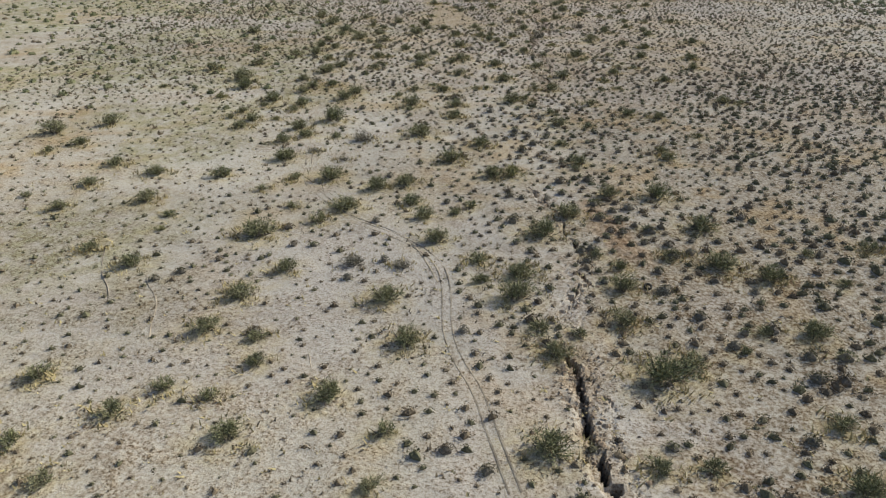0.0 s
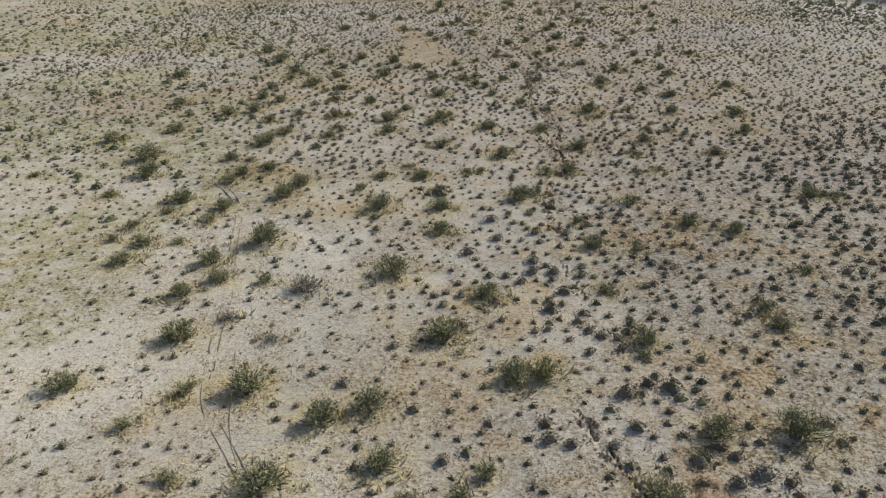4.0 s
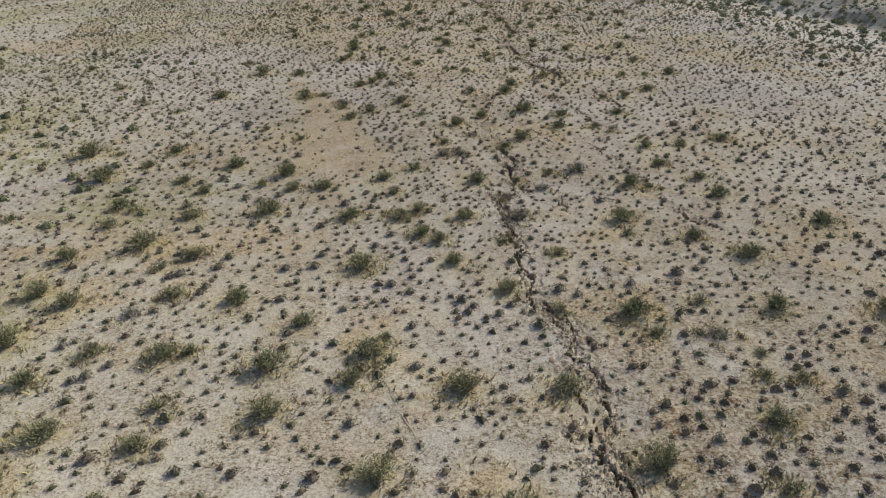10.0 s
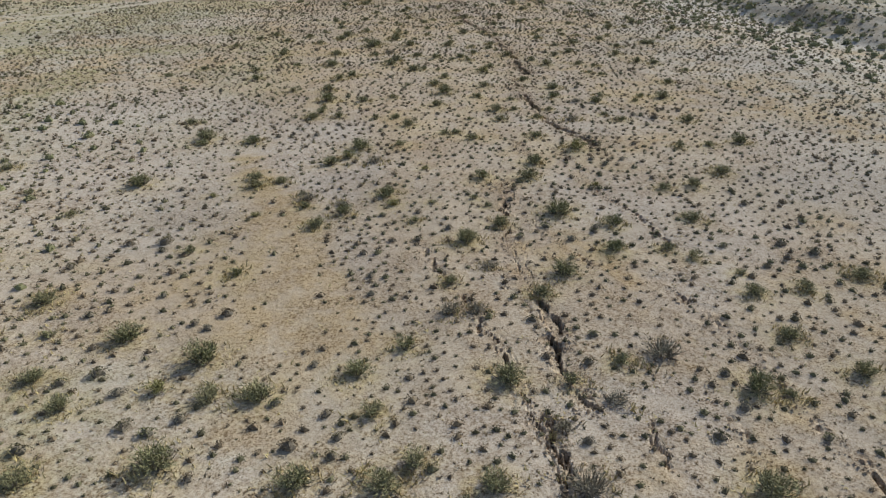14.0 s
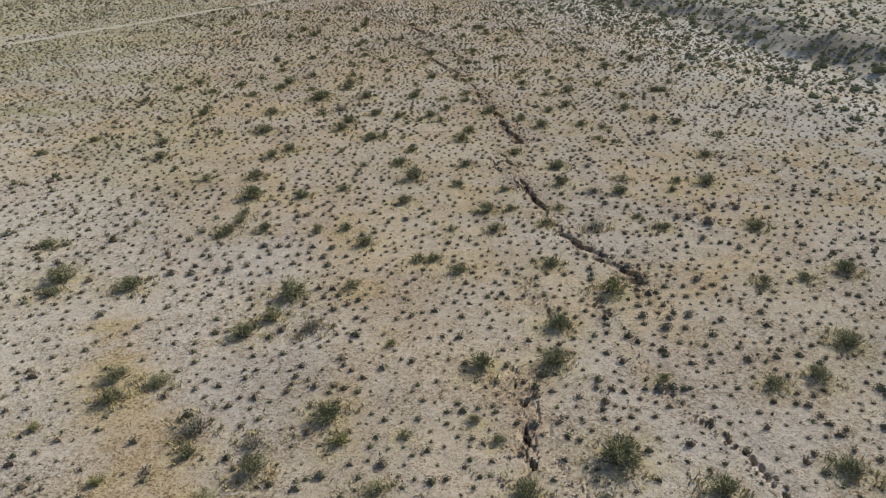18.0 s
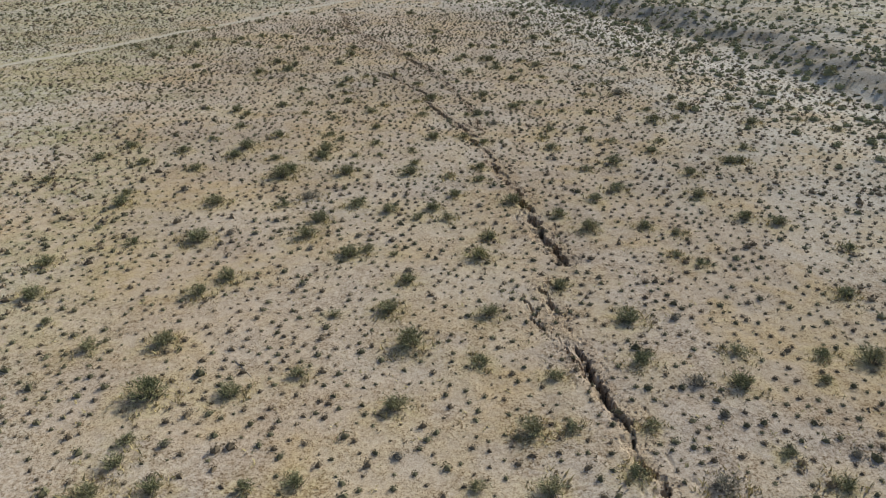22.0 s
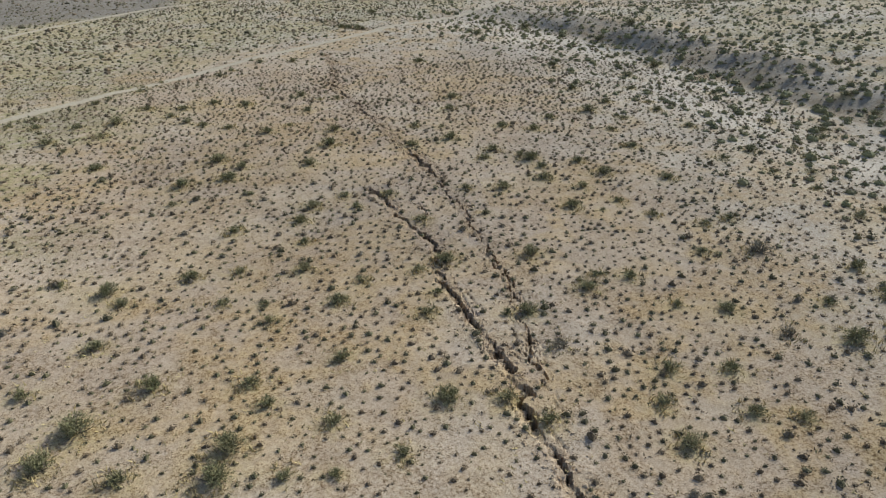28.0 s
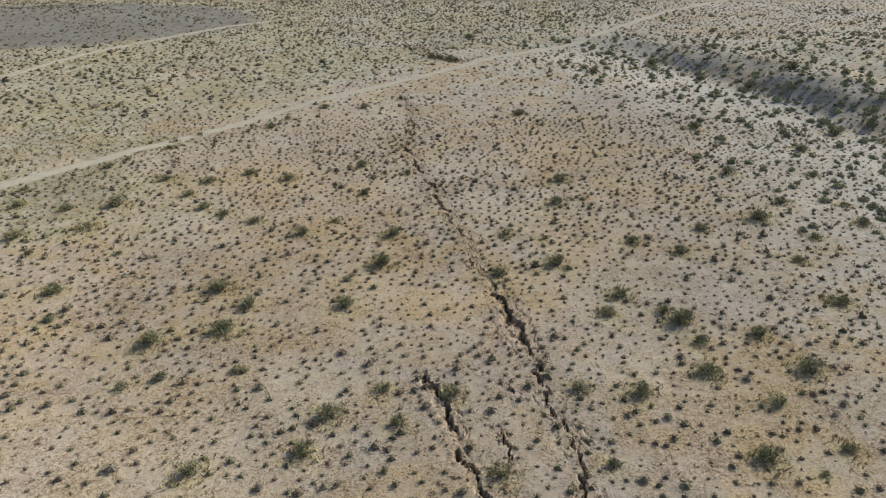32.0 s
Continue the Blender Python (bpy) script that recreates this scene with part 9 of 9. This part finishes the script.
shelf = scatter(gen, 25, 130, 70, 330, 0.32, 1.15, shelf_keep)
shelf = shelf[to_line(shelf[:, 0], shelf[:, 1], ROAD)[0] > 2]
widths = np.exp(gen.normal(-0.1, 0.32, len(shelf))).clip(0.4, 1.6)
shelf_models = [mound(800 + n, 56, 0.12, 0.62) for n in range(8)]
flank = scatter(gen, -75, -15, 28, 118, 0.25, 2.1, lambda x, y: ramp(-x + 8 * field(x, y, 12, 76), 18, 30) * 0.9)
flank = flank[clear_of(flank[:, 0], flank[:, 1]) > 0.5]
tagged(scrub_mesh("flank_scrub", flank, np.exp(gen.normal(-0.2, 0.25, len(flank))).clip(0.5, 1.4), shelf_models, GREEN_MAT), "olive shrubs scattered on the yellowish flat", "scrub", kind="stuff")
foot = scatter(gen, 25, 90, 110, 300, 0.12, 2.4, lambda x, y: (1 - ramp(np.abs(bank_side(x, y)[0] - 0.5), 1.5, 4.5)) * bank_side(x, y)[1])
tagged(scrub_mesh("bank_scrub", foot, np.exp(gen.normal(0.42, 0.22, len(foot))).clip(1.1, 2.4), shelf_models, GREEN_MAT), "large dark green bushes along the foot of the bank", "scrub", kind="stuff")
tagged(scrub_mesh("shelf_scrub", shelf, widths, shelf_models, GREEN_MAT), "dense dark green scrub along the wash", "scrub", kind="stuff")


# ---- clods of broken soil beside the rupture ----
def clod_mesh():
    gen = np.random.default_rng(31)
    base_v = np.array([(1, 0, 0), (0, 1, 0), (-1, 0, 0), (0, -1, 0), (0, 0, 0.5), (0, 0, -0.4)], float)
    base_f = np.array([(0, 1, 4), (1, 2, 4), (2, 3, 4), (3, 0, 4), (1, 0, 5), (2, 1, 5), (3, 2, 5), (0, 3, 5)])
    xs, ys = [], []
    for pts, half, deep in STRANDS:
        length = sum(math.dist(p, q) for p, q in zip(pts, pts[1:]))
        n = int(length * 150 * half)
        k, f = gen.integers(0, len(pts) - 1, n), gen.random(n)
        p = np.array(pts)
        at = p[k] + (p[k + 1] - p[k]) * f[:, None] + gen.normal(size=(n, 2)) * (0.1 + half) * np.array([1.2, 0.8])
        xs.append(at[:, 0])
        ys.append(at[:, 1])
    x, y = np.concatenate(xs), np.concatenate(ys)
    n = len(x)
    drop, _, _ = cracks(x, y)
    z = land(x, y) - drop + 0.02
    size = np.exp(gen.normal(-3.2, 0.5, n)).clip(0.02, 0.14)
    v = base_v[None] * size[:, None, None] * (0.6 + 0.8 * gen.random((n, 6, 3))) + gen.normal(size=(n, 6, 3)) * size[:, None, None] * 0.15
    a = gen.random(n) * 6.28
    ca, sa = np.cos(a)[:, None], np.sin(a)[:, None]
    v = np.stack([v[..., 0] * ca - v[..., 1] * sa + x[:, None], v[..., 0] * sa + v[..., 1] * ca + y[:, None], v[..., 2] + z[:, None]], -1)
    verts = v.reshape(-1, 3)
    faces = (np.arange(n)[:, None, None] * 6 + base_f[None]).reshape(-1, 3)
    return new("soil_clods", mesh_of("soil_clods", verts, faces, CLOD_MAT))


def clod_material():
    m = Nodes("dry_clod")
    isle = m.add("NewGeometry").outputs["Random Per Island"]
    color = m.mix(isle, (0.27, 0.2, 0.14), (0.42, 0.335, 0.245))
    return m.done(color, 0.95, m.bump(m.noise(18.0, 4), 0.6, 0.03))


CLOD_MAT = clod_material()
tagged(clod_mesh(), "broken brown soil clods along the rupture", "soil clods", kind="stuff")


# ---- dry grass and small litter on the open sand ----
gen = np.random.default_rng(41)
n = 30000
x, y = gen.uniform(-34, 44, n), gen.uniform(-14, 215, n)
keep = (gen.random(n) < 0.25 + 0.75 * field(x, y, 2.5, 75)) & (np.abs(x - 4 - 0.05 * y) < 30)
x, y = x[keep], y[keep]
blades = 4
root = np.repeat(np.stack([x, y, land(x, y)], -1), blades, 0)
size = np.repeat(np.exp(gen.normal(-2.5, 0.35, len(x))).clip(0.04, 0.12), blades)[:, None]
lean = gen.normal(size=(len(root), 3)) * np.array([0.8, 0.8, 0.25]) + np.array([0, 0, 0.7])
root = root + gen.normal(size=root.shape) * size * np.array([0.7, 0.7, 0.0])
flat = np.stack([-lean[:, 1], lean[:, 0], np.zeros(len(root))], -1)
flat /= np.linalg.norm(flat, axis=1)[:, None] + 1e-6
tri = np.stack([root - flat * size * 0.4, root + flat * size * 0.4, root + lean * size], 1)
shade = np.repeat(gen.random(len(x)) < 0.5, blades)
for name, mask, mat, label in (("dry_grass", shade, STRAW_MAT, "sparse straw-coloured dry grass on sand"), ("plant_litter", ~shade, DRY_MAT, "brown twigs and plant litter on sand")):
    picked = tri[mask]
    tagged(new(name, mesh_of(name, picked.reshape(-1, 3), np.arange(len(picked) * 3).reshape(-1, 3), mat)), label, "dry grass", kind="stuff")

# yellow straw round the larger bushes
gen = np.random.default_rng(43)
wide = placed[placed[:, 2] > 0.7]
who = np.repeat(np.arange(len(wide)), (14 * wide[:, 2] * (0.3 + 1.4 * gen.random(len(wide)))).astype(int))
a, r = gen.random(len(who)) * 6.283, wide[who, 2] * (0.45 + 0.5 * gen.random(len(who)))
x, y = wide[who, 0] + np.cos(a) * r, wide[who, 1] + np.sin(a) * r
blades = 7
root = np.repeat(np.stack([x, y, land(x, y) - 0.02], -1), blades, 0)
size = np.repeat(np.exp(gen.normal(-1.75, 0.35, len(x))).clip(0.08, 0.32), blades)[:, None]
root = root + gen.normal(size=root.shape) * size * np.array([0.6, 0.6, 0.0])
lean = gen.normal(size=(len(root), 3)) * np.array([0.5, 0.5, 0.2]) + np.array([0, 0, 0.9])
flat = gen.normal(size=(len(root), 3)) * np.array([1, 1, 0])
flat /= np.linalg.norm(flat, axis=1)[:, None] + 1e-6
tri = np.stack([root - flat * size * 0.16, root + flat * size * 0.16, root + lean * size], 1)
tagged(new("straw_skirts", mesh_of("straw_skirts", tri.reshape(-1, 3), np.arange(len(tri) * 3).reshape(-1, 3), STRAW_MAT)), "yellow dry straw growing round the larger bushes", "dry grass", kind="stuff")


# ---- a discarded tyre on the churned sand ----
def rubber_material():
    m = Nodes("weathered_rubber")
    dust = m.noise(14.0, 4, 0.7)
    color = m.mix(m.span(dust, 0.45, 0.7), (0.03, 0.03, 0.03), (0.16, 0.145, 0.12))
    return m.done(color, 0.8, m.bump(dust, 0.4, 0.01))


def lathe(name, profile, mat, seg=40, ribs=0.0):
    """A ring turned about the upright axis from a closed outline."""
    rings = []
    for k in range(seg):
        a = 2 * math.pi * k / seg
        grow = 1 + ribs * (k % 2)
        rings.append([(r * (grow if r > 0.15 else 1) * math.cos(a), r * (grow if r > 0.15 else 1) * math.sin(a), h) for r, h in profile])
    n = len(profile)
    faces = [(k * n + s, ((k + 1) % seg) * n + s, ((k + 1) % seg) * n + (s + 1) % n, k * n + (s + 1) % n) for k in range(seg) for s in range(n)]
    return mesh_of(name, np.array(rings).reshape(-1, 3), np.array(faces), mat, smooth=True)


RUBBER = rubber_material()
old_tyre = new("old_tyre")
old_tyre.matrix_basis = pose(9.44, 0.78, float(land(9.44, 0.78)) + 0.01, 14, -10, 30)
tread = new("tread", lathe("tread", [(0.178, 0.02), (0.187, 0.05), (0.187, 0.09), (0.178, 0.12), (0.165, 0.11), (0.165, 0.03)], RUBBER, 48, 0.02))
tread.parent = old_tyre
for h, s in ((0.115, 1), (0.025, -1)):
    wall = new("sidewall", lathe("sidewall", [(0.175, h), (0.155, h + 0.018 * s), (0.125, h + 0.014 * s), (0.108, h), (0.112, h - 0.012 * s), (0.15, h - 0.004 * s)], RUBBER))
    wall.parent = old_tyre
tagged(old_tyre, "small black weathered rubber tyre lying on sand", "tyre")
